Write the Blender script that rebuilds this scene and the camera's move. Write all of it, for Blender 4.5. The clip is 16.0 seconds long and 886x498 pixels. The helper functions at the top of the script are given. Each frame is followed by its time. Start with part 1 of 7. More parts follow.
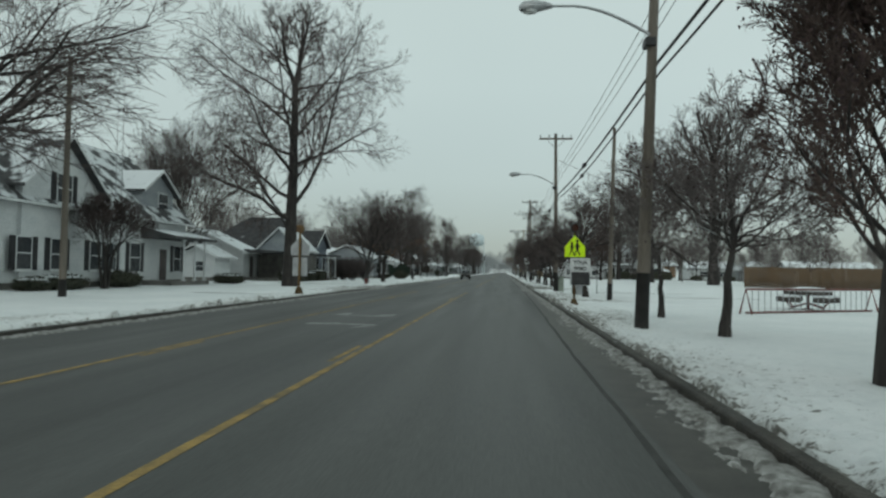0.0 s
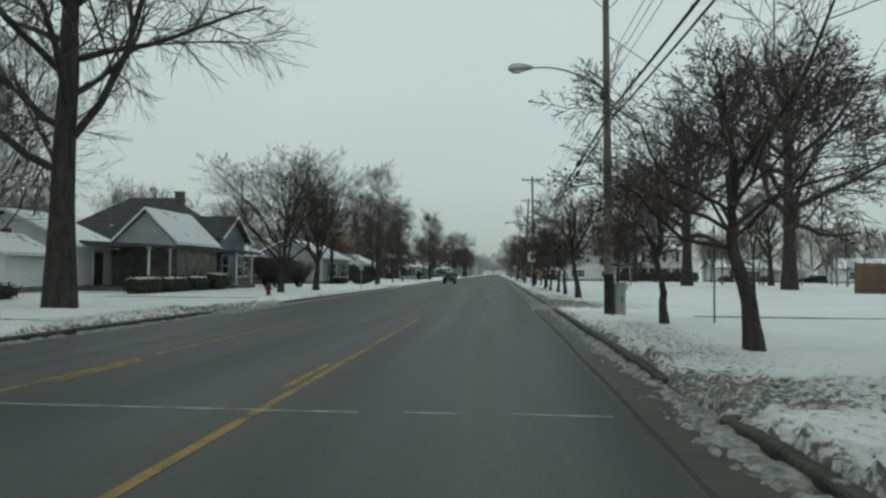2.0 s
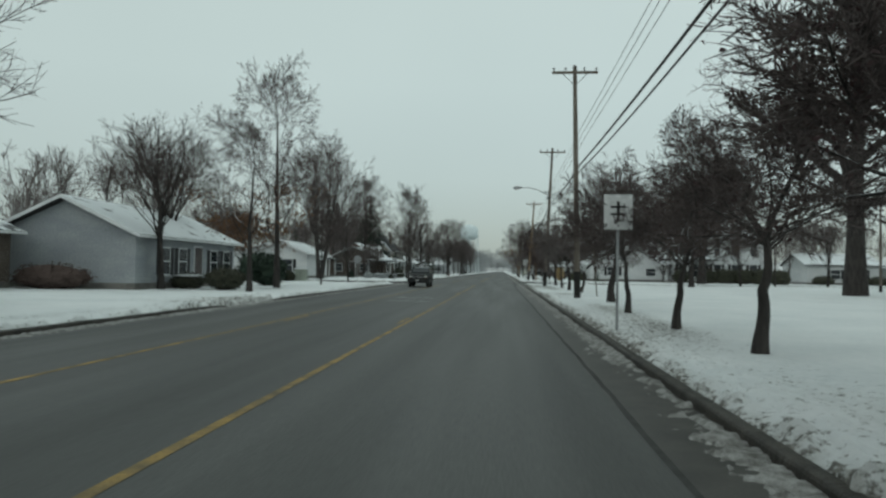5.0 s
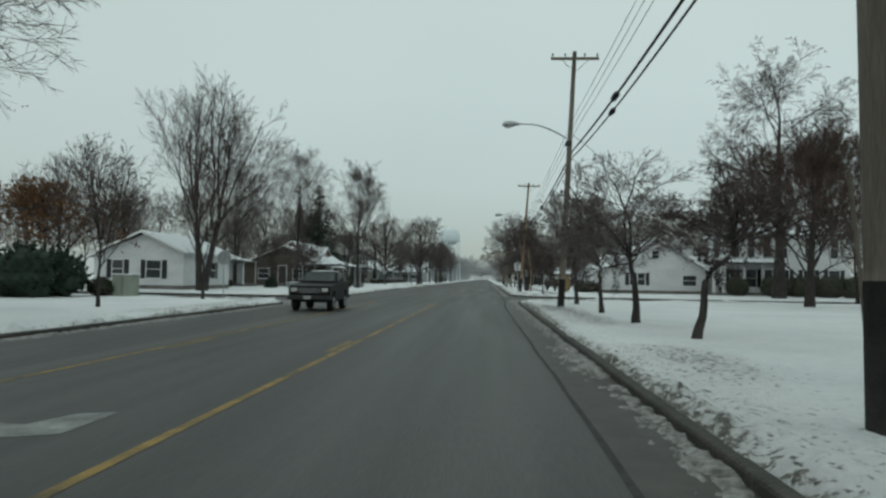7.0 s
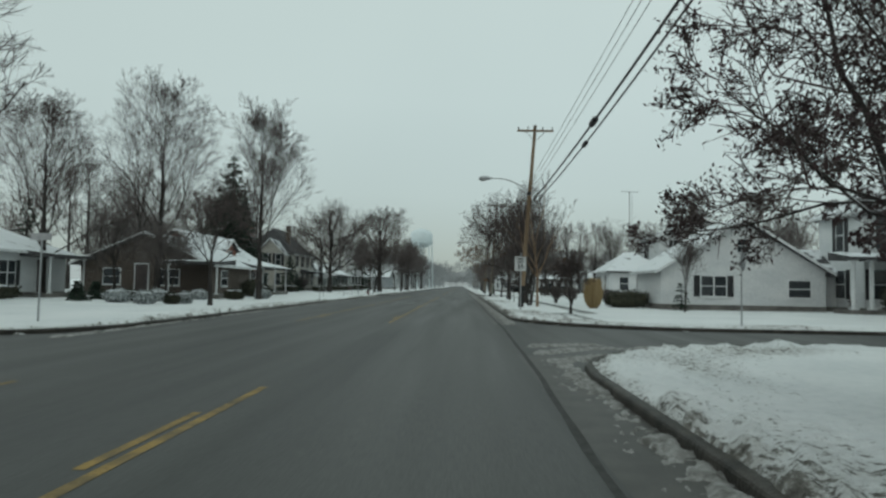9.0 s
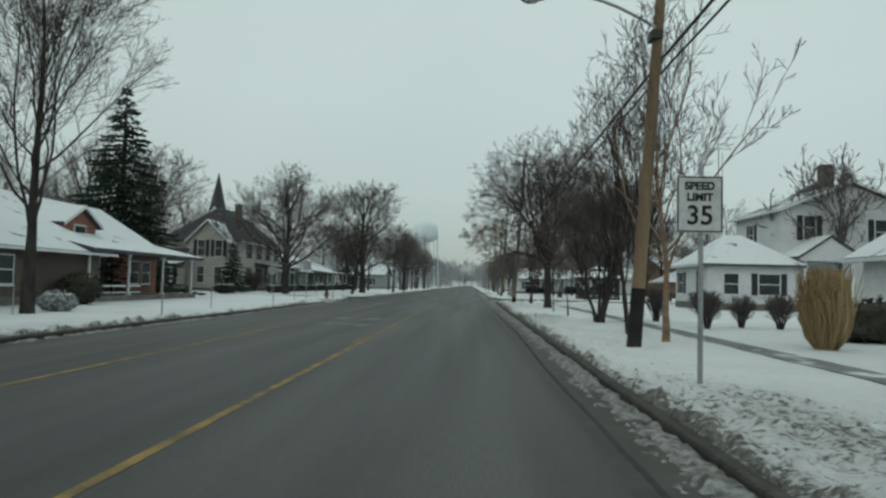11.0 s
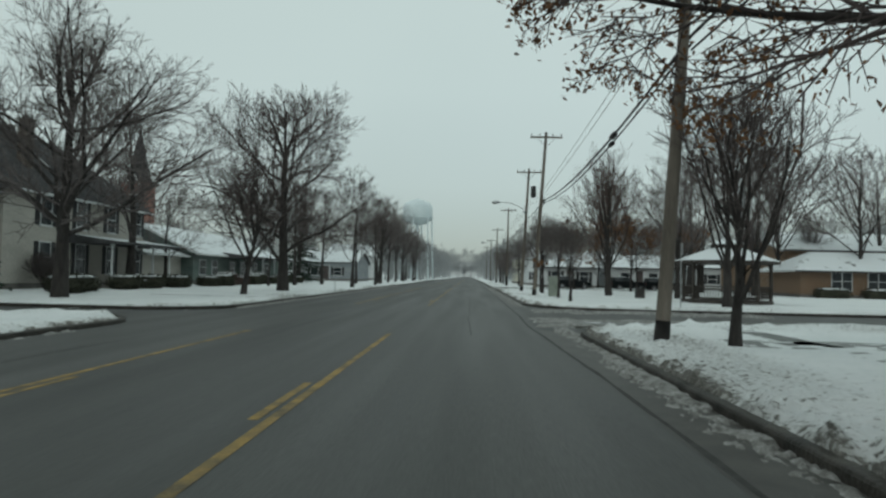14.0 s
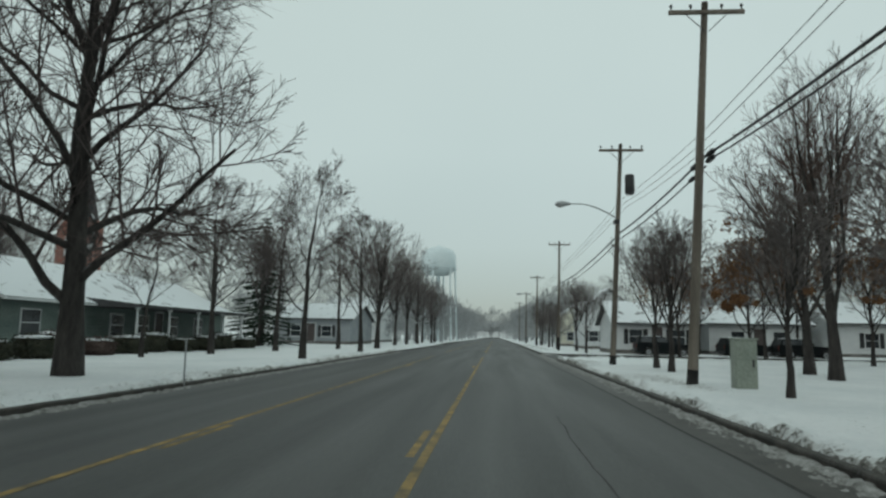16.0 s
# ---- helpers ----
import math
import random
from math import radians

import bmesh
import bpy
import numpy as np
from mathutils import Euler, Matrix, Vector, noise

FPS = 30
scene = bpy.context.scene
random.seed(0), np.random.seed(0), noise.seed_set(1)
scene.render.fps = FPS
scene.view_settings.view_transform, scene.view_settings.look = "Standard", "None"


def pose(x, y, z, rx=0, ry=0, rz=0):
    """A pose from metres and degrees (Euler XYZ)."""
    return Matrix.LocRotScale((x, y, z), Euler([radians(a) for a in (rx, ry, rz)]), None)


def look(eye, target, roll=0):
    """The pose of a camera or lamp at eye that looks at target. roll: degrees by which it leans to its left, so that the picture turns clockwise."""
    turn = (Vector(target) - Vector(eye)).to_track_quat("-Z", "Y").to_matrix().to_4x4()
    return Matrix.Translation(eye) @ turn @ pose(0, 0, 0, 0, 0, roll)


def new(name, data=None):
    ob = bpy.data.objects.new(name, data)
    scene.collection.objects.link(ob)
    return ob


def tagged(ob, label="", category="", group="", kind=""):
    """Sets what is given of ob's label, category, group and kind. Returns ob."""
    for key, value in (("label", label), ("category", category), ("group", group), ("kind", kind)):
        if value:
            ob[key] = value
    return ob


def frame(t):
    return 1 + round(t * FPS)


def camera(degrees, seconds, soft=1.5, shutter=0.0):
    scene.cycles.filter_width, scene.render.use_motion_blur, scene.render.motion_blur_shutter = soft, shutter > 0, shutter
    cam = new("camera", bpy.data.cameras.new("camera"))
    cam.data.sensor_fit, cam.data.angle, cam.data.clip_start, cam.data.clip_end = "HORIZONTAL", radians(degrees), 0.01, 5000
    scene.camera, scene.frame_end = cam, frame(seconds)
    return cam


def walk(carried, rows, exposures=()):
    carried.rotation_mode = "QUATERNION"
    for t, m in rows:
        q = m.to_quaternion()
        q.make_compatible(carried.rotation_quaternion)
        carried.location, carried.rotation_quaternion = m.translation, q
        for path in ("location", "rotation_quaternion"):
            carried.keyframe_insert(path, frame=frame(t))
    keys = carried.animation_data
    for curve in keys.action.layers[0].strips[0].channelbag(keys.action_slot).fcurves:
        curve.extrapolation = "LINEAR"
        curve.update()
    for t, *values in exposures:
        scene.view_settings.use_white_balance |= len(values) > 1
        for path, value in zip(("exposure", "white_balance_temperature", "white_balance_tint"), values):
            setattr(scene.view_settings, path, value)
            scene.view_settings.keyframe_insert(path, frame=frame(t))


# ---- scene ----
# --- camera: a dash camera in a car going up a straight street, y is the way ahead
cam = camera(66.0, 16.0, soft=2.5)
PATH = [
    (0, look((0.192, -0.002, 1.376), (-0.703, 9.953, 1.697), 1.01)),
    (0.5, look((0.136, 6.134, 1.388), (-0.711, 16.095, 1.661), 0.78)),
    (1, look((0.144, 12.261, 1.386), (-0.721, 22.220, 1.672), 0.52)),
    (1.5, look((0.182, 18.309, 1.392), (-0.643, 28.270, 1.726), 0.59)),
    (2, look((0.166, 24.280, 1.387), (-0.636, 34.242, 1.742), 0.52)),
    (2.5, look((0.163, 30.025, 1.364), (-0.592, 39.991, 1.701), 0.76)),
    (3, look((0.093, 36.068, 1.373), (-0.639, 46.034, 1.732), 0.93)),
    (3.5, look((0.093, 42.262, 1.378), (-0.686, 52.226, 1.719), 0.98)),
    (4, look((0.044, 48.439, 1.349), (-0.776, 58.400, 1.677), 1.21)),
    (4.2, look((0.076, 50.987, 1.377), (-0.822, 60.942, 1.702), 1.06)),
    (6.3, look((0.439, 78.926, 1.384), (-0.282, 88.896, 1.671), 0.72)),
    (6.5, look((0.446, 81.701, 1.375), (-0.232, 91.673, 1.671), 0.84)),
    (7, look((0.479, 88.659, 1.369), (-0.163, 98.630, 1.795), 0.98)),
    (7.5, look((0.572, 95.690, 1.377), (-0.136, 105.655, 1.822), 0.66)),
    (8, look((0.497, 102.820, 1.369), (0.063, 112.796, 1.895), 0.68)),
    (8.5, look((0.431, 109.901, 1.385), (0.134, 119.885, 1.866), 0.76)),
    (9, look((0.330, 116.857, 1.359), (0.046, 126.839, 1.889), 1.09)),
    (9.2, look((0.275, 119.634, 1.390), (-0.093, 129.616, 1.857), 1.08)),
    (11.3, look((0.324, 146.738, 1.391), (-0.089, 156.716, 1.912), 1.40)),
    (11.5, look((0.228, 149.122, 1.374), (-0.144, 159.102, 1.892), 1.55)),
    (12, look((0.065, 154.995, 1.372), (-0.371, 164.976, 1.811), 1.56)),
    (12.5, look((-0.288, 160.737, 1.383), (-0.683, 170.721, 1.787), 1.46)),
    (13, look((-0.402, 167.131, 1.407), (-0.736, 177.118, 1.800), 1.63)),
    (13.5, look((-0.300, 173.781, 1.358), (-0.600, 183.766, 1.815), 1.75)),
    (14, look((-0.389, 180.192, 1.380), (-0.779, 190.177, 1.765), 1.28)),
    (14.5, look((-0.590, 186.494, 1.358), (-0.928, 196.474, 1.884), 1.13)),
    (15, look((-0.951, 192.672, 1.399), (-1.362, 202.631, 2.204), 1.14)),
    (15.5, look((-1.301, 198.760, 1.358), (-1.723, 208.701, 2.360), 1.52)),
    (16, look((-1.407, 207.451, 1.383), (-2.183, 217.341, 2.639), 1.11)),
]
walk(cam, PATH)

# --- light: an even overcast winter sky with a weak, very wide sun behind the cloud
world = bpy.data.worlds.new("overcast")
scene.world = world
world.use_nodes = True
wn, wl = world.node_tree.nodes, world.node_tree.links
wn.clear()
sky = wn.new("ShaderNodeTexSky")
sky.sky_type, sky.sun_disc = "NISHITA", False
sky.sun_elevation, sky.sun_rotation = radians(28), radians(200)
sky_bg = wn.new("ShaderNodeBackground")
sky_bg.inputs["Strength"].default_value = 0.012
wl.new(sky.outputs[0], sky_bg.inputs[0])
cloud_bg = wn.new("ShaderNodeBackground")
wtc = wn.new("ShaderNodeTexCoord")
wno = wn.new("ShaderNodeTexNoise")
wno.inputs["Scale"].default_value, wno.inputs["Detail"].default_value = 1.3, 3
wra = wn.new("ShaderNodeValToRGB")
wra.color_ramp.elements[0].position, wra.color_ramp.elements[1].position = 0.3, 0.75
wra.color_ramp.elements[0].color = (0.500, 0.600, 0.570, 1)
wra.color_ramp.elements[1].color = (0.560, 0.665, 0.632, 1)
wl.new(wtc.outputs["Generated"], wno.inputs["Vector"])
wl.new(wno.outputs[0], wra.inputs[0])
# an overcast sky is darkest at the horizon and brightest overhead
wsep, wlow, wmul = wn.new("ShaderNodeSeparateXYZ"), wn.new("ShaderNodeValToRGB"), wn.new("ShaderNodeMix")
wl.new(wtc.outputs["Generated"], wsep.inputs[0])
wl.new(wsep.outputs["Z"], wlow.inputs[0])
for k, (at_, v) in enumerate(((0.0, 0.58), (0.05, 0.70), (0.13, 0.88), (0.26, 1.0), (1.0, 1.14))):
    stop = wlow.color_ramp.elements[k] if k < 2 else wlow.color_ramp.elements.new(at_)
    stop.position, stop.color = at_, (v, v, v, 1)
wmul.data_type, wmul.blend_type = "RGBA", "MULTIPLY"
wmul.inputs[0].default_value = 1.0
wl.new(wra.outputs[0], wmul.inputs[6])
wl.new(wlow.outputs[0], wmul.inputs[7])
wl.new(wmul.outputs[2], cloud_bg.inputs[0])
cloud_bg.inputs["Strength"].default_value = 0.925
wadd = wn.new("ShaderNodeAddShader")
wout = wn.new("ShaderNodeOutputWorld")
wl.new(sky_bg.outputs[0], wadd.inputs[0])
wl.new(cloud_bg.outputs[0], wadd.inputs[1])
wl.new(wadd.outputs[0], wout.inputs[0])
sun_data = bpy.data.lights.new("sun", "SUN")
sun_data.energy, sun_data.angle, sun_data.color = 0.25, radians(60), (1, 0.97, 0.93)
sun = new("sun", sun_data)
sun.matrix_world = look((0, 0, 50), (15, 25, 29))


# --- materials
def material(name, a, b, scale=3.0, fine=40.0, rough=0.8, bump=0.3, metal=0.0, snow=0.0, stretch=(1, 1, 1), dist=0.01, vary=0.0, spec=0.3):
    """Two colours mixed by a large noise, darkened and lifted by a fine one, with relief; snow lies on what faces up."""
    m = bpy.data.materials.new(name)
    m.use_nodes = True
    n, l = m.node_tree.nodes, m.node_tree.links
    p = n["Principled BSDF"]
    p.inputs["Roughness"].default_value, p.inputs["Metallic"].default_value = rough, metal
    p.inputs["Specular IOR Level"].default_value = spec
    tc = n.new("ShaderNodeTexCoord")
    mp = n.new("ShaderNodeMapping")
    mp.inputs["Scale"].default_value = stretch
    l.new(tc.outputs["Object"], mp.inputs[0])
    big, small = n.new("ShaderNodeTexNoise"), n.new("ShaderNodeTexNoise")
    big.inputs["Scale"].default_value, big.inputs["Detail"].default_value = scale, 4
    small.inputs["Scale"].default_value, small.inputs["Detail"].default_value = fine, 3
    l.new(mp.outputs[0], big.inputs["Vector"])
    l.new(mp.outputs[0], small.inputs["Vector"])
    ramp = n.new("ShaderNodeValToRGB")
    ramp.color_ramp.elements[0].position, ramp.color_ramp.elements[1].position = 0.32, 0.68
    ramp.color_ramp.elements[0].color, ramp.color_ramp.elements[1].color = (*a, 1), (*b, 1)
    l.new(big.outputs[0], ramp.inputs[0])
    grain = n.new("ShaderNodeMix")
    grain.data_type, grain.blend_type = "RGBA", "OVERLAY"
    grain.inputs[0].default_value = 0.45
    l.new(ramp.outputs[0], grain.inputs[6])
    l.new(small.outputs[0], grain.inputs[7])
    colour = grain.outputs[2]
    if vary:
        info, hsv = n.new("ShaderNodeObjectInfo"), n.new("ShaderNodeHueSaturation")
        mr = n.new("ShaderNodeMapRange")
        mr.inputs["To Min"].default_value, mr.inputs["To Max"].default_value = 1 - vary, 1 + vary
        l.new(info.outputs["Random"], mr.inputs[0])
        l.new(mr.outputs[0], hsv.inputs["Value"])
        l.new(colour, hsv.inputs["Color"])
        colour = hsv.outputs[0]
    if snow > 0:
        geo, sep = n.new("ShaderNodeNewGeometry"), n.new("ShaderNodeSeparateXYZ")
        l.new(geo.outputs["Normal"], sep.inputs[0])
        up = n.new("ShaderNodeMapRange")
        up.inputs["From Min"].default_value, up.inputs["From Max"].default_value = 0.45, 0.75
        l.new(sep.outputs["Z"], up.inputs[0])
        sn = n.new("ShaderNodeTexNoise")
        sn.inputs["Scale"].default_value, sn.inputs["Detail"].default_value = 1.1, 6
        l.new(geo.outputs["Position"], sn.inputs["Vector"])
        cut = n.new("ShaderNodeMapRange")
        cut.inputs["From Min"].default_value, cut.inputs["From Max"].default_value = 0.93 - 0.75 * snow, 1.03 - 0.75 * snow
        l.new(sn.outputs[0], cut.inputs[0])
        mul = n.new("ShaderNodeMath")
        mul.operation = "MULTIPLY"
        l.new(up.outputs[0], mul.inputs[0])
        l.new(cut.outputs[0], mul.inputs[1])
        mix = n.new("ShaderNodeMix")
        mix.data_type = "RGBA"
        mix.inputs[7].default_value = (0.73, 0.76, 0.78, 1)
        l.new(mul.outputs[0], mix.inputs[0])
        l.new(colour, mix.inputs[6])
        colour = mix.outputs[2]
    l.new(colour, p.inputs["Base Color"])
    bu = n.new("ShaderNodeBump")
    bu.inputs["Strength"].default_value, bu.inputs["Distance"].default_value = bump, dist
    l.new(small.outputs[0], bu.inputs["Height"])
    l.new(bu.outputs[0], p.inputs["Normal"])
    return m


def wall_siding(name, a, b, pitch=0.2):
    """Painted clapboard: fine horizontal laps as relief, streaks of dirt."""
    m = material(name, a, b, 0.6, 9, 0.65, 0.15, stretch=(1, 1, 2.2))
    n, l = m.node_tree.nodes, m.node_tree.links
    geo, sep = n.new("ShaderNodeNewGeometry"), n.new("ShaderNodeSeparateXYZ")
    l.new(geo.outputs["Position"], sep.inputs[0])
    fr, dv = n.new("ShaderNodeMath"), n.new("ShaderNodeMath")
    dv.operation, fr.operation = "DIVIDE", "FRACT"
    dv.inputs[1].default_value = pitch
    l.new(sep.outputs["Z"], dv.inputs[0])
    l.new(dv.outputs[0], fr.inputs[0])
    bu = n.new("ShaderNodeBump")
    bu.inputs["Strength"].default_value, bu.inputs["Distance"].default_value = 0.9, 0.02
    bu.invert = True
    l.new(fr.outputs[0], bu.inputs["Height"])
    l.new(bu.outputs[0], n["Principled BSDF"].inputs["Normal"])
    return m


def brick_wall(name, a, b):
    """Far brickwork in small courses with pale mortar."""
    m = material(name, a, b, 1.0, 14, 0.85, 0.2)
    n, l = m.node_tree.nodes, m.node_tree.links
    br = n.new("ShaderNodeTexBrick")
    br.inputs["Scale"].default_value = 4.0
    br.inputs["Mortar"].default_value = (0.34, 0.31, 0.28, 1)
    br.inputs["Color1"].default_value, br.inputs["Color2"].default_value = (*a, 1), (*b, 1)
    br.inputs["Mortar Size"].default_value = 0.012
    tc, cx = n.new("ShaderNodeTexCoord"), n.new("ShaderNodeSeparateXYZ")
    ad, cm = n.new("ShaderNodeMath"), n.new("ShaderNodeCombineXYZ")
    l.new(tc.outputs["Object"], cx.inputs[0])
    l.new(cx.outputs["X"], ad.inputs[0])
    l.new(cx.outputs["Y"], ad.inputs[1])
    l.new(ad.outputs[0], cm.inputs["X"])
    l.new(cx.outputs["Z"], cm.inputs["Y"])
    l.new(cm.outputs[0], br.inputs["Vector"])
    l.new(br.outputs[0], n["Principled BSDF"].inputs["Base Color"])
    return m


BARK = material("bark", (0.027, 0.024, 0.023), (0.060, 0.053, 0.049), 6, 30, 0.95, 0.9, snow=0.5, stretch=(1, 1, 0.25), dist=0.03)
BARK_TWIG = material("twig_bark", (0.062, 0.050, 0.048), (0.112, 0.091, 0.087), 2, 20, 0.95, 0.2, snow=0.33)
# frosted twigs, their colour also lightened in place of haze on farther crowns
BARK_FROST_HAZE = material("frost_and_haze_twig_bark", (0.105, 0.089, 0.086), (0.165, 0.145, 0.140), 0.7, 12, 0.95, 0.2, snow=0.38)
# distance haze put into the base colour of the far twigs
BARK_HAZE = material("hazy_pale_twig_bark", (0.26, 0.268, 0.272), (0.36, 0.37, 0.375), 0.7, 12, 0.95, 0.2, snow=0.55)
BARK_RED = material("reddish_twig_bark", (0.07, 0.048, 0.042), (0.105, 0.075, 0.066), 1.5, 15, 0.95, 0.2, snow=0.35)
BIRCH = material("pale_flaking_bark", (0.17, 0.105, 0.062), (0.30, 0.215, 0.15), 5, 25, 0.85, 0.6, snow=0.3)
LEAF_DEAD = material("withered_leaf", (0.042, 0.030, 0.032), (0.070, 0.042, 0.042), 3, 20, 0.9, 0.2)
LEAF_RUST = material("rust_leaf", (0.12, 0.058, 0.028), (0.20, 0.105, 0.052), 3, 20, 0.9, 0.2)
NEEDLE = material("conifer_needles", (0.018, 0.03, 0.022), (0.04, 0.06, 0.042), 2, 30, 0.9, 0.3, snow=0.4)
HEDGE = material("hedge_leaf", (0.03, 0.034, 0.024), (0.06, 0.058, 0.04), 4, 30, 0.9, 0.5, snow=0.35)
SNOWY_LEAF = material("snow_dusted_evergreen", (0.07, 0.08, 0.068), (0.62, 0.65, 0.67), 7, 30, 0.9, 0.5)
DRYGRASS = material("dry_ornamental_grass", (0.27, 0.19, 0.095), (0.42, 0.31, 0.17), 5, 40, 0.95, 0.6, stretch=(1, 1, 0.1))
SNOW = material("snow_cap", (0.68, 0.71, 0.73), (0.77, 0.79, 0.81), 1.5, 14, 0.7, 0.5, dist=0.03)
POLE_WOOD = material("weathered_pole_wood", (0.10, 0.085, 0.07), (0.19, 0.165, 0.14), 1.2, 22, 0.9, 0.6, stretch=(3, 3, 0.25), dist=0.01)
POLE_BROWN = material("brown_treated_pole", (0.145, 0.10, 0.065), (0.235, 0.17, 0.11), 1.2, 22, 0.85, 0.5, stretch=(3, 3, 0.25))
TAR = material("creosote", (0.018, 0.017, 0.016), (0.035, 0.032, 0.03), 3, 30, 0.8, 0.5)
STEEL = material("galvanised_steel", (0.30, 0.31, 0.32), (0.42, 0.43, 0.44), 2, 30, 0.45, 0.1, metal=0.7)
DARK_METAL = material("dark_painted_metal", (0.025, 0.025, 0.027), (0.05, 0.05, 0.05), 3, 30, 0.5, 0.1)
CABLE = material("black_cable", (0.012, 0.012, 0.013), (0.022, 0.022, 0.023), 3, 20, 0.6, 0.1)
WHITE = material("white_trim_paint", (0.60, 0.62, 0.63), (0.72, 0.73, 0.73), 1.2, 20, 0.6, 0.1)
SIDING_WHITE = wall_siding("white_siding", (0.56, 0.58, 0.59), (0.66, 0.67, 0.67))
SIDING_CREAM = wall_siding("cream_siding", (0.56, 0.55, 0.46), (0.66, 0.64, 0.54))
SIDING_GREY = wall_siding("grey_siding", (0.26, 0.28, 0.30), (0.34, 0.36, 0.37))
SIDING_BLUE = wall_siding("slate_blue_siding", (0.10, 0.12, 0.15), (0.16, 0.18, 0.21))
SIDING_TAN = wall_siding("tan_siding", (0.40, 0.38, 0.34), (0.50, 0.475, 0.43))
# green siding with the shade of deep eaves put into its tone
SIDING_GREEN = wall_siding("shade_dark_green_siding", (0.12, 0.16, 0.15), (0.18, 0.22, 0.20))
BRICK_BROWN = brick_wall("brown_brick", (0.055, 0.042, 0.034), (0.09, 0.068, 0.055))
BRICK_ORANGE = brick_wall("orange_brick", (0.19, 0.115, 0.07), (0.25, 0.16, 0.10))
BRICK_RED = brick_wall("red_brick", (0.21, 0.075, 0.055), (0.28, 0.11, 0.08))
ROOF_SNOW = material("snowed_shingles", (0.05, 0.05, 0.052), (0.09, 0.09, 0.092), 2, 20, 0.9, 0.5, snow=0.86)
ROOF_PATCH = material("half_snowed_shingles", (0.05, 0.05, 0.052), (0.09, 0.09, 0.092), 2, 20, 0.9, 0.5, snow=0.66)
ROOF_DARK = material("bare_dark_shingles", (0.035, 0.035, 0.037), (0.06, 0.058, 0.06), 2, 20, 0.9, 0.5, snow=0.30)
GLASS = material("window_glass", (0.02, 0.024, 0.028), (0.05, 0.055, 0.06), 0.8, 5, 0.12, 0.02, spec=0.6)
SHUTTER = material("black_shutter", (0.02, 0.02, 0.022), (0.035, 0.035, 0.037), 3, 30, 0.6, 0.2)
DOOR_WOOD = material("dark_door", (0.06, 0.05, 0.05), (0.10, 0.08, 0.075), 2, 20, 0.5, 0.2)
CONCRETE = material("wet_concrete", (0.10, 0.095, 0.088), (0.20, 0.19, 0.175), 1.5, 25, 0.75, 0.4, snow=0.40, dist=0.015)
KERB_STONE = material("soaked_kerb_concrete", (0.022, 0.020, 0.017), (0.065, 0.058, 0.050), 3.0, 25, 0.6, 0.8, snow=0.30, dist=0.02)
FENCE_WOOD = material("cedar_fence", (0.095, 0.06, 0.036), (0.15, 0.10, 0.06), 1.0, 18, 0.85, 0.4, stretch=(3, 3, 0.3), vary=0.15)
YELLOW_PAINT = material("worn_yellow_paint", (0.108, 0.084, 0.046), (0.325, 0.212, 0.062), 2.5, 26, 0.7, 0.3)
WHITE_PAINT = material("worn_white_paint", (0.12, 0.125, 0.12), (0.30, 0.31, 0.30), 3, 26, 0.7, 0.3)
GUTTER = material("wet_gutter_concrete", (0.036, 0.034, 0.030), (0.066, 0.062, 0.055), 2.5, 40, 0.5, 0.4, dist=0.006)
CRACK = material("sealed_crack", (0.032, 0.032, 0.030), (0.06, 0.06, 0.057), 5, 30, 0.75, 0.3, spec=0.2)
SIGN_LIME = material("fluorescent_yellow_green_sheeting", (0.60, 0.85, 0.01), (0.64, 0.9, 0.015), 1, 8, 0.4, 0.02)
SIGN_WHITE = material("white_sign_sheeting", (0.52, 0.53, 0.53), (0.60, 0.61, 0.61), 2, 10, 0.45, 0.05)
SIGN_BLACK = material("black_sign_ink", (0.012, 0.012, 0.012), (0.02, 0.02, 0.02), 2, 10, 0.5, 0.05)
RUST_YELLOW = material("chipped_yellow_paint", (0.23, 0.14, 0.04), (0.10, 0.06, 0.04), 5, 25, 0.75, 0.4)
RUSTY_POST = material("dark_rusted_post", (0.045, 0.03, 0.018), (0.12, 0.075, 0.03), 7, 30, 0.8, 0.4)
RED_PAINT = material("red_paint", (0.09, 0.02, 0.016), (0.17, 0.035, 0.025), 3, 20, 0.5, 0.2)
BOX_GREEN = material("grey_green_enamel", (0.24, 0.27, 0.23), (0.31, 0.34, 0.29), 1.5, 20, 0.55, 0.1, snow=0.5)
CAR_DARK = material("dark_green_car_paint", (0.005, 0.009, 0.009), (0.012, 0.013, 0.015), 1.5, 14, 0.4, 0.05, spec=0.15)
RUBBER = material("tyre_rubber", (0.012, 0.012, 0.012), (0.03, 0.03, 0.03), 4, 30, 0.9, 0.4)
LENS = material("lamp_lens", (0.45, 0.46, 0.45), (0.55, 0.56, 0.55), 2, 10, 0.2, 0.02)
AMBER = material("amber_lens", (0.05, 0.016, 0.010), (0.08, 0.03, 0.015), 3, 14, 0.3, 0.1)
# light blue tank paint, paled further so its colour carries the haze
TOWER_HAZE_BLUE = material("hazed_blue_tank_paint", (0.62, 0.70, 0.72), (0.68, 0.76, 0.78), 0.3, 4, 0.6, 0.05)
GAZEBO_WOOD = material("grey_stained_wood", (0.045, 0.038, 0.034), (0.085, 0.074, 0.066), 2, 25, 0.85, 0.4)


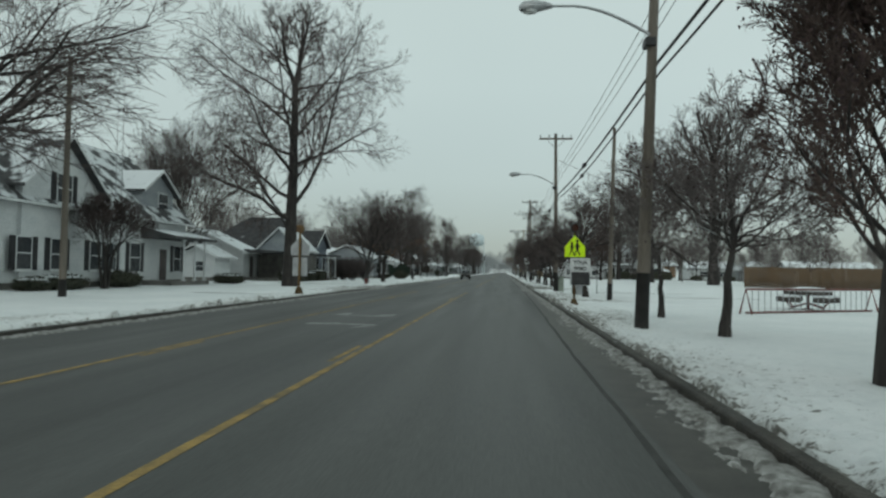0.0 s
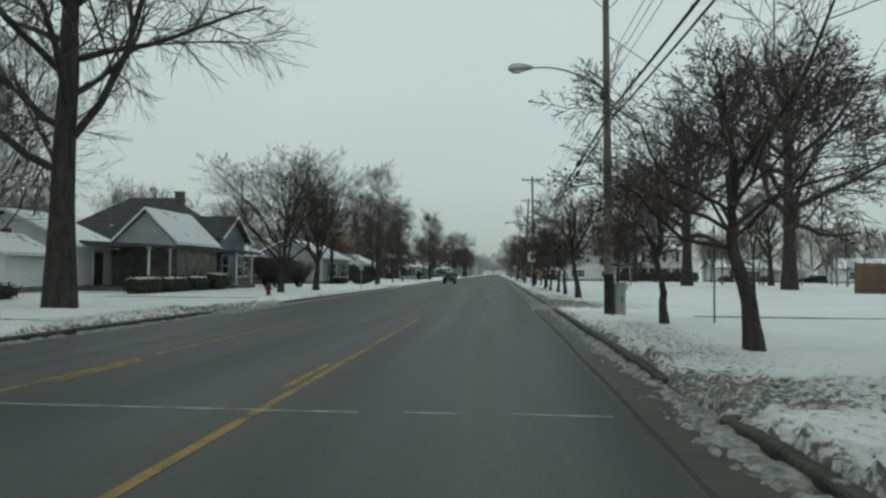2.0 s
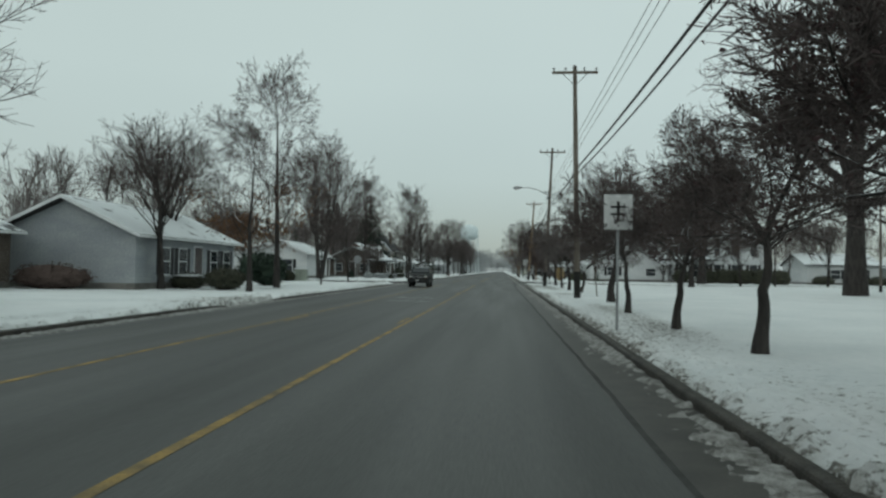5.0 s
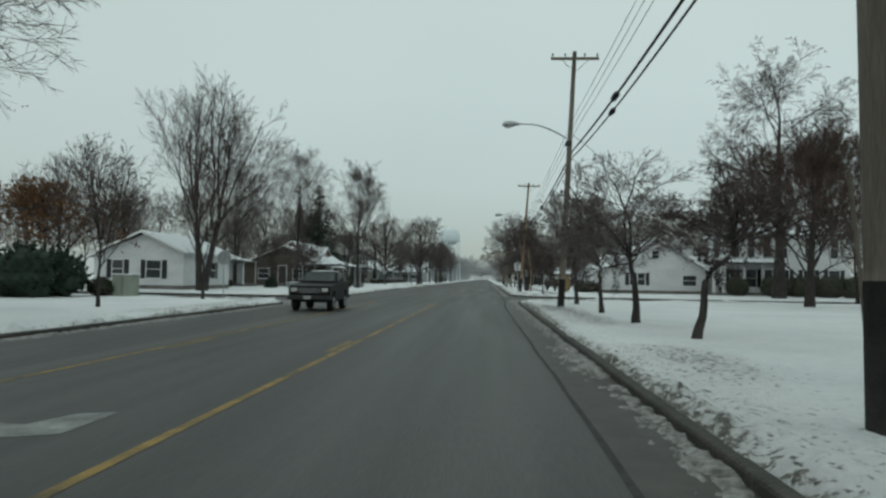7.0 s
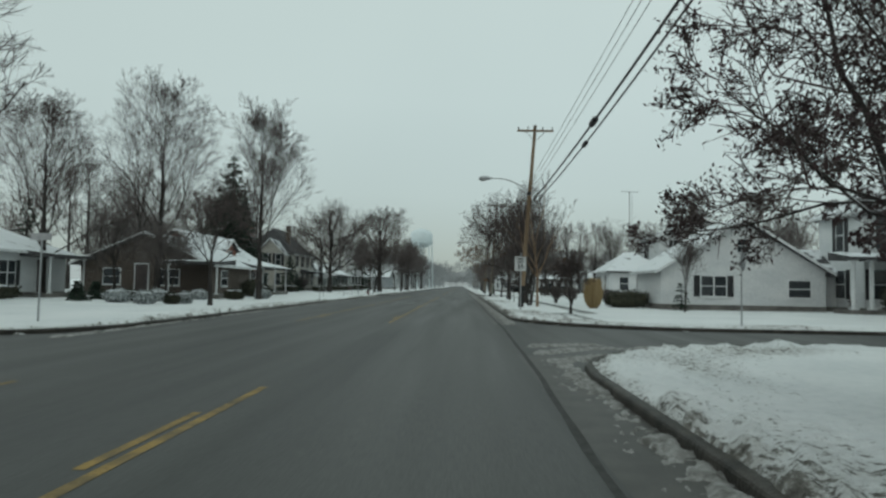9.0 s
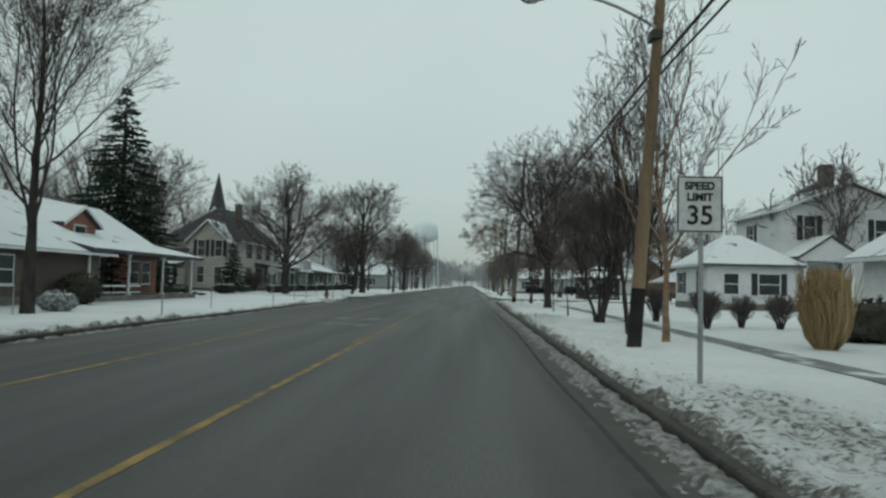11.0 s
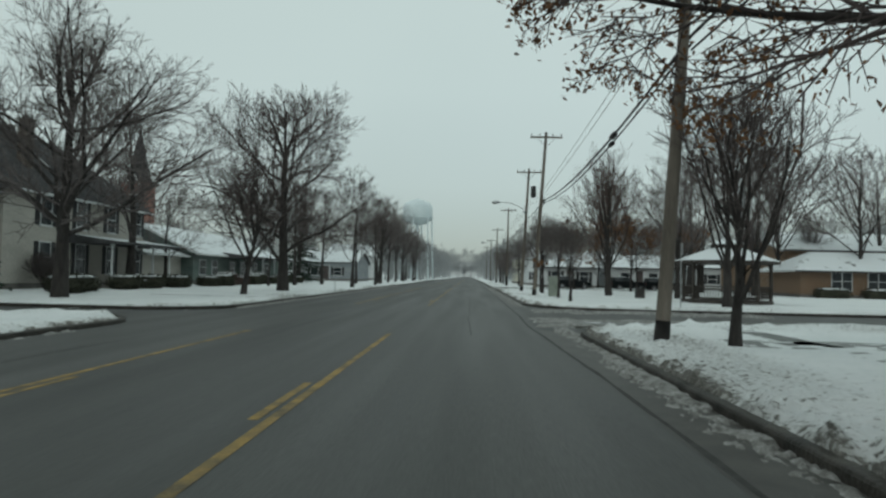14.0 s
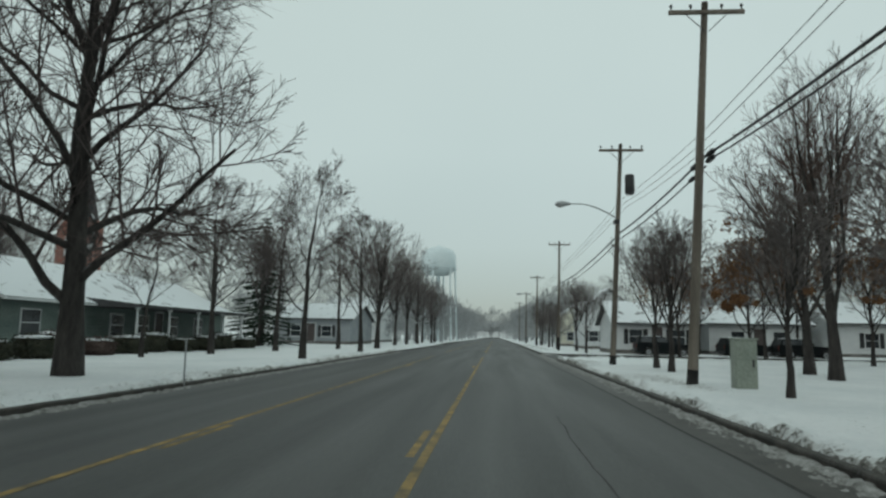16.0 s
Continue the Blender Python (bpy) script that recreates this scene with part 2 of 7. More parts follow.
def ground_material():
    """Snow that thins to dirty slush and wet grass where 'wear' is high."""
    m = material("lawn_snow", (0.76, 0.79, 0.80), (0.86, 0.88, 0.885), 0.35, 6, 0.75, 0.5, dist=0.05)
    n, l = m.node_tree.nodes, m.node_tree.links
    p = n["Principled BSDF"]
    white = p.inputs["Base Color"].links[0].from_socket
    tc, at = n.new("ShaderNodeTexCoord"), n.new("ShaderNodeAttribute")
    at.attribute_name = "wear"
    n1, n2, n3 = (n.new("ShaderNodeTexNoise") for _ in range(3))
    for k, (s, d) in zip((n1, n2, n3), ((11.0, 9), (13.0, 7), (6.5, 9))):
        k.inputs["Scale"].default_value, k.inputs["Detail"].default_value = s, d
        k.inputs["Roughness"].default_value = 0.65
        l.new(tc.outputs["Object"], k.inputs["Vector"])
    add = n.new("ShaderNodeMath")
    add.operation = "MULTIPLY_ADD"
    add.inputs[1].default_value = 0.34
    l.new(at.outputs["Fac"], add.inputs[0])
    l.new(n1.outputs[0], add.inputs[2])
    cut = n.new("ShaderNodeMapRange")
    cut.inputs["From Min"].default_value, cut.inputs["From Max"].default_value = 0.66, 0.76
    l.new(add.outputs[0], cut.inputs[0])
    dirt = n.new("ShaderNodeValToRGB")
    e = dirt.color_ramp.elements
    e[0].position, e[1].position = 0.35, 0.66
    e[0].color, e[1].color = (0.066, 0.061, 0.052, 1), (0.26, 0.25, 0.23, 1)
    l.new(n2.outputs[0], dirt.inputs[0])
    mix = n.new("ShaderNodeMix")
    mix.data_type = "RGBA"
    l.new(cut.outputs[0], mix.inputs[0])
    grey = n.new("ShaderNodeMix")
    grey.data_type = "RGBA"
    grey.inputs[7].default_value = (0.42, 0.415, 0.395, 1)
    soil = n.new("ShaderNodeMath")
    soil.operation = "MULTIPLY"
    l.new(at.outputs["Fac"], soil.inputs[0])
    l.new(n3.outputs[0], soil.inputs[1])
    soil2 = n.new("ShaderNodeMapRange")
    soil2.inputs["From Min"].default_value, soil2.inputs["From Max"].default_value = 0.10, 0.46
    l.new(soil.outputs[0], soil2.inputs[0])
    l.new(soil2.outputs[0], grey.inputs[0])
    l.new(white, grey.inputs[6])
    l.new(grey.outputs[2], mix.inputs[6])
    l.new(dirt.outputs[0], mix.inputs[7])
    l.new(mix.outputs[2], p.inputs["Base Color"])
    bu = n.new("ShaderNodeBump")
    bu.inputs["Strength"].default_value, bu.inputs["Distance"].default_value = 0.9, 0.09
    l.new(n1.outputs[0], bu.inputs["Height"])
    l.new(bu.outputs[0], p.inputs["Normal"])
    return m


def road_material():
    """Damp salted asphalt: long streaks along the lanes, fine grain, changing gloss."""
    m = material("damp_asphalt", (0.048, 0.049, 0.047), (0.078, 0.079, 0.076), 0.9, 60, 0.6, 0.35, stretch=(1, 0.06, 1), dist=0.006)
    n, l = m.node_tree.nodes, m.node_tree.links
    p = n["Principled BSDF"]
    tc, mp, ns, mr = n.new("ShaderNodeTexCoord"), n.new("ShaderNodeMapping"), n.new("ShaderNodeTexNoise"), n.new("ShaderNodeMapRange")
    mp.inputs["Scale"].default_value = (1.3, 0.05, 1)
    ns.inputs["Scale"].default_value, ns.inputs["Detail"].default_value = 1.0, 5
    mr.inputs["To Min"].default_value, mr.inputs["To Max"].default_value = 0.42, 0.72
    l.new(tc.outputs["Object"], mp.inputs[0])
    l.new(mp.outputs[0], ns.inputs["Vector"])
    l.new(ns.outputs[0], mr.inputs[0])
    l.new(mr.outputs[0], p.inputs["Roughness"])
    # sheen painted as a paler strip between the driven lane's wheel tracks; turn lane tinted darker
    sx, lane, tint = n.new("ShaderNodeSeparateXYZ"), n.new("ShaderNodeValToRGB"), n.new("ShaderNodeMix")
    span = n.new("ShaderNodeMapRange")
    span.inputs["From Min"].default_value, span.inputs["From Max"].default_value = -9.0, 2.25
    l.new(tc.outputs["Object"], sx.inputs[0])
    l.new(sx.outputs["X"], span.inputs[0])
    l.new(span.outputs[0], lane.inputs[0])
    for k, (px, v) in enumerate(((-9.0, 0.95), (2.25, 1.0), (-6.9, 1.02), (-5.2, 0.88), (-2.3, 0.88), (-1.5, 0.93), (-0.6, 0.98), (0.1, 1.16), (0.7, 1.18), (1.2, 1.0))):
        at_ = (px + 9.0) / 11.25
        stop = lane.color_ramp.elements[k] if k < 2 else lane.color_ramp.elements.new(at_)
        stop.position, stop.color = at_, (v, v, v, 1)
    tint.data_type, tint.blend_type = "RGBA", "MULTIPLY"
    tint.inputs[0].default_value = 1.0
    l.new(p.inputs["Base Color"].links[0].from_socket, tint.inputs[6])
    l.new(lane.outputs[0], tint.inputs[7])
    l.new(tint.outputs[2], p.inputs["Base Color"])
    gr, ba = n.new("ShaderNodeTexNoise"), n.new("ShaderNodeBump")
    gr.inputs["Scale"].default_value, gr.inputs["Detail"].default_value = 45, 3
    l.new(tc.outputs["Object"], gr.inputs["Vector"])
    ba.inputs["Strength"].default_value, ba.inputs["Distance"].default_value = 0.4, 0.006
    l.new(gr.outputs[0], ba.inputs["Height"])
    l.new(ba.outputs[0], p.inputs["Normal"])
    return m


GROUND, ASPHALT = ground_material(), road_material()
PAVING = material("wet_sidewalk", (0.11, 0.115, 0.11), (0.19, 0.195, 0.19), 0.5, 20, 0.6, 0.3, snow=0.5)


# --- mesh helpers
def mesh_np(name, verts, faces):
    """A mesh from an array of points and an array of triangles or quads."""
    me = bpy.data.meshes.new(name)
    verts, faces = np.asarray(verts, np.float32), np.asarray(faces, np.int32)
    k = faces.shape[1]
    me.vertices.add(len(verts))
    me.vertices.foreach_set("co", verts.ravel())
    me.loops.add(faces.size)
    me.loops.foreach_set("vertex_index", faces.ravel())
    me.polygons.add(len(faces))
    me.polygons.foreach_set("loop_start", np.arange(0, faces.size, k, dtype=np.int32))
    me.update(calc_edges=True)
    return me


def thing(name, label, category, x=0.0, y=0.0, z=0.0, turn=0.0, group="", kind=""):
    ob = new(name)
    ob.matrix_basis = pose(x, y, z, 0, 0, turn)
    ob.empty_display_size = 0.2
    return tagged(ob, label, category, group, kind)


def part(name, bm, mat, parent, label="", smooth=False):
    """Links a bmesh or a mesh as one mesh object under a thing or a part."""
    if isinstance(bm, bpy.types.Mesh):
        me = bm
    else:
        me = bpy.data.meshes.new(name)
        bm.to_mesh(me)
        bm.free()
    if mat and not me.materials:
        me.materials.append(mat)
    if smooth:
        me.polygons.foreach_set("use_smooth", np.ones(len(me.polygons), bool))
    ob = new(name, me)
    ob.parent = parent
    if label:
        ob["label"] = label
    return ob


def box(x0, x1, y0, y1, z0, z1, bevel=0.0, bm=None):
    bm = bm or bmesh.new()
    m = Matrix.Translation(((x0 + x1) / 2, (y0 + y1) / 2, (z0 + z1) / 2)) @ Matrix.Diagonal((abs(x1 - x0), abs(y1 - y0), abs(z1 - z0), 1))
    made = bmesh.ops.create_cube(bm, size=1, matrix=m)
    if bevel:
        edges = list({e for v in made["verts"] for e in v.link_edges})
        bmesh.ops.bevel(bm, geom=edges, offset=bevel, segments=2, affect="EDGES", profile=0.6)
    return bm


def tube(points, radii, sides=8, bm=None, cap=True):
    """A round bar along points."""
    bm = bm or bmesh.new()
    pts = [Vector(p) for p in points]
    radii = radii if isinstance(radii, (list, tuple)) else [radii] * len(pts)
    rings = []
    for i, (p, r) in enumerate(zip(pts, radii)):
        t = (pts[min(i + 1, len(pts) - 1)] - pts[max(i - 1, 0)]).normalized()
        u = t.cross(Vector((0.13, 0.97, 0.2)) if abs(t.y) < 0.9 else Vector((1, 0, 0))).normalized()
        w = t.cross(u)
        rings.append([bm.verts.new(p + r * (math.cos(a) * u + math.sin(a) * w)) for a in (2 * math.pi * k / sides for k in range(sides))])
    for a, b in zip(rings, rings[1:]):
        for k in range(sides):
            bm.faces.new((a[k], a[(k + 1) % sides], b[(k + 1) % sides], b[k]))
    if cap:
        bm.faces.new(rings[0])
        bm.faces.new(rings[-1][::-1])
    return bm


def prism(outline, axis, a, b, bm=None):
    """An outline of (u, v) pulled along an axis from a to b: axis 0 has u=y v=z, axis 1 has u=x v=z, axis 2 has u=x v=y."""
    bm = bm or bmesh.new()
    put = {0: lambda u, v, w: (w, u, v), 1: lambda u, v, w: (u, w, v), 2: lambda u, v, w: (u, v, w)}[axis]
    lo, hi = ([bm.verts.new(put(u, v, w)) for u, v in outline] for w in (a, b))
    n = len(outline)
    bm.faces.new(lo)
    bm.faces.new(hi[::-1])
    for k in range(n):
        bm.faces.new((lo[k], hi[k], hi[(k + 1) % n], lo[(k + 1) % n]))
    bmesh.ops.recalc_face_normals(bm, faces=bm.faces)
    return bm


def ball(cx, cy, cz, rx, ry, rz, rough=0.15, sub=3, seed=0, bm=None):
    """A lumpy rounded mass."""
    bm = bm or bmesh.new()
    made = bmesh.ops.create_icosphere(bm, subdivisions=sub, radius=1)["verts"]
    for v in made:
        k = 1 + rough * noise.noise(v.co * 2.1 + Vector((seed * 7.1, 0, 0))) + rough * 0.6 * noise.noise(v.co * 6 + Vector((0, seed * 3.3, 0)))
        v.co = Vector((cx + v.co.x * rx * k, cy + v.co.y * ry * k, cz + v.co.z * rz * k))
    return bm


def lettering(text, size, parent, mat, x, y, z, turn=0.0):
    """Letters standing upright and facing -y, as a mesh."""
    cu = bpy.data.curves.new("letters", "FONT")
    cu.body, cu.size, cu.align_x, cu.align_y, cu.extrude, cu.offset = text, size, "CENTER", "CENTER", 0.002, 0.006
    tmp = bpy.data.objects.new("tmp", cu)
    scene.collection.objects.link(tmp)
    bpy.context.view_layer.update()
    me = bpy.data.meshes.new_from_object(tmp.evaluated_get(bpy.context.evaluated_depsgraph_get()))
    bpy.data.objects.remove(tmp)
    me.transform(pose(x, y, z, 90, 0, turn))
    return part("lettering", me, mat, parent)


# --- the street: main road along y, side streets, kerbs
KERB_R, KERB_L = 2.25, -9.0
SIDE = [(1, 133.0, 139.5, 6.0), (1, 200.5, 209.5, 4.5), (1, 254.0, 262.0, 4.5), (-1, 124.0, 131.5, 4.5), (-1, 199.4, 202.8, 3.0)]
DRIVES = [(1, 51.0, 56.5, 2.0), (1, 31.2, 33.2, 0.6), (-1, 46.0, 52.5, 2.0), (-1, 84.0, 88.5, 1.0), (-1, 187.5, 190.5, 0.8)]


def rng_noise(x, y, seed):
    """Smooth value noise on arrays."""
    xi, yi = np.floor(x).astype(np.int64), np.floor(y).astype(np.int64)
    fx, fy = x - xi, y - yi
    fx, fy = fx * fx * (3 - 2 * fx), fy * fy * (3 - 2 * fy)

    def h(a, b):
        k = (a * 374761393 + b * 668265263 + seed * 974711) & 0x7FFFFFFF
        k = ((k ^ (k >> 13)) * 1274126177) & 0x7FFFFFFF
        return (k & 0xFFFF) / 65535.0

    return (h(xi, yi) * (1 - fx) + h(xi + 1, yi) * fx) * (1 - fy) + (h(xi, yi + 1) * (1 - fx) + h(xi + 1, yi + 1) * fx) * fy


def road_distance(x, y, openings):
    """Distance outside the road's edge, with rounded corners at the openings."""
    d = np.maximum(x - KERB_R, KERB_L - x)
    for side, y0, y1, r in openings:
        inside = np.maximum(np.maximum(y0 - y, y - y1), (KERB_R - 1 - x) if side > 0 else (x - KERB_L - 1))
        d = np.where(np.minimum(d, inside) > r, np.minimum(d, inside),
                     np.maximum(np.minimum(d, inside), r) - np.hypot(np.maximum(r - d, 0), np.maximum(r - inside, 0)))
    return d


def make_ground():
    near_y = np.arange(-12, 262, 0.14)
    ys = np.concatenate([[-1500, -400, -120, -50, -25], near_y, [266, 275, 290, 320, 360, 420, 520, 700, 1000, 1600]])
    xs = np.concatenate([[-1500, -500, -200, -100, -60, -40, -30, -24, -20, -17], np.arange(-15, -10, 0.5), np.arange(-10, -9.4, 0.12), np.arange(-9.36, -8.9, 0.05), [-8.6, -7, -3, 1, 2.0],
                         np.arange(2.2, 2.62, 0.04), np.arange(2.66, 5.3, 0.10), np.arange(5.4, 9, 0.3), np.arange(9.5, 16, 1.0), [18, 22, 27, 34, 45, 60, 100, 200, 500, 1500]])
    gx, gy = np.meshgrid(xs, ys)
    d = road_distance(gx, gy, SIDE)
    dd = road_distance(gx, gy, SIDE + DRIVES)
    lumps = rng_noise(gx * 3.1, gy * 1.6, 3) * 0.45 + rng_noise(gx * 7.3, gy * 4.1, 5) * 0.55
    land = np.clip((d - 0.01 - 0.16 * lumps) / 0.035, 0, 1)
    clods = np.maximum(rng_noise(gx * 4.3, gy * 3.1, 21) - 0.42, 0) + 0.8 * np.maximum(rng_noise(gx * 8.7, gy * 6.5, 22) - 0.5, 0)
    trodden = np.clip(rng_noise(gx * 0.45, gy * 0.22, 23) * 1.7 - 0.35, 0, 1)
    near = np.exp(-np.maximum(d, 0) / 0.9)
    z = 0.125 + (clods - 0.12) * (0.16 * np.exp(-np.maximum(d, 0) / 1.3) + 0.14 * trodden * np.exp(-np.maximum(d - 0.4, 0) / 2.2)) + 0.05 * (rng_noise(gx * 0.12, gy * 0.12, 1) - 0.5) * np.clip(d / 6, 0, 1) + (lumps - 0.30) * 0.20 * near + np.clip(np.abs(gx + 3) - 12, 0, 20) * 0.004
    drive = np.clip(1 - dd / 0.5, 0, 1) * np.clip(1 - (np.abs(gx + 3) - 6) / 9, 0, 1)
    z = z * (1 - 0.6 * drive) + (0.16 * (lumps - 0.45) + 0.22 * (clods - 0.14)) * drive
    z = np.where(drive > 0.3, np.maximum(z, 0.012), z)
    z = np.where(land > 0, -0.045 + (z + 0.045) * land, -0.045)
    bare = np.interp(gy, (-20, 138, 150, 197, 199, 210, 214), (0.12, 0.12, 0.62, 0.62, 0.05, 0.05, 0.3)) * (gx < 3.4) * np.clip(rng_noise(gx * 0.6, gy * 0.45, 31) * 2.2 - 0.35, 0.1, 1.3)
    wear = bare * np.exp(-np.maximum(d, 0) / 0.28) + 0.26 * np.exp(-np.maximum(d, 0) / 1.3) + 0.42 * trodden * np.exp(-((d - 1.5) / 1.0) ** 2) + 0.46 * drive
    wear = np.clip(np.where(gx < -5, wear * 0.75, wear) + 0.34 * (rng_noise(gx * 0.35, gy * 0.2, 9) - 0.5) * np.clip(2.2 - d / 1.5, 0, 1), 0, 1)
    n, m = gx.shape
    idx = np.arange(n * m).reshape(n, m)
    faces = np.stack([idx[:-1, :-1], idx[:-1, 1:], idx[1:, 1:], idx[1:, :-1]], -1).reshape(-1, 4)
    me = mesh_np("ground", np.stack([gx, gy, z], -1).reshape(-1, 3), faces)
    at = me.attributes.new("wear", "FLOAT", "POINT")
    at.data.foreach_set("value", wear.ravel().astype(np.float32))
    me.materials.append(GROUND)
    me.polygons.foreach_set("use_smooth", np.ones(len(me.polygons), bool))
    tagged(new("ground", me), "snow-covered lawns and verges, dirty and thin beside the kerb", "ground", kind="structure")


def make_road():
    bm = bmesh.new()
    y = [-60, 1100]
    bm.faces.new([bm.verts.new(p) for p in ((KERB_L - 0.25, y[0], 0), (KERB_R + 0.25, y[0], 0), (KERB_R + 0.25, y[1], 0), (KERB_L - 0.25, y[1], 0))])
    tagged(part("road", bm, ASPHALT, None), "damp grey asphalt road with a worn surface", "road", kind="structure")
    for side, y0, y1, r in SIDE:
        x0, x1 = (KERB_R + 0.25, 120) if side > 0 else (-120, KERB_L - 0.25)
        bm = bmesh.new()
        bm.faces.new([bm.verts.new(p) for p in ((x0, y0 - r - 1, -0.004), (x1, y0 - r - 1, -0.004), (x1, y1 + r + 1, -0.004), (x0, y1 + r + 1, -0.004))])
        tagged(part("side_road", bm, ASPHALT, None), "wet asphalt side street leaving the main road", "road", kind="structure")


def kerb_line(points, dips=()):
    """Sweeps a worn kerb along points, sinking towards the dips; the land lies to the right of the way."""
    profile = [(0.0, -0.06), (0.0, 0.080), (0.012, 0.104), (0.035, 0.112), (0.13, 0.112), (0.15, 0.10), (0.15, -0.06)]
    bm, rings = bmesh.new(), []
    pts = [Vector((x, y, 0)) for x, y in points]
    for i, p in enumerate(pts):
        t = (pts[min(i + 1, len(pts) - 1)] - pts[max(i - 1, 0)]).normalized()
        right = Vector((t.y, -t.x, 0))
        wob = 0.012 * noise.noise(p * 0.6)
        sink = min([1.0] + [0.3 + 0.6 * math.hypot(p.x - a, p.y - b) for a, b in dips])
        rings.append([bm.verts.new(p + right * (o + wob) + Vector((0, 0, z * sink + (0.012 * noise.noise(p * 1.7) if z > 0.05 else 0)))) for o, z in profile])
    for a, b in zip(rings, rings[1:]):
        for k in range(len(profile) - 1):
            bm.faces.new((a[k], a[k + 1], b[k + 1], b[k]))
    for ring in (rings[0], rings[-1]):
        bm.faces.new(ring)
    bmesh.ops.recalc_face_normals(bm, faces=bm.faces)
    tagged(part("kerb", bm, KERB_STONE, None), "wet dark concrete kerb edged with dirty snow", "kerb", kind="structure")


def make_kerbs():
    for side, x in ((1, KERB_R), (-1, KERB_L)):
        cuts = sorted([(y0, y1, r, 1) for s, y0, y1, r in SIDE if s == side] + [(y0, y1, 0.35, 0) for s, y0, y1, r in DRIVES if s == side])
        start, head, dips = -40.0, [], []
        for y0, y1, r, street in cuts + [(430.0, 0, 0, 2)]:
            line, low_ends = head + [(x, y) for y in np.arange(start, y0 - r, 1.0)], dips
            if street < 2:
                line += [(x + side * (r - r * math.cos(a)), y0 - r + r * math.sin(a)) for a in np.linspace(0, math.pi / 2, 9)]
                if street:
                    line += [(x + side * k, y0) for k in (r + 4, r + 20, r + 60)]
                low_ends, dips = low_ends + ([] if street else [line[-1]]), []
                head = [(x + side * (r - r * math.cos(a)), y1 + r - r * math.sin(a)) for a in np.linspace(math.pi / 2, 0, 9)]
                if street:
                    head = [(x + side * k, y1) for k in (r + 60, r + 20, r + 4)] + head
                dips = [] if street else [head[0]]
                start = y1 + r + 0.2
            kerb_line(line if side > 0 else line[::-1], low_ends)


def strip(name, x, y0, y1, width, mat, label, z=0.004, wob=0.0, step=2.0, parent=None, kind="structure", fade=0.0):
    """A long painted or poured strip lying on the road."""
    n = max(2, int((y1 - y0) / step) + 1)
    ys = np.linspace(y0, y1, n)
    bm = bmesh.new()
    rows = []
    for y in ys:
        o = wob * (noise.noise(Vector((x, y * 0.4, 0))) + 0.5 * noise.noise(Vector((x, y * 1.7, 3))))
        w = width * (1 + (0.5 if wob else 0.08) * noise.noise(Vector((x + 5, y * 1.1, 0))))
        rows.append([bm.verts.new((x + o - w / 2, y, z)), bm.verts.new((x + o + w / 2, y, z))])
    for a, b in zip(rows, rows[1:]):
        bm.faces.new((a[0], a[1], b[1], b[0]))
    ob = part(name, bm, mat, parent)
    return tagged(ob, label, "road marking" if "paint" in mat.name else "road crack", kind=kind)


def turn_arrow(y, flip):
    """A white turn arrow lying in the centre lane; the two of a pair face each other."""
    bm = bmesh.new()
    near = [(-4.75, -0.1), (-4.72, 0.3), (-4.3, 0.42), (-4.05, 0.55), (-3.75, 0.35), (-3.3, 0.3), (-2.9, 0.12), (-2.92, -0.2), (-3.1, -0.5), (-3.26, -0.95), (-3.42, -0.9), (-3.28, -0.4), (-3.22, -0.08), (-3.9, 0.0), (-4.3, -0.1)]
    far = [(-4.98, 3.4), (-4.82, 3.8), (-4.78, 4.45), (-4.5, 4.45), (-4.5, 3.72), (-4.2, 3.6), (-3.6, 3.55), (-3.45, 4.05), (-3.1, 4.2), (-3.08, 3.25), (-3.5, 3.05), (-4.3, 3.25)]
    bm.faces.new([bm.verts.new((px, y + py, 0.004)) for px, py in (far if flip else near)])
    bmesh.ops.triangulate(bm, faces=bm.faces)
    tagged(part("turn_arrow", bm, WHITE_PAINT, None), "worn white turn arrow painted on asphalt", "road marking", kind="structure")


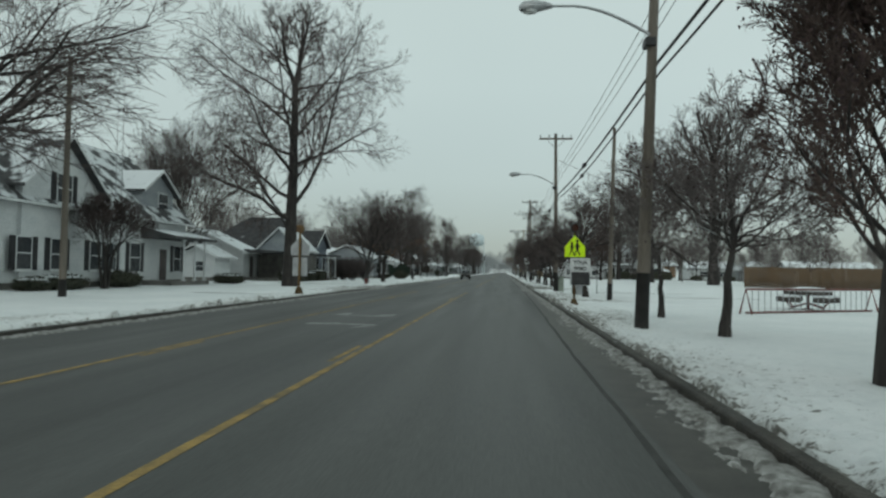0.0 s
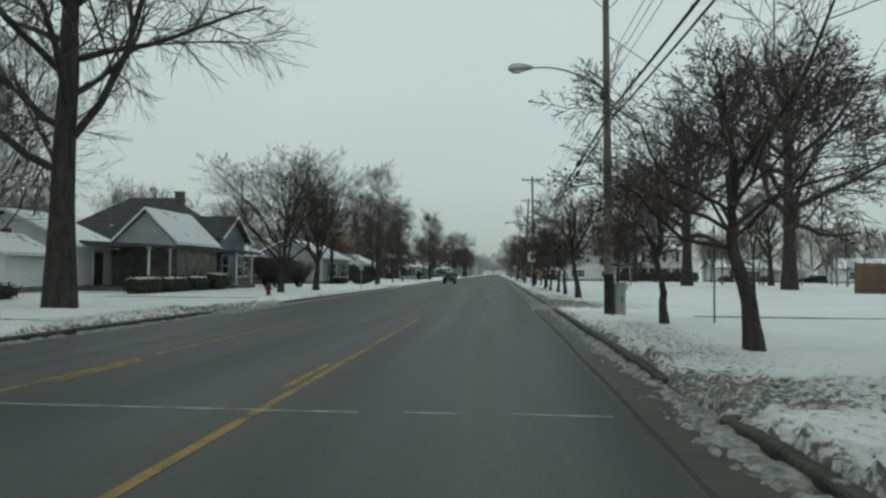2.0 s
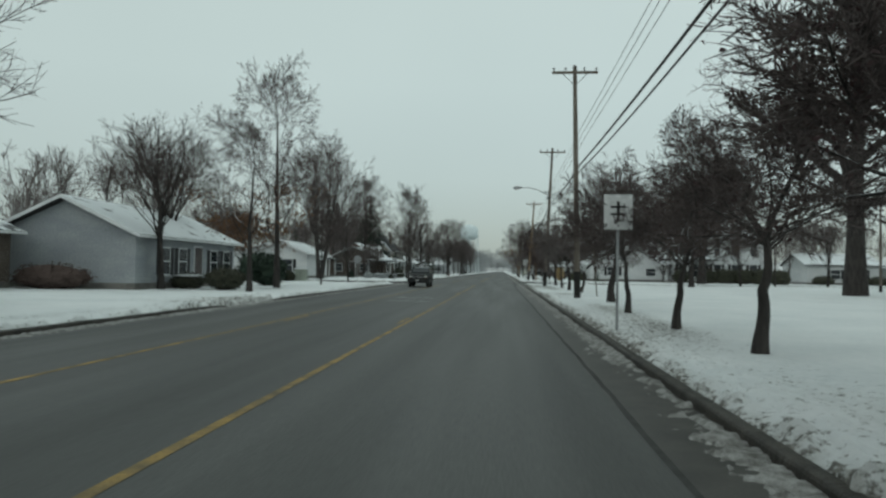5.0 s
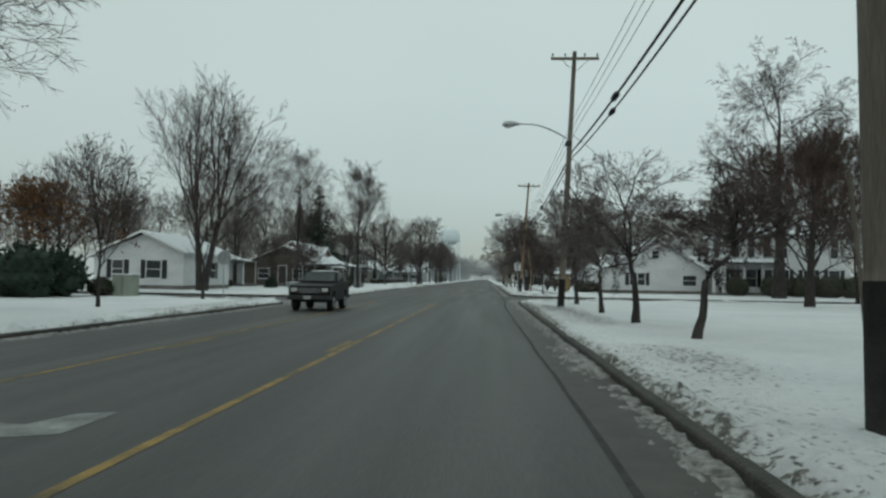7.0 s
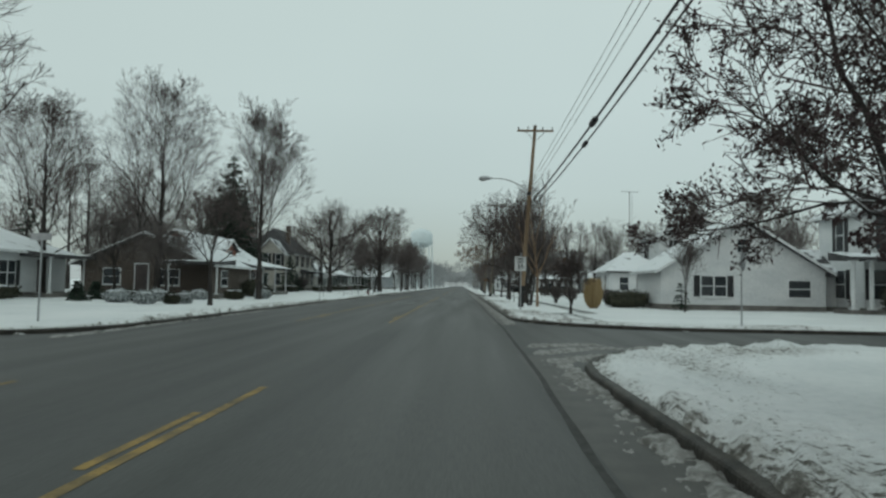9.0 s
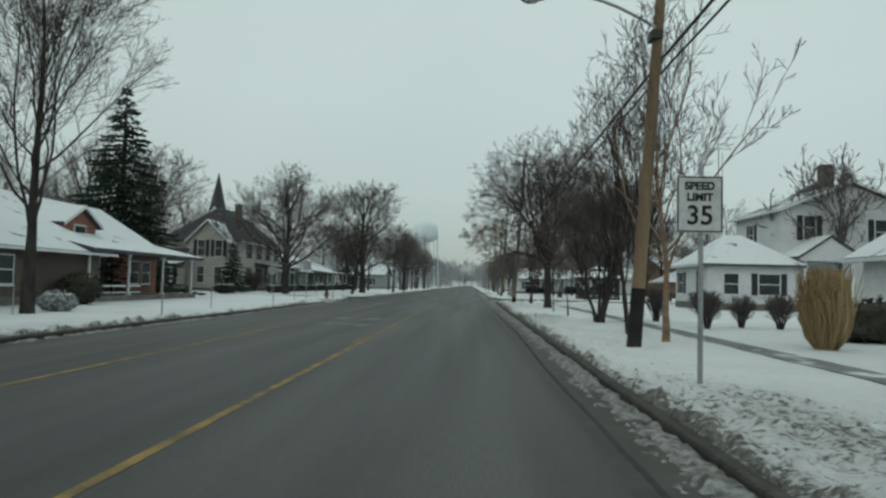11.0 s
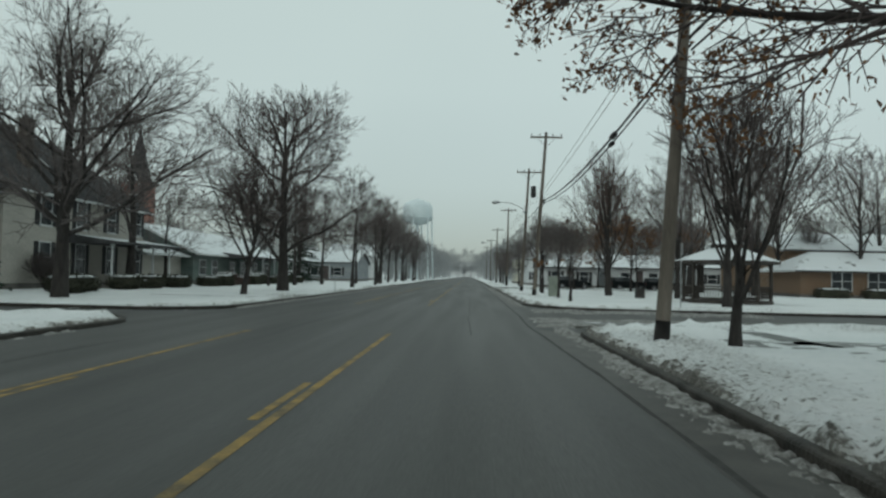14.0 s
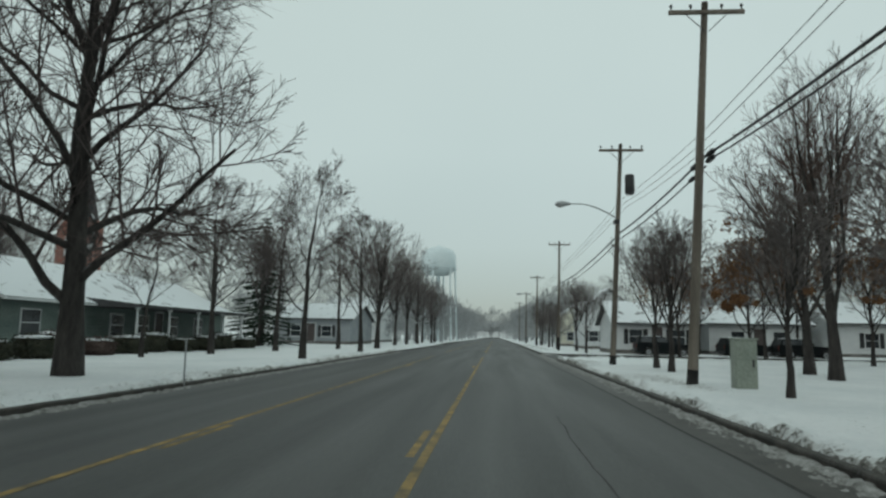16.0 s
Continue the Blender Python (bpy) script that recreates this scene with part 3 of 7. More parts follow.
def make_markings():
    for x, inner in ((-2.2, -2.37), (-5.48, -5.31)):
        for y0, y1 in ((-30, 45), (59, 125.7), (141, 196), (211, 253), (264, 420)):
            strip("yellow_line", x, y0, y1, 0.11, YELLOW_PAINT, "worn solid yellow lane line on asphalt")
        for y in (10.0, 32.3, 78.6, 100.9, 121.7, 144.0, 158.9, 176.4, 186.5, 215.4, 237.6, 268):
            strip("yellow_dash", inner, y, y + 2.2, 0.10, YELLOW_PAINT, "short yellow dash of the turn lane")
    for y in (16.75, 91.0, 165.6):
        turn_arrow(y, False)
        turn_arrow(y, True)
    for y, x0, x1 in ((28.9, -8.6, -3.4), (31.0, -6.5, -1.2), (31.05, -0.75, -0.15), (31.1, 0.3, 1.3)):
        bm = box(x0, x1, y - 0.035, y + 0.035, 0.001, 0.005)
        tagged(part("cross_line", bm, WHITE_PAINT, None), "thin faded white line across the road", "road marking", kind="structure")
    for y0, y1 in ((-40, 130.5), (141, 198), (212, 300)):
        strip("gutter", 1.86, y0, y1, 0.80, GUTTER, "dark wet concrete gutter beside the kerb", 0.0015)
    bm, rows = bmesh.new(), []
    for y in np.arange(-40, 300, 0.6):
        x = np.interp(y, (-40, 11, 17.4, 26.4, 44, 60, 92, 110, 122.4, 129, 139.5, 155, 162, 190, 200, 205, 230), (1.35, 1.36, 1.43, 1.52, 1.6, 1.5, 1.48, 1.43, 1.40, 1.58, 1.71, 1.62, 1.72, 1.5, 1.3, 1.42, 1.5))
        x += 0.03 * noise.noise(Vector((1, y * 0.35, 0))) + 0.015 * noise.noise(Vector((2, y * 1.6, 0)))
        w = (0.042 if 118 < y < 142 else 0.032) * (1 + 0.5 * noise.noise(Vector((4, y * 0.8, 0))))
        rows.append([bm.verts.new((x - w, y, 0.003)), bm.verts.new((x + w, y, 0.003))])
    for a, b in zip(rows, rows[1:]):
        bm.faces.new((a[0], a[1], b[1], b[0]))
    tagged(part("gutter_seam", bm, CRACK, None), "dark wet seam between asphalt and gutter", "road crack", kind="structure")
    for x, y0, y1 in ((-0.36, 44, 62), (-0.34, 196, 220), (-7.2, 60, 118), (-7.0, 150, 210)):
        strip("road_crack", x, y0, y1, 0.022, CRACK, "long tarred crack running along the lane", 0.003, 0.10, 0.35)
    tagged(part("patch", box(-0.1, 0.35, 24.6, 25.2, 0.0, 0.004), CONCRETE, None), "pale square patch in the asphalt", "road patch", kind="structure")


def make_slush():
    """Broken slush left in the gutters: a low lumpy sheet that dips under the asphalt."""
    for x0, x1, y0, y1, cut, seed in ((1.45, 2.32, -10, 130, 0.50, 11), (1.55, 2.32, 141, 199, 0.47, 12), (1.5, 2.32, 212, 262, 0.49, 13), (-9.05, -8.35, -5, 124, 0.50, 14),
                                      (-9.05, -8.45, 132, 195, 0.54, 15), (-9.05, -8.4, 205, 262, 0.5, 16), (1.7, 9.5, 129.0, 133.6, 0.52, 17), (1.4, 14.0, 199.0, 203.5, 0.46, 18),
                                      (-20, -8.6, 122.0, 126.0, 0.50, 19), (1.3, 7.5, 50.0, 57, 0.52, 20), (-11, -8.2, 45.5, 53, 0.52, 21), (2.0, 12, 206.5, 210.0, 0.55, 22)):
        xs, ys = np.arange(x0, x1 + 0.01, 0.045), np.arange(y0, y1, 0.07)
        gx, gy = np.meshgrid(xs, ys)
        v = 0.28 * rng_noise(gx * 1.3, gy * 0.45, seed) + 0.34 * rng_noise(gx * 8, gy * 5, seed + 30) + 0.38 * rng_noise(gx * 21, gy * 14, seed + 60)
        if x1 - x0 > 1 and seed in (20, 21):
            v = 0.24 * rng_noise(gx * 0.9, gy * 0.7, seed) + 0.32 * rng_noise(gx * 4, gy * 3, seed + 30) + 0.44 * rng_noise(gx * 11, gy * 8, seed + 60)
        elif x1 - x0 > 1:
            ring = np.hypot(gx - x0 - 5.5, gy - y0 + 4.5) + 0.5 * rng_noise(gx * 0.6, gy * 0.6, seed + 7)
            v = 0.24 * rng_noise(gx * 0.7, gy * 1.1, seed) + 0.20 * rng_noise(gx * 3, gy * 3.5, seed + 30) + 0.26 * rng_noise(gx * 12, gy * 10, seed + 60) + 0.36 * (0.5 + 0.5 * np.sin(ring * 5.2)) ** 2
        kerbside = (x1 - x0 < 1) * 9.0
        rim = np.minimum(np.minimum(gx - xs[0] + kerbside * (x0 < 0), xs[-1] - gx + kerbside * (x0 > 0)), np.minimum(gy - ys[0], ys[-1] - gy))
        v = v - 0.6 * np.clip(1 - rim / 0.25, 0, 1)
        if x1 - x0 < 1:
            away = (KERB_R - gx) if x0 > 0 else (gx - KERB_L)
            v = v - 0.13 + 0.24 * np.exp(-((away - 0.10) / 0.17) ** 2) - 0.16 * np.clip((away - 0.35) / 0.3, 0, 1)
        z = np.clip((v - cut) * 0.26, -0.03, 0.045)
        keep = (np.maximum.reduce([z[:-1, :-1], z[1:, :-1], z[:-1, 1:], z[1:, 1:]]) > 0).ravel()
        n, m = gx.shape
        idx = np.arange(n * m).reshape(n, m)
        faces = np.stack([idx[:-1, :-1], idx[:-1, 1:], idx[1:, 1:], idx[1:, :-1]], -1).reshape(-1, 4)[keep]
        me = mesh_np("slush", np.stack([gx, gy, z], -1).reshape(-1, 3), faces)
        me.polygons.foreach_set("use_smooth", np.ones(len(me.polygons), bool))
        tagged(part("slush", me, SLUSH, None), "grey broken slush lying in the gutter", "slush", kind="stuff")


SLUSH = material("grey_slush", (0.10, 0.095, 0.086), (0.35, 0.345, 0.335), 9, 40, 0.6, 0.7, dist=0.03)


def pavement(x0, x1, y0, y1, label="wet concrete sidewalk partly cleared of snow", z=0.135):
    bm = bmesh.new()
    along_y = (y1 - y0) > (x1 - x0)
    a, b = (y0, y1) if along_y else (x0, x1)
    n = max(2, int((b - a) / 0.5))
    rows = []
    for k in range(n + 1):
        w = a + (b - a) * k / n
        e0, e1 = 0.12 * noise.noise(Vector((w * 0.9, x0, 1))), 0.12 * noise.noise(Vector((w * 0.9, x1, 7)))
        rows.append([bm.verts.new((x0 + e0, w, z)), bm.verts.new((x1 + e1, w, z))] if along_y else [bm.verts.new((w, y1 + e1, z)), bm.verts.new((w, y0 + e0, z))])
    for p, q in zip(rows, rows[1:]):
        bm.faces.new((p[0], p[1], q[1], q[0]))
    tagged(part("pavement", bm, PAVING, None), label, "pavement", kind="structure")


make_ground()
make_road()
make_kerbs()
make_markings()
make_slush()
pavement(6.2, 6.95, 150, 190)
pavement(6.3, 7.0, 191, 198.5)
pavement(4.2, 5.6, 142.5, 150)
pavement(2.6, 6.2, 199.2, 199.9, "short wet ramp of the sidewalk")
pavement(5.0, 9.5, 193.5, 195.2)
pavement(6.2, 12.5, 45.6, 46.1, "narrow bare strip melted through the snow")
pavement(9.0, 15, 38.0, 38.4, "narrow bare strip melted through the snow")
pavement(-17, -9.6, 31.5, 32.1, "narrow bare path melted through the snow")
pavement(-19.5, -10.2, 55.5, 56.3, "narrow bare path melted through the snow")
pavement(-17, -11, 40.2, 40.7, "narrow bare path melted through the snow")
pavement(-16, -10.5, 213.0, 213.4, "narrow bare path melted through the snow")
pavement(-15.5, -12.5, 100.0, 100.4, "narrow bare path melted through the snow")


# --- bare trees
def tube_np(P, R, sides):
    """Points and quads of many round bars at once: P is (n, k, 3), R is (n, k)."""
    n, k, _ = P.shape
    t = np.gradient(P, axis=1)
    t /= np.linalg.norm(t, axis=2, keepdims=True) + 1e-9
    ref = np.where(np.abs(t[..., 2:3]) < 0.8, np.array([0, 0, 1.0]), np.array([1.0, 0, 0]))
    u = np.cross(t, ref)
    u /= np.linalg.norm(u, axis=2, keepdims=True) + 1e-9
    w = np.cross(t, u)
    a = np.arange(sides) * 2 * np.pi / sides
    V = P[:, :, None] + R[:, :, None, None] * (np.cos(a)[:, None] * u[:, :, None] + np.sin(a)[:, None] * w[:, :, None])
    idx = np.arange(n * k * sides).reshape(n, k, sides)
    nxt = np.roll(idx, -1, axis=2)
    F = np.stack([idx[:, :-1], nxt[:, :-1], nxt[:, 1:], idx[:, 1:]], -1).reshape(-1, 4)
    return V.reshape(-1, 3), F


def join_np(name, pieces):
    vs, fs, o = [], [], 0
    for v, f in pieces:
        vs.append(v)
        fs.append(f + o)
        o += len(v)
    return mesh_np(name, np.concatenate(vs), np.concatenate(fs))


def unit(v):
    return v / (np.linalg.norm(v, axis=-1, keepdims=True) + 1e-9)


def blades_np(P, R):
    """Points and quads of many fine straight twigs, each a thin blade."""
    d = unit(P[:, -1] - P[:, 0])
    w = unit(np.cross(d, np.roll(d, 1, axis=0) + np.array([0.3, 0.2, 0.1]))) * R[:, :1] * 1.7
    V = np.stack([P[:, 0] - w, P[:, 0] + w, P[:, -1] + w * 0.5, P[:, -1] - w * 0.5], 1)
    return V.reshape(-1, 3), np.arange(len(P) * 4).reshape(-1, 4)


def sprout(rs, P, R, count, s0, s1, angle, ratio, k, wander, up, env, thin=0.55, tip=0.25, absolute=None):
    """Side branches from the bars P: their lines and radii, held inside the crown's egg."""
    n, kk, _ = P.shape
    s = (np.arange(count) + rs.rand(n, count)) / count * (s1 - s0) + s0
    f = np.clip(s * (kk - 1), 0, kk - 1.001)
    i = f.astype(int)
    fr = (f - i)[..., None]
    rows = np.arange(n)[:, None]
    base = P[rows, i] * (1 - fr) + P[rows, i + 1] * fr
    rad = R[rows, i] * (1 - fr[..., 0]) + R[rows, i + 1] * fr[..., 0]
    tan = unit(P[rows, i + 1] - P[rows, i])
    length = np.linalg.norm(np.diff(P, axis=1), axis=2).sum(1)[:, None] * ratio * (1.15 - 0.6 * s) * rs.uniform(0.65, 1.25, (n, count))
    if absolute is not None:
        length = absolute * rs.uniform(0.75, 1.2, (n, count)) * np.ones((n, count))
    az = rs.uniform(0, 2 * np.pi, (n, 1)) + np.arange(count) * 2.4 + rs.uniform(-0.5, 0.5, (n, count))
    ref = np.where(np.abs(tan[..., 2:3]) < 0.9, np.array([0, 0, 1.0]), np.array([1.0, 0, 0]))
    u = unit(np.cross(tan, ref))
    w = np.cross(tan, u)
    th = np.radians(angle) * rs.uniform(0.7, 1.25, (n, count))
    d = unit(tan * np.cos(th)[..., None] + (u * np.cos(az)[..., None] + w * np.sin(az)[..., None]) * np.sin(th)[..., None] + np.array([0, 0, up * 0.5]))
    base, rad, length, d = base.reshape(-1, 3), rad.reshape(-1), length.reshape(-1), d.reshape(-1, 3)
    c, r = env
    reach = np.linalg.norm((base + d * length[:, None] - c) / r, axis=1)
    length = length * np.clip(1.08 / np.maximum(reach, 1e-3), 0.25, 1.0)
    m = len(base)
    Q = np.zeros((m, k, 3))
    Q[:, 0] = base
    step = length / (k - 1)
    for j in range(1, k):
        d = unit(d + wander * rs.normal(size=(m, 3)) + np.array([0, 0, up * 0.25]))
        Q[:, j] = Q[:, j - 1] + d * step[:, None]
    r0 = np.minimum(rad * thin, rad * 0.9)
    S = r0[:, None] * np.linspace(1, tip, k)[None]
    return Q, S


def tree_meshes(seed, H, spread, fork, r0, habit="round", n1=9, n2=7, n3=6, n4=3, twig=0.0052, leaves=0, lean=0.0, leaf_size=0.045, stems=1, splay=1.0, wander=0.13, low=0.0, plain=False, angle=None, rise=None, droop=0.0, leaf_top=1.0, limb=0.46):
    """Trunk, crown and leaves of one bare tree standing at the origin."""
    rs = np.random.RandomState(seed)
    top = {"round": 0.62, "oak": 0.72, "vase": 0.45, "leader": 0.95, "crab": 0.42}[habit]
    a1 = {"round": 48, "oak": 62, "vase": 24, "leader": 52, "crab": 58}[habit]
    up = {"round": 0.35, "oak": 0.16, "vase": 0.38, "leader": 0.30, "crab": 0.22}[habit]
    a1, up = (a1 if angle is None else angle), (up if rise is None else rise)
    k0 = 10
    trunks, radii = [], []
    for s in range(stems):
        z = np.linspace(0, max(H * top, fork * 1.25), k0)
        az = rs.uniform(0, 6.28) + s * 2.4
        out = (0.0 if stems == 1 else splay * (0.10 + 0.16 * rs.rand())) * z + (0 if stems == 1 else 0.12)
        P = np.stack([out * np.cos(az) + lean * z + np.cumsum(rs.normal(0, 0.022 * wander / 0.13, k0)) * z / (H * 0.25), out * np.sin(az) + np.cumsum(rs.normal(0, 0.022, k0)) * z / (H * 0.25), z], 1)
        P[:, :2] -= P[0, :2] * (stems == 1)
        taper = np.linspace(1, 0.10 if habit == "leader" else 0.42, k0)
        taper[0] = 1.28
        taper[1] = 1.05
        trunks.append(P)
        radii.append(r0 * taper / (1 if stems == 1 else stems ** 0.5))
    P0, R0 = np.stack(trunks), np.stack(radii)
    P0[:, 0, 2] -= 0.12
    env = (np.array([lean * H * 0.6, 0, fork * (0.75 - low) + (H - fork * (0.75 - low)) * (0.5 if habit != "vase" else 0.56)]), np.array([spread, spread, (H - fork * (0.75 - low)) * 0.52]))
    tt = fork / P0[0, -1, 2]
    P1, R1 = sprout(rs, P0, R0, max(3, n1 // stems), max(0.2, tt - low * 0.3), 1.0, a1, 0, 7, wander, up, env, min(limb, 0.36) if habit == "leader" else limb, 0.3, absolute=(H - fork) * (0.80 if habit in ("vase", "round") else 0.66))
    tips = P0[:, -1:], R0[:, -1:]
    PL, RL = sprout(rs, P0[:, -3:], R0[:, -3:], 3, 0.7, 1.0, a1 * 0.4, 0, 7, wander * 0.8, 0.5, env, 0.9, 0.3, absolute=H * max(1 - top, 0.17) * 1.05)
    P1, R1 = np.concatenate([P1, PL]), np.concatenate([R1, RL])
    P2, R2 = sprout(rs, P1, R1, n2, 0.25, 1.0, 42, 0.55, 5, wander * 1.1, up * 0.8 - droop, env, 0.55, 0.35)
    n4 = n4 if plain else 2 * n4
    P3, R3 = sprout(rs, P2, R2, n3, 0.2, 1.0, 40, 0.55, 2, wander * 1.2, up * 0.8 - droop * 1.5, env, 0.6, 0.5)
    R3 = np.maximum(R3, twig * 1.1)
    P4, R4 = sprout(rs, P3, R3, n4, 0.25, 1.0, 38, 0.62, 2, 0.1, up * 0.6 - droop * 2, env, 0.6, 0.4)
    R4 = np.maximum(R4, twig * np.array([0.9, 0.5]))
    R2 = np.maximum(R2, twig * 1.5)
    # bring the tree to its true height and width
    ends = np.concatenate([P3[:, -1], P4[:, -1]])
    kz = H / np.percentile(ends[:, 2], 99.5)
    kr = np.clip(spread / np.percentile(np.hypot(ends[:, 0] - lean * H * 0.6, ends[:, 1]), 97), 0.6, 1.5)
    for Q in (P0, P1, P2, P3, P4):
        Q *= np.array([kr, kr, kz])
    trunk = join_np("trunk", [tube_np(P0[:, ::3], R0[:, ::3], 5), tube_np(P1[:, ::2], R1[:, ::2], 3)] if plain else [tube_np(P0, R0, 10), tube_np(P1, R1, 5)])
    crown = join_np("crown", [blades_np(P2, R2) if plain else tube_np(P2, R2, 3), blades_np(P3, R3) if plain else tube_np(P3, R3, 3), blades_np(P4, R4)])
    leaf = None
    if leaves:
        ends = np.concatenate([P4[:, 1], P3[:, -1], P3[:, 1]])
        ends = ends[ends[:, 2] < H * leaf_top]
        pick = ends[rs.randint(0, len(ends), leaves)] + rs.normal(0, 0.04, (leaves, 3))
        a, b = unit(rs.normal(size=(leaves, 3))) * leaf_size, unit(rs.normal(size=(leaves, 3))) * leaf_size * 0.6
        V = np.stack([pick - a, pick - b * 0.8, pick + a, pick + b + np.array([0, 0, leaf_size * 0.3])], 1)
        leaf = mesh_np("withered_leaves", V.reshape(-1, 3), np.arange(leaves * 4).reshape(-1, 4))
    for me in (trunk, crown):
        me.polygons.foreach_set("use_smooth", np.ones(len(me.polygons), bool))
    return trunk, crown, leaf


def tree(x, y, label, seed, bark=None, twigs=None, leaf_mat=None, z=0.11, turn=0.0, group="", **how):
    t, c, lf = tree_meshes(seed, **how)
    ob = thing("tree", label, "tree", x, y, z, turn, group)
    part("trunk", t, bark or BARK, ob)
    part("crown", c, twigs or BARK_TWIG, ob)
    if lf:
        part("withered_leaves", lf, leaf_mat or LEAF_DEAD, ob, "shrivelled clinging leaves")["kind"] = "stuff"
    return ob


def fir_meshes(seed, H, r, tiers, per):
    """A conifer: a straight stem with drooping boughs of needle sprays."""
    rs = np.random.RandomState(seed)
    z = np.linspace(0, H, 8)
    P0 = np.stack([0 * z, 0 * z, z], 1)[None]
    R0 = (0.028 * H * np.linspace(1, 0.05, 8))[None]
    trunk = join_np("trunk", [tube_np(P0, R0, 8)])
    V = []
    for i in range(tiers):
        f = (i + rs.rand() * 0.5) / tiers
        zz = H * (0.06 + 0.93 * f)
        reach = r * (1 - f) ** 0.85 * rs.uniform(0.85, 1.15) + 0.12
        for j in range(max(4, int(per * (1 - 0.6 * f)))):
            az = rs.uniform(0, 6.283)
            L = reach * rs.uniform(0.7, 1.12)
            n = max(5, int(L * 11))
            s = rs.rand(n) ** 0.7
            c = np.stack([np.cos(az) * L * s, np.sin(az) * L * s, zz - 0.32 * L * s + 0.12 * L * s * s], 1)
            side = np.array([-np.sin(az), np.cos(az), 0])
            wid = 0.30 * L * (1 - s * 0.75) + 0.05
            c = c + side * (rs.uniform(-1, 1, n) * wid)[:, None]
            a = unit(np.array([np.cos(az), np.sin(az), -0.2]) + rs.normal(0, 0.5, (n, 3))) * (0.13 + 0.03 * H / 4)
            b = unit(np.cross(a, rs.normal(size=(n, 3)))) * (0.05 + 0.012 * H / 4)
            V.append(np.stack([c - a * 0.4, c + b, c + a, c - b], 1))
    V = np.concatenate(V)
    crown = mesh_np("crown", V.reshape(-1, 3), np.arange(len(V) * 4).reshape(-1, 4))
    return trunk, crown


def fir(x, y, label, seed, H, r, tiers=24, per=9, z=0.11):
    t, c = fir_meshes(seed, H, r, tiers, per)
    ob = thing("fir_tree", label, "conifer", x, y, z)
    part("trunk", t, BARK, ob)
    part("crown", c, NEEDLE, ob)


def bush(x, y, rx, ry, h, label="clipped dark bush with a cap of snow", seed=0, square=0.0, mat=None, cap=True, turn=0.0, fuzz=1300, z=0.11, category="bush"):
    """A dense bush: a lumpy core, loose leaves round it and snow lying on top."""
    rs = np.random.RandomState(seed + 100)
    ob = thing("bush", label, category, x, y, z, turn)
    ragged = mat is not None and mat is NEEDLE
    fuzz = 5200 if ragged else fuzz
    bm = ball(0, 0, 0, 1, 1, 1, 0.34 if ragged else 0.16, 3, seed)
    for v in bm.verts:
        c = v.co.copy()
        k = max(abs(c.x), abs(c.y), abs(c.z)) / (c.length + 1e-6)
        c = c * ((1 - square) + square / max(k, 0.4) * 0.9)
        v.co = Vector((c.x * rx, c.y * ry, h * 0.5 + c.z * h * 0.5))
    surf = np.array([v.co[:] for v in bm.verts])
    part("foliage", bm, mat or HEDGE, ob, smooth=False)
    pick = surf[rs.randint(0, len(surf), fuzz)] * rs.uniform(0.97, 1.13, (fuzz, 1)) + rs.normal(0, 0.035, (fuzz, 3))
    a, b = unit(rs.normal(size=(fuzz, 3))) * 0.07, unit(rs.normal(size=(fuzz, 3))) * 0.04
    V = np.stack([pick - a, pick - b, pick + a, pick + b], 1)
    part("leaf_fringe", mesh_np("leaf_fringe", V.reshape(-1, 3), np.arange(fuzz * 4).reshape(-1, 4)), mat or HEDGE, ob)["kind"] = "stuff"
    if cap:
        bm = ball(0, 0, 0, 1, 1, 1, 0.22, 3, seed + 5)
        for v in bm.verts:
            c = v.co.copy()
            k = max(abs(c.x), abs(c.y)) / (math.hypot(c.x, c.y) + 1e-6)
            q = (1 - square) + square / max(k, 0.4) * 0.9
            v.co = Vector((c.x * rx * 0.86 * q, c.y * ry * 0.86 * q, h * 0.93 + c.z * h * 0.10))
        part("snow_cap", bm, SNOW, ob, "soft snow lying on top", smooth=True)
    return ob


def twig_bush(x, y, r, h, label, seed, mat=None, z=0.11):
    """A many-stemmed bare shrub."""
    rs = np.random.RandomState(seed)
    n = 26 if r < 1 else 60
    az, out = rs.uniform(0, 6.283, n), rs.uniform(0.2, 1, n)
    s = np.linspace(0, 1, 5)
    P = np.stack([np.cos(az)[:, None] * (0.12 * r + out[:, None] * r * 0.8 * s ** 1.3), np.sin(az)[:, None] * (0.12 * r + out[:, None] * r * 0.8 * s ** 1.3), h * (1 - 0.25 * out[:, None] ** 2) * s + 0 * az[:, None]], 2)
    P[:, 0, 2] -= 0.08
    R = 0.018 * np.linspace(1, 0.4, 5)[None] * np.ones((n, 1))
    env = (np.array([0, 0, h * 0.5]), np.array([r, r, h * 0.56]))
    P2, R2 = sprout(rs, P, R, 8, 0.25, 1, 32, 0.4, 3, 0.15, 0.3, env, 0.7, 0.5)
    P3, R3 = sprout(rs, P2, np.maximum(R2, 0.007), 5, 0.2, 1, 36, 0.6, 2, 0.1, 0.3, env, 0.8, 0.5)
    ob = thing("shrub", label, "shrub", x, y, z)
    part("stem_clump", join_np("stem_clump", [tube_np(P, R, 5)]), BARK, ob)
    part("twig_mass", join_np("twig_mass", [tube_np(P2, np.maximum(R2, 0.007), 3), tube_np(P3, np.maximum(R3, 0.006), 3)]), mat or BARK_TWIG, ob)


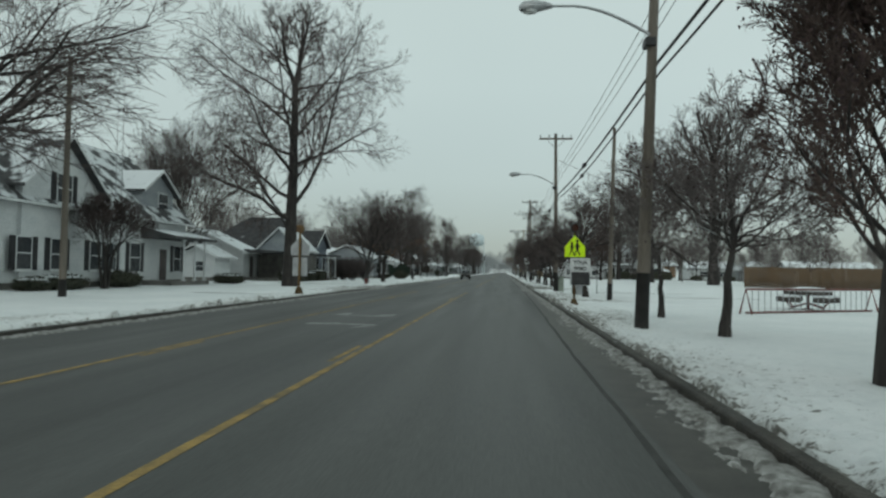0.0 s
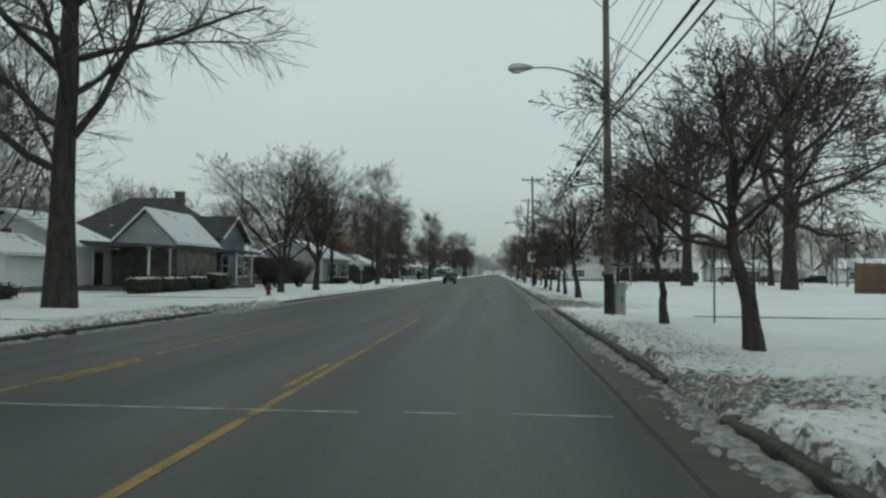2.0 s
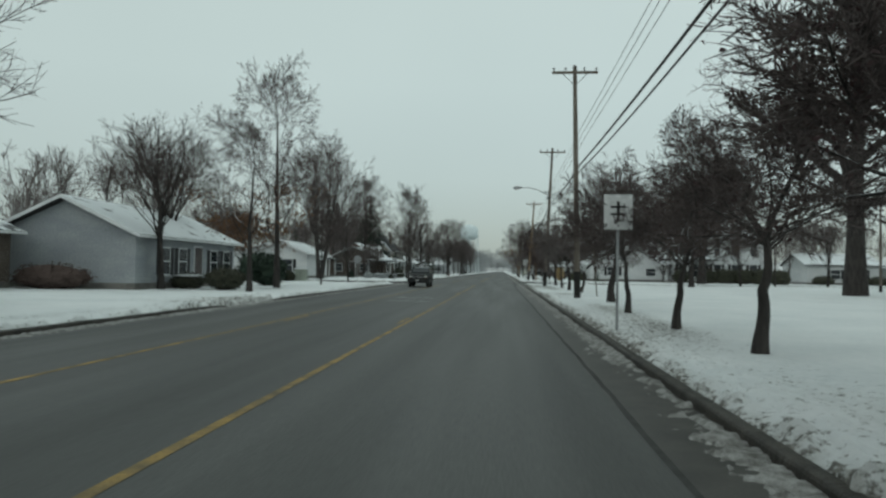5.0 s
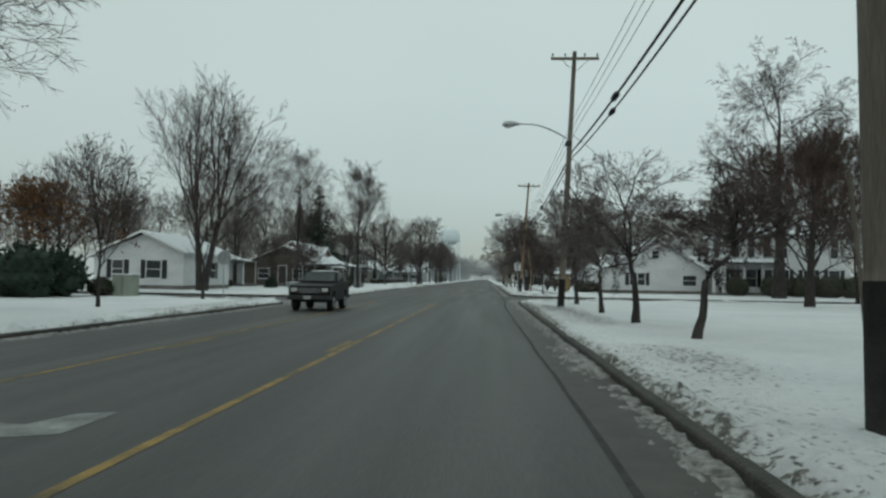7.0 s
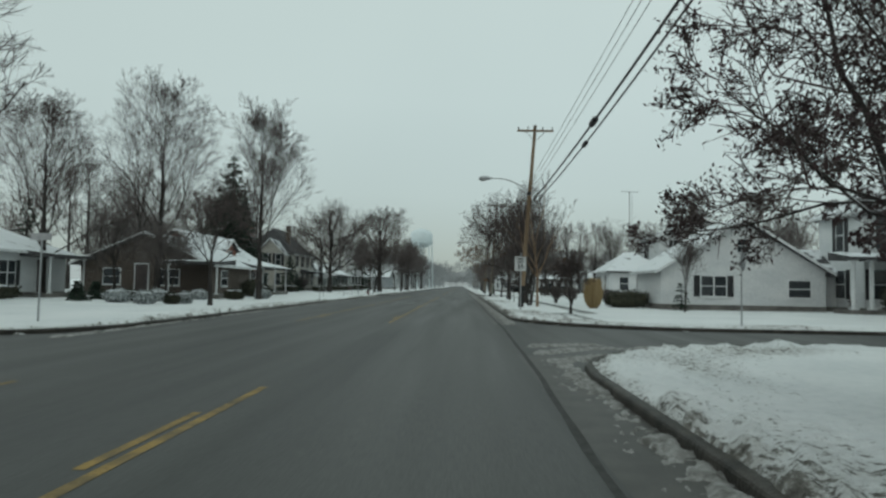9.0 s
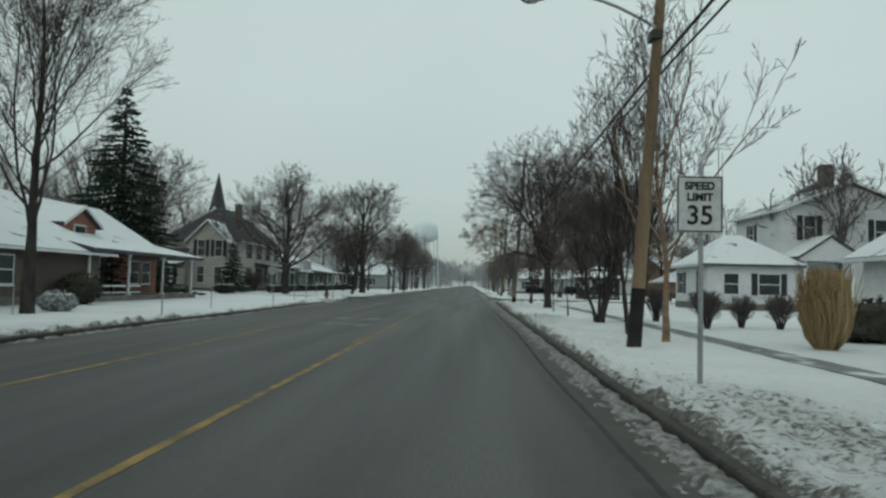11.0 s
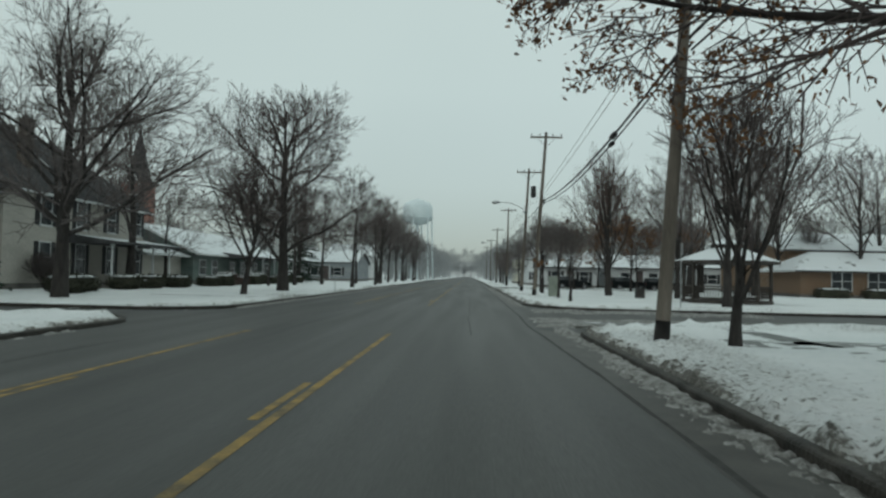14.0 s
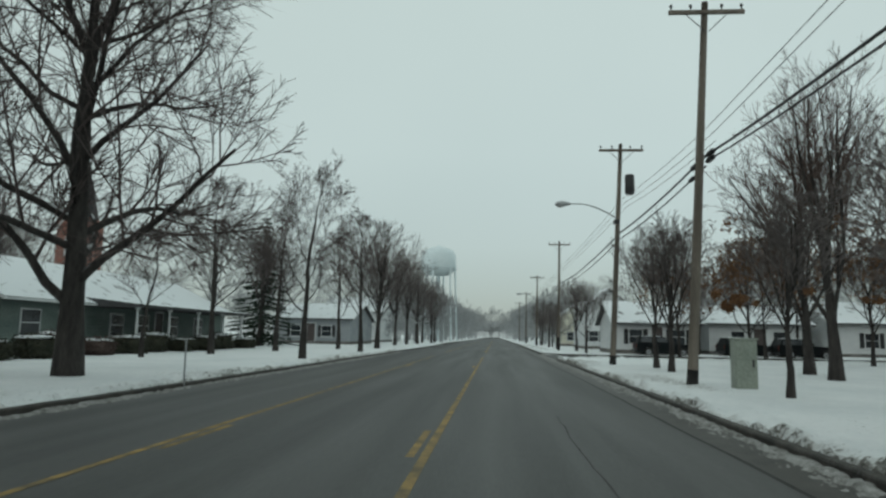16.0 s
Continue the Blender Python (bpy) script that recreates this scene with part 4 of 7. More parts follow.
# street trees in the verge on the park side
CRAB = dict(habit="crab", n1=10, n2=8, n3=8, n4=4, wander=0.24, twig=0.0048, droop=0.05, low=-0.3, leaf_size=0.034)
CRAB_LABEL = "bare crab-apple tree with dark shrivelled fruit on a snowy verge"
tree(4.75, 8.4, "thick-trunked maple with bare reddish branches beside the kerb", 5, H=7.0, spread=1.55, fork=1.4, r0=0.2, limb=0.24, habit="leader", angle=42, rise=0.42, n1=40, n2=11, n3=8, n4=4, twig=0.0055, leaves=15000, leaf_size=0.036, low=0.0, twigs=BARK_RED)
for i, (x, y, h, sp, fk, r, lv) in enumerate(((4.72, 14.5, 5.3, 2.3, 1.55, 0.115, 1700), (4.75, 20.3, 4.0, 1.8, 1.6, 0.095, 150), (4.45, 36.1, 6.2, 3.2, 1.6, 0.16, 1400), (4.5, 42.5, 4.6, 2.0, 1.5, 0.12, 500),
                                           (4.46, 61.2, 6.6, 3.4, 1.9, 0.17, 1500), (4.36, 67.2, 5.0, 2.4, 1.8, 0.12, 1000), (4.4, 72.8, 4.6, 2.3, 1.6, 0.12, 900), (4.2, 77.3, 4.6, 2.2, 1.3, 0.10, 900),
                                           (4.2, 83.2, 4.6, 2.3, 1.6, 0.10, 800), (4.86, 90.8, 6.4, 3.5, 1.9, 0.17, 1300), (5.1, 104.1, 3.9, 1.7, 2.0, 0.10, 300), (4.9, 109.2, 5.0, 2.6, 1.6, 0.12, 1300),
                                           (4.95, 115.4, 4.6, 2.2, 1.5, 0.10, 900), (5.15, 124.2, 5.8, 2.9, 1.9, 0.12, 13000), (5.4, 148.7, 3.0, 1.3, 1.3, 0.07, 200))):
    tree(x, y, CRAB_LABEL, 20 + i, group="crab-apple trees along the verge", H=h, spread=sp, fork=fk, r0=r, leaves=int(lv * 1.8) if lv < 3000 else lv, lean=(0.2 if i == 10 else -0.06 if i == 12 else 0.0), twigs=BARK_FROST_HAZE if i in (0, 1, 11, 12) else None, limb=0.85 if i == 10 else 0.46, **CRAB)
tree(5.1, 160.0, "slender river birch with pale flaking bark beside a pole", 41, BIRCH, H=8.4, spread=3.2, fork=1.7, r0=0.085, limb=0.6, habit="vase", angle=32, wander=0.2, n1=8, n2=6, n3=5, n4=3)
tree(4.84, 162.4, "young bare tree with ascending branches", 42, H=7.6, spread=2.2, fork=1.0, r0=0.13, limb=0.55, habit="vase", n1=12, n2=5, n3=4, n4=2, twig=0.0048, stems=4, splay=0.8)
tree(5.07, 168.5, "many-stemmed bare ornamental tree spreading from the ground", 43, H=5.7, spread=2.6, fork=0.9, r0=0.19, limb=0.6, habit="vase", angle=32, rise=0.24, n1=22, n2=8, n3=7, n4=3, twig=0.0058, stems=7, splay=1.45, wander=0.15, leaves=500, leaf_size=0.034, twigs=BARK_FROST_HAZE)
for i, (x, y) in enumerate(((4.7, 173.9), (4.7, 179.1))):
    tree(x, y, "thin young sapling with few twigs in the verge", 44 + i, H=2.9, spread=0.55, fork=1.1, r0=0.035, habit="leader", n1=5, n2=4, n3=3, n4=2, twig=0.006, leaves=60)
tree(5.0, 184.6, "stout maple with clinging brown leaves in the verge", 46, H=10.4, spread=5.0, fork=2.7, r0=0.22, limb=0.55, habit="vase", angle=50, rise=0.2, droop=0.14, n1=19, n2=10, n3=8, n4=4, twig=0.0055, low=0.2, leaves=7500, leaf_size=0.04, leaf_mat=LEAF_RUST, leaf_top=0.5)
tree(4.8, 193.7, "bare young tree with a forked trunk near the corner", 47, H=5.8, spread=2.2, fork=0.8, r0=0.115, limb=0.6, habit="vase", angle=36, n1=8, n2=6, n3=6, n4=3)
for i, (x, y, h, sp) in enumerate(((5.1, 217.3, 4.6, 1.6), (5.3, 223.8, 4.8, 1.9), (5.5, 235.2, 6.4, 2.1), (5.8, 239.0, 6.6, 2.2), (10.0, 231.6, 11.2, 3.4), (10.9, 235.6, 10.6, 3.2), (14.1, 228.2, 9.4, 3.3), (12.2, 214.0, 11.0, 4.2),
                                   (27.5, 222.6, 7.5, 3.0), (14.2, 201.4, 2.6, 0.9), (17.5, 238.0, 6.6, 2.6), (21.0, 247.0, 7.0, 2.8))):
    tree(x, y, "upright bare park tree with dense fine twigs", 60 + i, group="park trees", twigs=BARK_RED if i in (4, 5) else BARK_FROST_HAZE, H=h, spread=sp, fork=1.5, r0=0.02 * h, habit="vase", n1=9, n2=7, n3=6, n4=3,
         leaves=1500 if i in (1, 4, 5, 6) else 0, leaf_mat=LEAF_RUST, leaf_size=0.042, leaf_top=0.5)

for i, (x, y, h) in enumerate(((13.0, 247.5, 7.2), (16.0, 250.0, 7.8), (19.0, 246.5, 7.0), (11.0, 255.0, 6.8))):
    tree(x, y, "small oak still holding rust-brown leaves behind park trees", 140 + i, group="rust-leaved oaks", leaf_mat=LEAF_RUST, H=h, spread=2.7, fork=1.4, r0=0.12, habit="round", n1=11, n2=7, n3=6, n4=3, leaves=3600, leaf_size=0.085)

# large park and yard trees
BIG = dict(n1=13, n2=8, n3=7, n4=3, twig=0.009)
tree(26.1, 87.4, "huge old oak with a thick trunk standing in the snowy park", 80, H=23, spread=10.0, fork=4.4, r0=0.62, limb=0.7, habit="oak", wander=0.22, n1=14, n2=8, n3=7, n4=3, twig=0.0085)
tree(22.2, 106.0, "huge old oak with a thick trunk standing in the snowy park", 81, H=23, spread=9.5, fork=5.0, r0=0.60, limb=0.7, habit="oak", wander=0.22, n1=14, n2=8, n3=7, n4=3, twig=0.0085)
tree(17.7, 126.3, "dense round-headed bare tree in the park", 82, H=10, spread=4.4, fork=1.5, low=0.3, r0=0.24, limb=0.28, habit="round", n1=26, n2=9, n3=8, n4=4, twig=0.008, twigs=BARK_RED)
tree(24.0, 145.3, "tall bare oak before a white house", 83, H=20, spread=7.0, fork=2.2, r0=0.45, habit="leader", angle=66, rise=0.1, droop=0.2, low=0.8, leaves=9000, leaf_size=0.10, leaf_top=0.35, n1=28, n2=9, n3=7, n4=3, twig=0.009)
tree(34.0, 112.0, "broad bare tree in the park", 84, H=12, spread=6.0, fork=3.0, r0=0.35, habit="round", **BIG)
tree(14.3, 63.3, "small bare tree in the park", 85, H=6.5, spread=2.2, fork=1.8, r0=0.1, habit="crab", n1=8, n2=6, n3=6, n4=3)
tree(-14.6, 46.3, "tall street maple with a thick trunk and wide fine crown", 90, H=20.5, spread=8.2, fork=3.6, r0=0.47, low=0.0, limb=0.42, habit="oak", droop=0.14, n1=17, n2=9, n3=8, n4=5, twig=0.0062)
tree(-20.5, 22.5, "large yard tree with spreading snow-dusted limbs", 91, H=14, spread=8.5, fork=3.6, r0=0.4, habit="oak", droop=0.1, n1=18, n2=9, n3=7, n4=4, twig=0.008)
tree(-20.5, 33.8, "low multi-stemmed yard tree before the white house", 92, H=5.0, spread=2.3, fork=1.2, r0=0.17, limb=0.6, habit="round", n1=13, n2=8, n3=8, n4=4, stems=4, leaves=3000, leaf_size=0.04)
tree(-24.0, 29.0, "small bare tree against the house", 93, H=4.2, spread=1.6, fork=1.0, r0=0.09, habit="vase", n1=8, n2=6, n3=5, n4=3, stems=2)
tree(-27.5, 58.0, "broad bare yard tree between two houses", 94, H=14.5, spread=7.6, fork=1.4, r0=0.32, habit="vase", angle=40, rise=0.25, stems=4, n1=28, n2=8, n3=7, n4=3, twig=0.007)
tree(-13.0, 65.0, "street tree with low spreading snow-lined branches", 95, H=9.0, spread=5.4, fork=1.4, r0=0.19, limb=0.62, habit="vase", angle=46, rise=0.2, wander=0.17, n1=11, n2=9, n3=7, n4=4)
tree(-12.5, 71.2, "bare street maple with a round crown", 96, H=9.3, spread=4.4, fork=1.8, r0=0.22, limb=0.55, habit="vase", angle=40, n1=12, n2=8, n3=7, n4=3)
tree(-17.5, 95.7, "bare double-stemmed yard tree", 97, H=9.5, spread=3.8, fork=2.4, r0=0.22, habit="vase", stems=2, n1=10, n2=8, n3=6, n4=3)
tree(-20.6, 102.8, "bare yard tree before a ranch house", 98, H=9.5, spread=3.8, fork=2.4, r0=0.24, habit="vase", n1=10, n2=8, n3=6, n4=3)
tree(-12.5, 95.0, "slim bare street tree", 99, H=9.0, spread=3.2, fork=2.5, r0=0.14, habit="leader", n1=11, n2=7, n3=6, n4=3)
tree(-13.6, 102.5, "street oak holding a few rust-brown leaves", 100, H=14.0, spread=4.9, fork=2.8, r0=0.18, habit="leader", angle=58, rise=0.2, droop=0.1, n1=17, n2=9, n3=7, n4=4, twig=0.006, leaves=1100, leaf_mat=LEAF_RUST, leaf_size=0.08, leaf_top=0.42)
tree(-13.5, 112.5, "young upright street tree on a thin trunk", 101, H=6.2, spread=2.3, fork=1.5, r0=0.07, habit="vase", n1=9, n2=7, n3=6, n4=3)
tree(-13.5, 121.6, "young upright street tree on a thin trunk", 102, H=6.6, spread=2.5, fork=1.7, r0=0.08, habit="vase", n1=9, n2=7, n3=6, n4=3)
tree(-20.4, 137.6, "very large forked silver maple on the corner", 103, H=16.0, spread=6.3, fork=3.0, r0=0.40, habit="vase", stems=2, angle=32, n1=10, n2=8, n3=7, n4=4, twig=0.007)
tree(-12.3, 150.9, "small dark-trunked tree on the lawn", 104, H=6.0, spread=2.2, fork=1.6, r0=0.11, habit="round", n1=9, n2=7, n3=6, n4=3)
tree(-14.0, 164.7, "tall slim street tree with feathery twigs", 105, H=14.5, spread=3.8, fork=2.5, r0=0.19, habit="leader", angle=42, rise=0.4, n1=26, n2=9, n3=7, n4=3)
tree(-20.5, 163.0, "tall straight bare tree before a brick house", 106, H=16.0, spread=4.4, fork=3.5, r0=0.2, habit="leader", angle=42, rise=0.4, n1=26, n2=9, n3=6, n4=3)
tree(-26.0, 159.0, "bare tree with a pointed crown", 107, H=13.5, spread=4.4, fork=2.5, r0=0.2, habit="leader", angle=42, rise=0.4, n1=26, n2=9, n3=6, n4=3)
tree(-30.5, 172.0, "bare tree behind low houses", 108, H=12, spread=4.2, fork=2.5, r0=0.22, habit="leader", n1=12, n2=8, n3=6, n4=3)
tree(-17.4, 208.0, "round-crowned bare tree before a two-storey house", 109, H=12.5, spread=6.2, fork=2.0, r0=0.30, limb=0.52, habit="oak", low=0.2, n1=18, n2=9, n3=8, n4=4, twig=0.0058, twigs=BARK_FROST_HAZE)
tree(-12.4, 216.2, "small leaning street tree with upswept branches", 110, H=8.4, spread=3.9, fork=1.3, r0=0.16, limb=0.6, habit="vase", angle=34, n1=10, n2=8, n3=6, n4=3, lean=0.10)
tree(-12.7, 225.0, "large street maple with long low limbs", 111, H=13.6, spread=6.7, fork=2.4, r0=0.34, habit="oak", low=0.15, n1=18, n2=9, n3=8, n4=4, twig=0.007)
tree(-21.5, 222.0, "tall bare tree beside the house", 112, H=12, spread=4.2, fork=3, r0=0.3, habit="leader", n1=12, n2=8, n3=6, n4=3)
tree(-29.5, 203.5, "tall elm with an open rounded crown", 113, H=13.5, spread=5.0, fork=4.5, r0=0.3, habit="vase", **BIG)
for i, (x, y, h, s) in enumerate(((-10.7, 240.2, 10, 2.9), (-10.4, 253.0, 9.5, 3.0), (-16.7, 243.6, 10, 3.4), (-16.2, 253.0, 10.5, 3.4), (-17.4, 237.6, 6.5, 2.6), (-14, 262, 10, 3.4))):
    tree(x, y, "slim bare street tree with fine twigs", 115 + i, group="street trees", H=h, spread=s, fork=2.4, r0=0.016 * h, habit="leader", n1=12, n2=8, n3=6, n4=3)
fir(-25.4, 192.0, "tall dark spruce with snow on its boughs beside a house", 1, 15.6, 4.8, 42, 17)
fir(-23.1, 209.3, "small dense spruce before a pale house", 2, 5.0, 1.9, 26, 13)
tree(-29.0, 178.0, "bare snow-dusted tree behind a porch", 121, H=12, spread=4.6, fork=2.2, r0=0.22, habit="round", twigs=BARK_FROST_HAZE, n1=13, n2=8, n3=7, n4=3)
fir(-33.0, 168.0, "dark spruce behind the houses", 4, 7.5, 2.3, 22, 9)
fir(-20.0, 181.0, "small spruce by a porch", 5, 3.4, 1.2, 18, 10)
fir(55.0, 172.0, "dark spruce behind white garages", 6, 13, 3.2, 24, 9)
fir(-22.5, 268.0, "dark spruce behind street trees", 8, 12.0, 3.2, 30, 12)
fir(-30.5, 128.0, "dark spruce behind low houses", 7, 6.5, 2.4, 22, 9)

# rows of trees along the street into the distance and woods behind the houses
rs = np.random.RandomState(77)
HABITS = ("round", "vase", "leader", "oak", "round", "vase", "leader", "round")
SPREADS = (4.2, 3.2, 2.8, 4.6, 3.8, 3.0, 3.4, 4.0)
STOCK = [tree_meshes(300 + i, H=10.0, spread=SPREADS[i], fork=2.2, r0=0.17, habit=HABITS[i], n1=11, n2=7, n3=6, n4=3, twig=0.0065, plain=True) for i in range(8)]
FAR = [tree_meshes(340 + i, H=10.0, spread=SPREADS[i], fork=1.8, r0=0.15, habit=HABITS[i], n1=9, n2=5, n3=5, n4=2, twig=0.014, plain=True, low=0.3) for i in range(8)]


def mesh_arrays(me):
    v = np.empty(len(me.vertices) * 3)
    me.vertices.foreach_get("co", v)
    f = np.empty(len(me.loops), np.int32)
    me.loops.foreach_get("vertex_index", f)
    return v.reshape(-1, 3), f.reshape(-1, 4)


FAR_ARRAYS = [(mesh_arrays(t), mesh_arrays(c)) for t, c, _ in FAR]
BRUSH = [tree_meshes(380 + i, H=10.0, spread=7.5, fork=0.8, r0=0.1, habit="round", n1=6, n2=4, n3=4, n4=1, twig=0.06, plain=True, low=0.5) for i in range(4)]
BRUSH_ARRAYS = [(mesh_arrays(t), mesh_arrays(c)) for t, c, _ in BRUSH]
WOODS = {"near": [], "far": []}


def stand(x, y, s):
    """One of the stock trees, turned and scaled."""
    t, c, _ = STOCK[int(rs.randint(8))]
    ob = thing("tree", "bare grey-brown tree, its twigs dusted with snow and paled for haze", "tree", x, y, 0.1, float(rs.uniform(0, 360)), "bare trees behind the houses")
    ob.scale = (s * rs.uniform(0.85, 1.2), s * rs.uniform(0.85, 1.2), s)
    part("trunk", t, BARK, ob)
    part("crown", c, BARK_FROST_HAZE, ob)


def wood(x, y, s, belt="far", kinds=FAR_ARRAYS):
    """Adds a tree to one of the joined woods."""
    a, (kx, ky) = rs.uniform(0, 6.283), rs.uniform(0.9, 1.25, 2)
    for v, f in kinds[int(rs.randint(len(kinds)))]:
        w = np.stack([(v[:, 0] * math.cos(a) - v[:, 1] * math.sin(a)) * s * kx + x, (v[:, 0] * math.sin(a) + v[:, 1] * math.cos(a)) * s * ky + y, v[:, 2] * s + 0.1], 1)
        WOODS[belt].append((w, f))


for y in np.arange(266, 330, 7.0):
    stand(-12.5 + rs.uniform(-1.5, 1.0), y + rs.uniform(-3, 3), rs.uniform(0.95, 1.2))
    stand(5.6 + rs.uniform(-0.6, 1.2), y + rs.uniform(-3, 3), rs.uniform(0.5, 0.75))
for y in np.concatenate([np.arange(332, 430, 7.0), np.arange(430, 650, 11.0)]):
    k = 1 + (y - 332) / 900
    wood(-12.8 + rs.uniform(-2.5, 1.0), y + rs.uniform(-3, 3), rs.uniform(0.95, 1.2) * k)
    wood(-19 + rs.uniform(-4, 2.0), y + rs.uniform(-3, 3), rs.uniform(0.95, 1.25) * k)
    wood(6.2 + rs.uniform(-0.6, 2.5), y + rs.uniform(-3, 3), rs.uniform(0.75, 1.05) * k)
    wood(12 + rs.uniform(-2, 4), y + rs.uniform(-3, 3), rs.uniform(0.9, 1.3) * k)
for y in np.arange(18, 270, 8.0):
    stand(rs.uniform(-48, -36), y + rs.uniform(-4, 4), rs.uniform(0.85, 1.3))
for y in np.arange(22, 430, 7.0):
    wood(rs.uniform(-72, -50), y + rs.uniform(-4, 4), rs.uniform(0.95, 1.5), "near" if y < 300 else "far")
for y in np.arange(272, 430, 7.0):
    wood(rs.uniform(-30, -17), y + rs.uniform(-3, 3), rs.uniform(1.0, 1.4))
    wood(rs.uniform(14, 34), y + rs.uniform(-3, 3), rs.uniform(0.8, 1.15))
for x in np.arange(24, 115, 5.0):
    if x < 60:
        stand(x + rs.uniform(-2, 2), 132 + rs.uniform(-3, 8) + 0.25 * (x - 24), rs.uniform(0.5, 0.8))
    wood(x + rs.uniform(-2, 2), 160 + rs.uniform(-4, 14) + (24 if x < 36 else 0), rs.uniform(0.8, 1.2), "near")
    wood(x + rs.uniform(-2, 2), 182 + rs.uniform(-4, 10), rs.uniform(0.9, 1.4), "near")
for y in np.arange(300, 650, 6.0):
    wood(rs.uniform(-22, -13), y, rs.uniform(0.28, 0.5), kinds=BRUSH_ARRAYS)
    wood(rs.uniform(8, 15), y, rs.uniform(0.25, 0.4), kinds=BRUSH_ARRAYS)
# added trees close the road's far end in place of fog
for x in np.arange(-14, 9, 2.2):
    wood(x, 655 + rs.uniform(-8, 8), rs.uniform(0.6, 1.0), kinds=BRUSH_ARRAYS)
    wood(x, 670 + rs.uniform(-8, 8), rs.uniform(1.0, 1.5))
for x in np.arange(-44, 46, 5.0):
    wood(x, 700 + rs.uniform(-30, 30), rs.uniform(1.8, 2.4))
for x in np.arange(32, 125, 2.6):
    wood(x + rs.uniform(-1.5, 1.5), 112 + rs.uniform(-4, 8) + 0.25 * (x - 32), rs.uniform(0.45, 0.75), "near")
for k in range(30):
    wood(rs.uniform(22, 70), 270 + rs.uniform(0, 70), rs.uniform(0.8, 1.3))
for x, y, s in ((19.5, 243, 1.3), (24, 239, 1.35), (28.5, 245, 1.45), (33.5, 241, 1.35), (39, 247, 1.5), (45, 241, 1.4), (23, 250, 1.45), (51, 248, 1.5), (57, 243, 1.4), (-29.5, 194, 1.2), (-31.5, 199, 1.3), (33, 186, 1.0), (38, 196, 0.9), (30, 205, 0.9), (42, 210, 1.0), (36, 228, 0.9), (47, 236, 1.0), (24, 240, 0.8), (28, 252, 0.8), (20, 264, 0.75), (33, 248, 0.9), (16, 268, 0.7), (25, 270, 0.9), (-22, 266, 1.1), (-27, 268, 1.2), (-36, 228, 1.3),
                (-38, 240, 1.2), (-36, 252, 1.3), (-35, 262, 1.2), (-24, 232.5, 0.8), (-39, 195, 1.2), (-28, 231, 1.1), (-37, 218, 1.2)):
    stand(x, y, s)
# the far belt's bark colour carries the haze
for belt, name, label, mat in (("near", "woods", "belt of bare trees behind the houses, dusted with snow and paled for haze", BARK_FROST_HAZE), ("far", "hazed_woods", "bare distant trees lining the street, paled to look hazy", BARK_HAZE)):
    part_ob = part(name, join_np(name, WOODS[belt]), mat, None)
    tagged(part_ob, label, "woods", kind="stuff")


# --- houses
def window(parent, face, u, w, z0, z1, at, shutters=True, bars=1):
    """A sash window with frame, glass and shutters on a wall. face: 'x+' (facing the road from the west), 'x-', 'y-'."""
    d = 0.05

    def slab(u0, u1, v0, v1, out0, out1):
        if face == "x+":
            return box(at + out0, at + out1, u0, u1, v0, v1)
        if face == "x-":
            return box(at - out1, at - out0, u0, u1, v0, v1)
        return box(u0, u1, at - out1, at - out0, v0, v1)

    fr = part("window", slab(u - w / 2 - 0.07, u + w / 2 + 0.07, z0 - 0.07, z1 + 0.07, 0, d), WHITE, parent)
    part("pane", slab(u - w / 2, u + w / 2, z0, z1, d, d + 0.006), GLASS, fr)
    zm = (z0 + z1) / 2
    part("sash_bar", slab(u - w / 2, u + w / 2, zm - 0.025, zm + 0.025, d + 0.006, d + 0.03), WHITE, fr)
    if w > 1.3:
        part("mullion", slab(u - 0.035, u + 0.035, z0, z1, d + 0.006, d + 0.032), WHITE, fr)
    part("sill", slab(u - w / 2 - 0.1, u + w / 2 + 0.1, z0 - 0.12, z0 - 0.07, 0, 0.11), WHITE, fr)
    if shutters:
        for s in (-1, 1):
            c = u + s * (w / 2 + 0.27)
            part("shutter", slab(c - 0.19, c + 0.19, z0 - 0.05, z1 + 0.05, 0, 0.045), SHUTTER, parent)


def door(parent, face, u, at, z0=0.3, mat=None, h=2.05):
    def slab(u0, u1, v0, v1, o0, o1):
        return box(at + o0, at + o1, u0, u1, v0, v1) if face == "x+" else box(at - o1, at - o0, u0, u1, v0, v1) if face == "x-" else box(u0, u1, at - o1, at - o0, v0, v1)

    fr = part("door", slab(u - 0.55, u + 0.55, z0, z0 + h + 0.1, 0, 0.05), WHITE, parent)
    part("door_leaf", slab(u - 0.45, u + 0.45, z0 + 0.02, z0 + h, 0.05, 0.08), mat or DOOR_WOOD, fr)
    part("knob", slab(u + 0.34, u + 0.39, z0 + 1.0, z0 + 1.05, 0.08, 0.13), STEEL, fr)


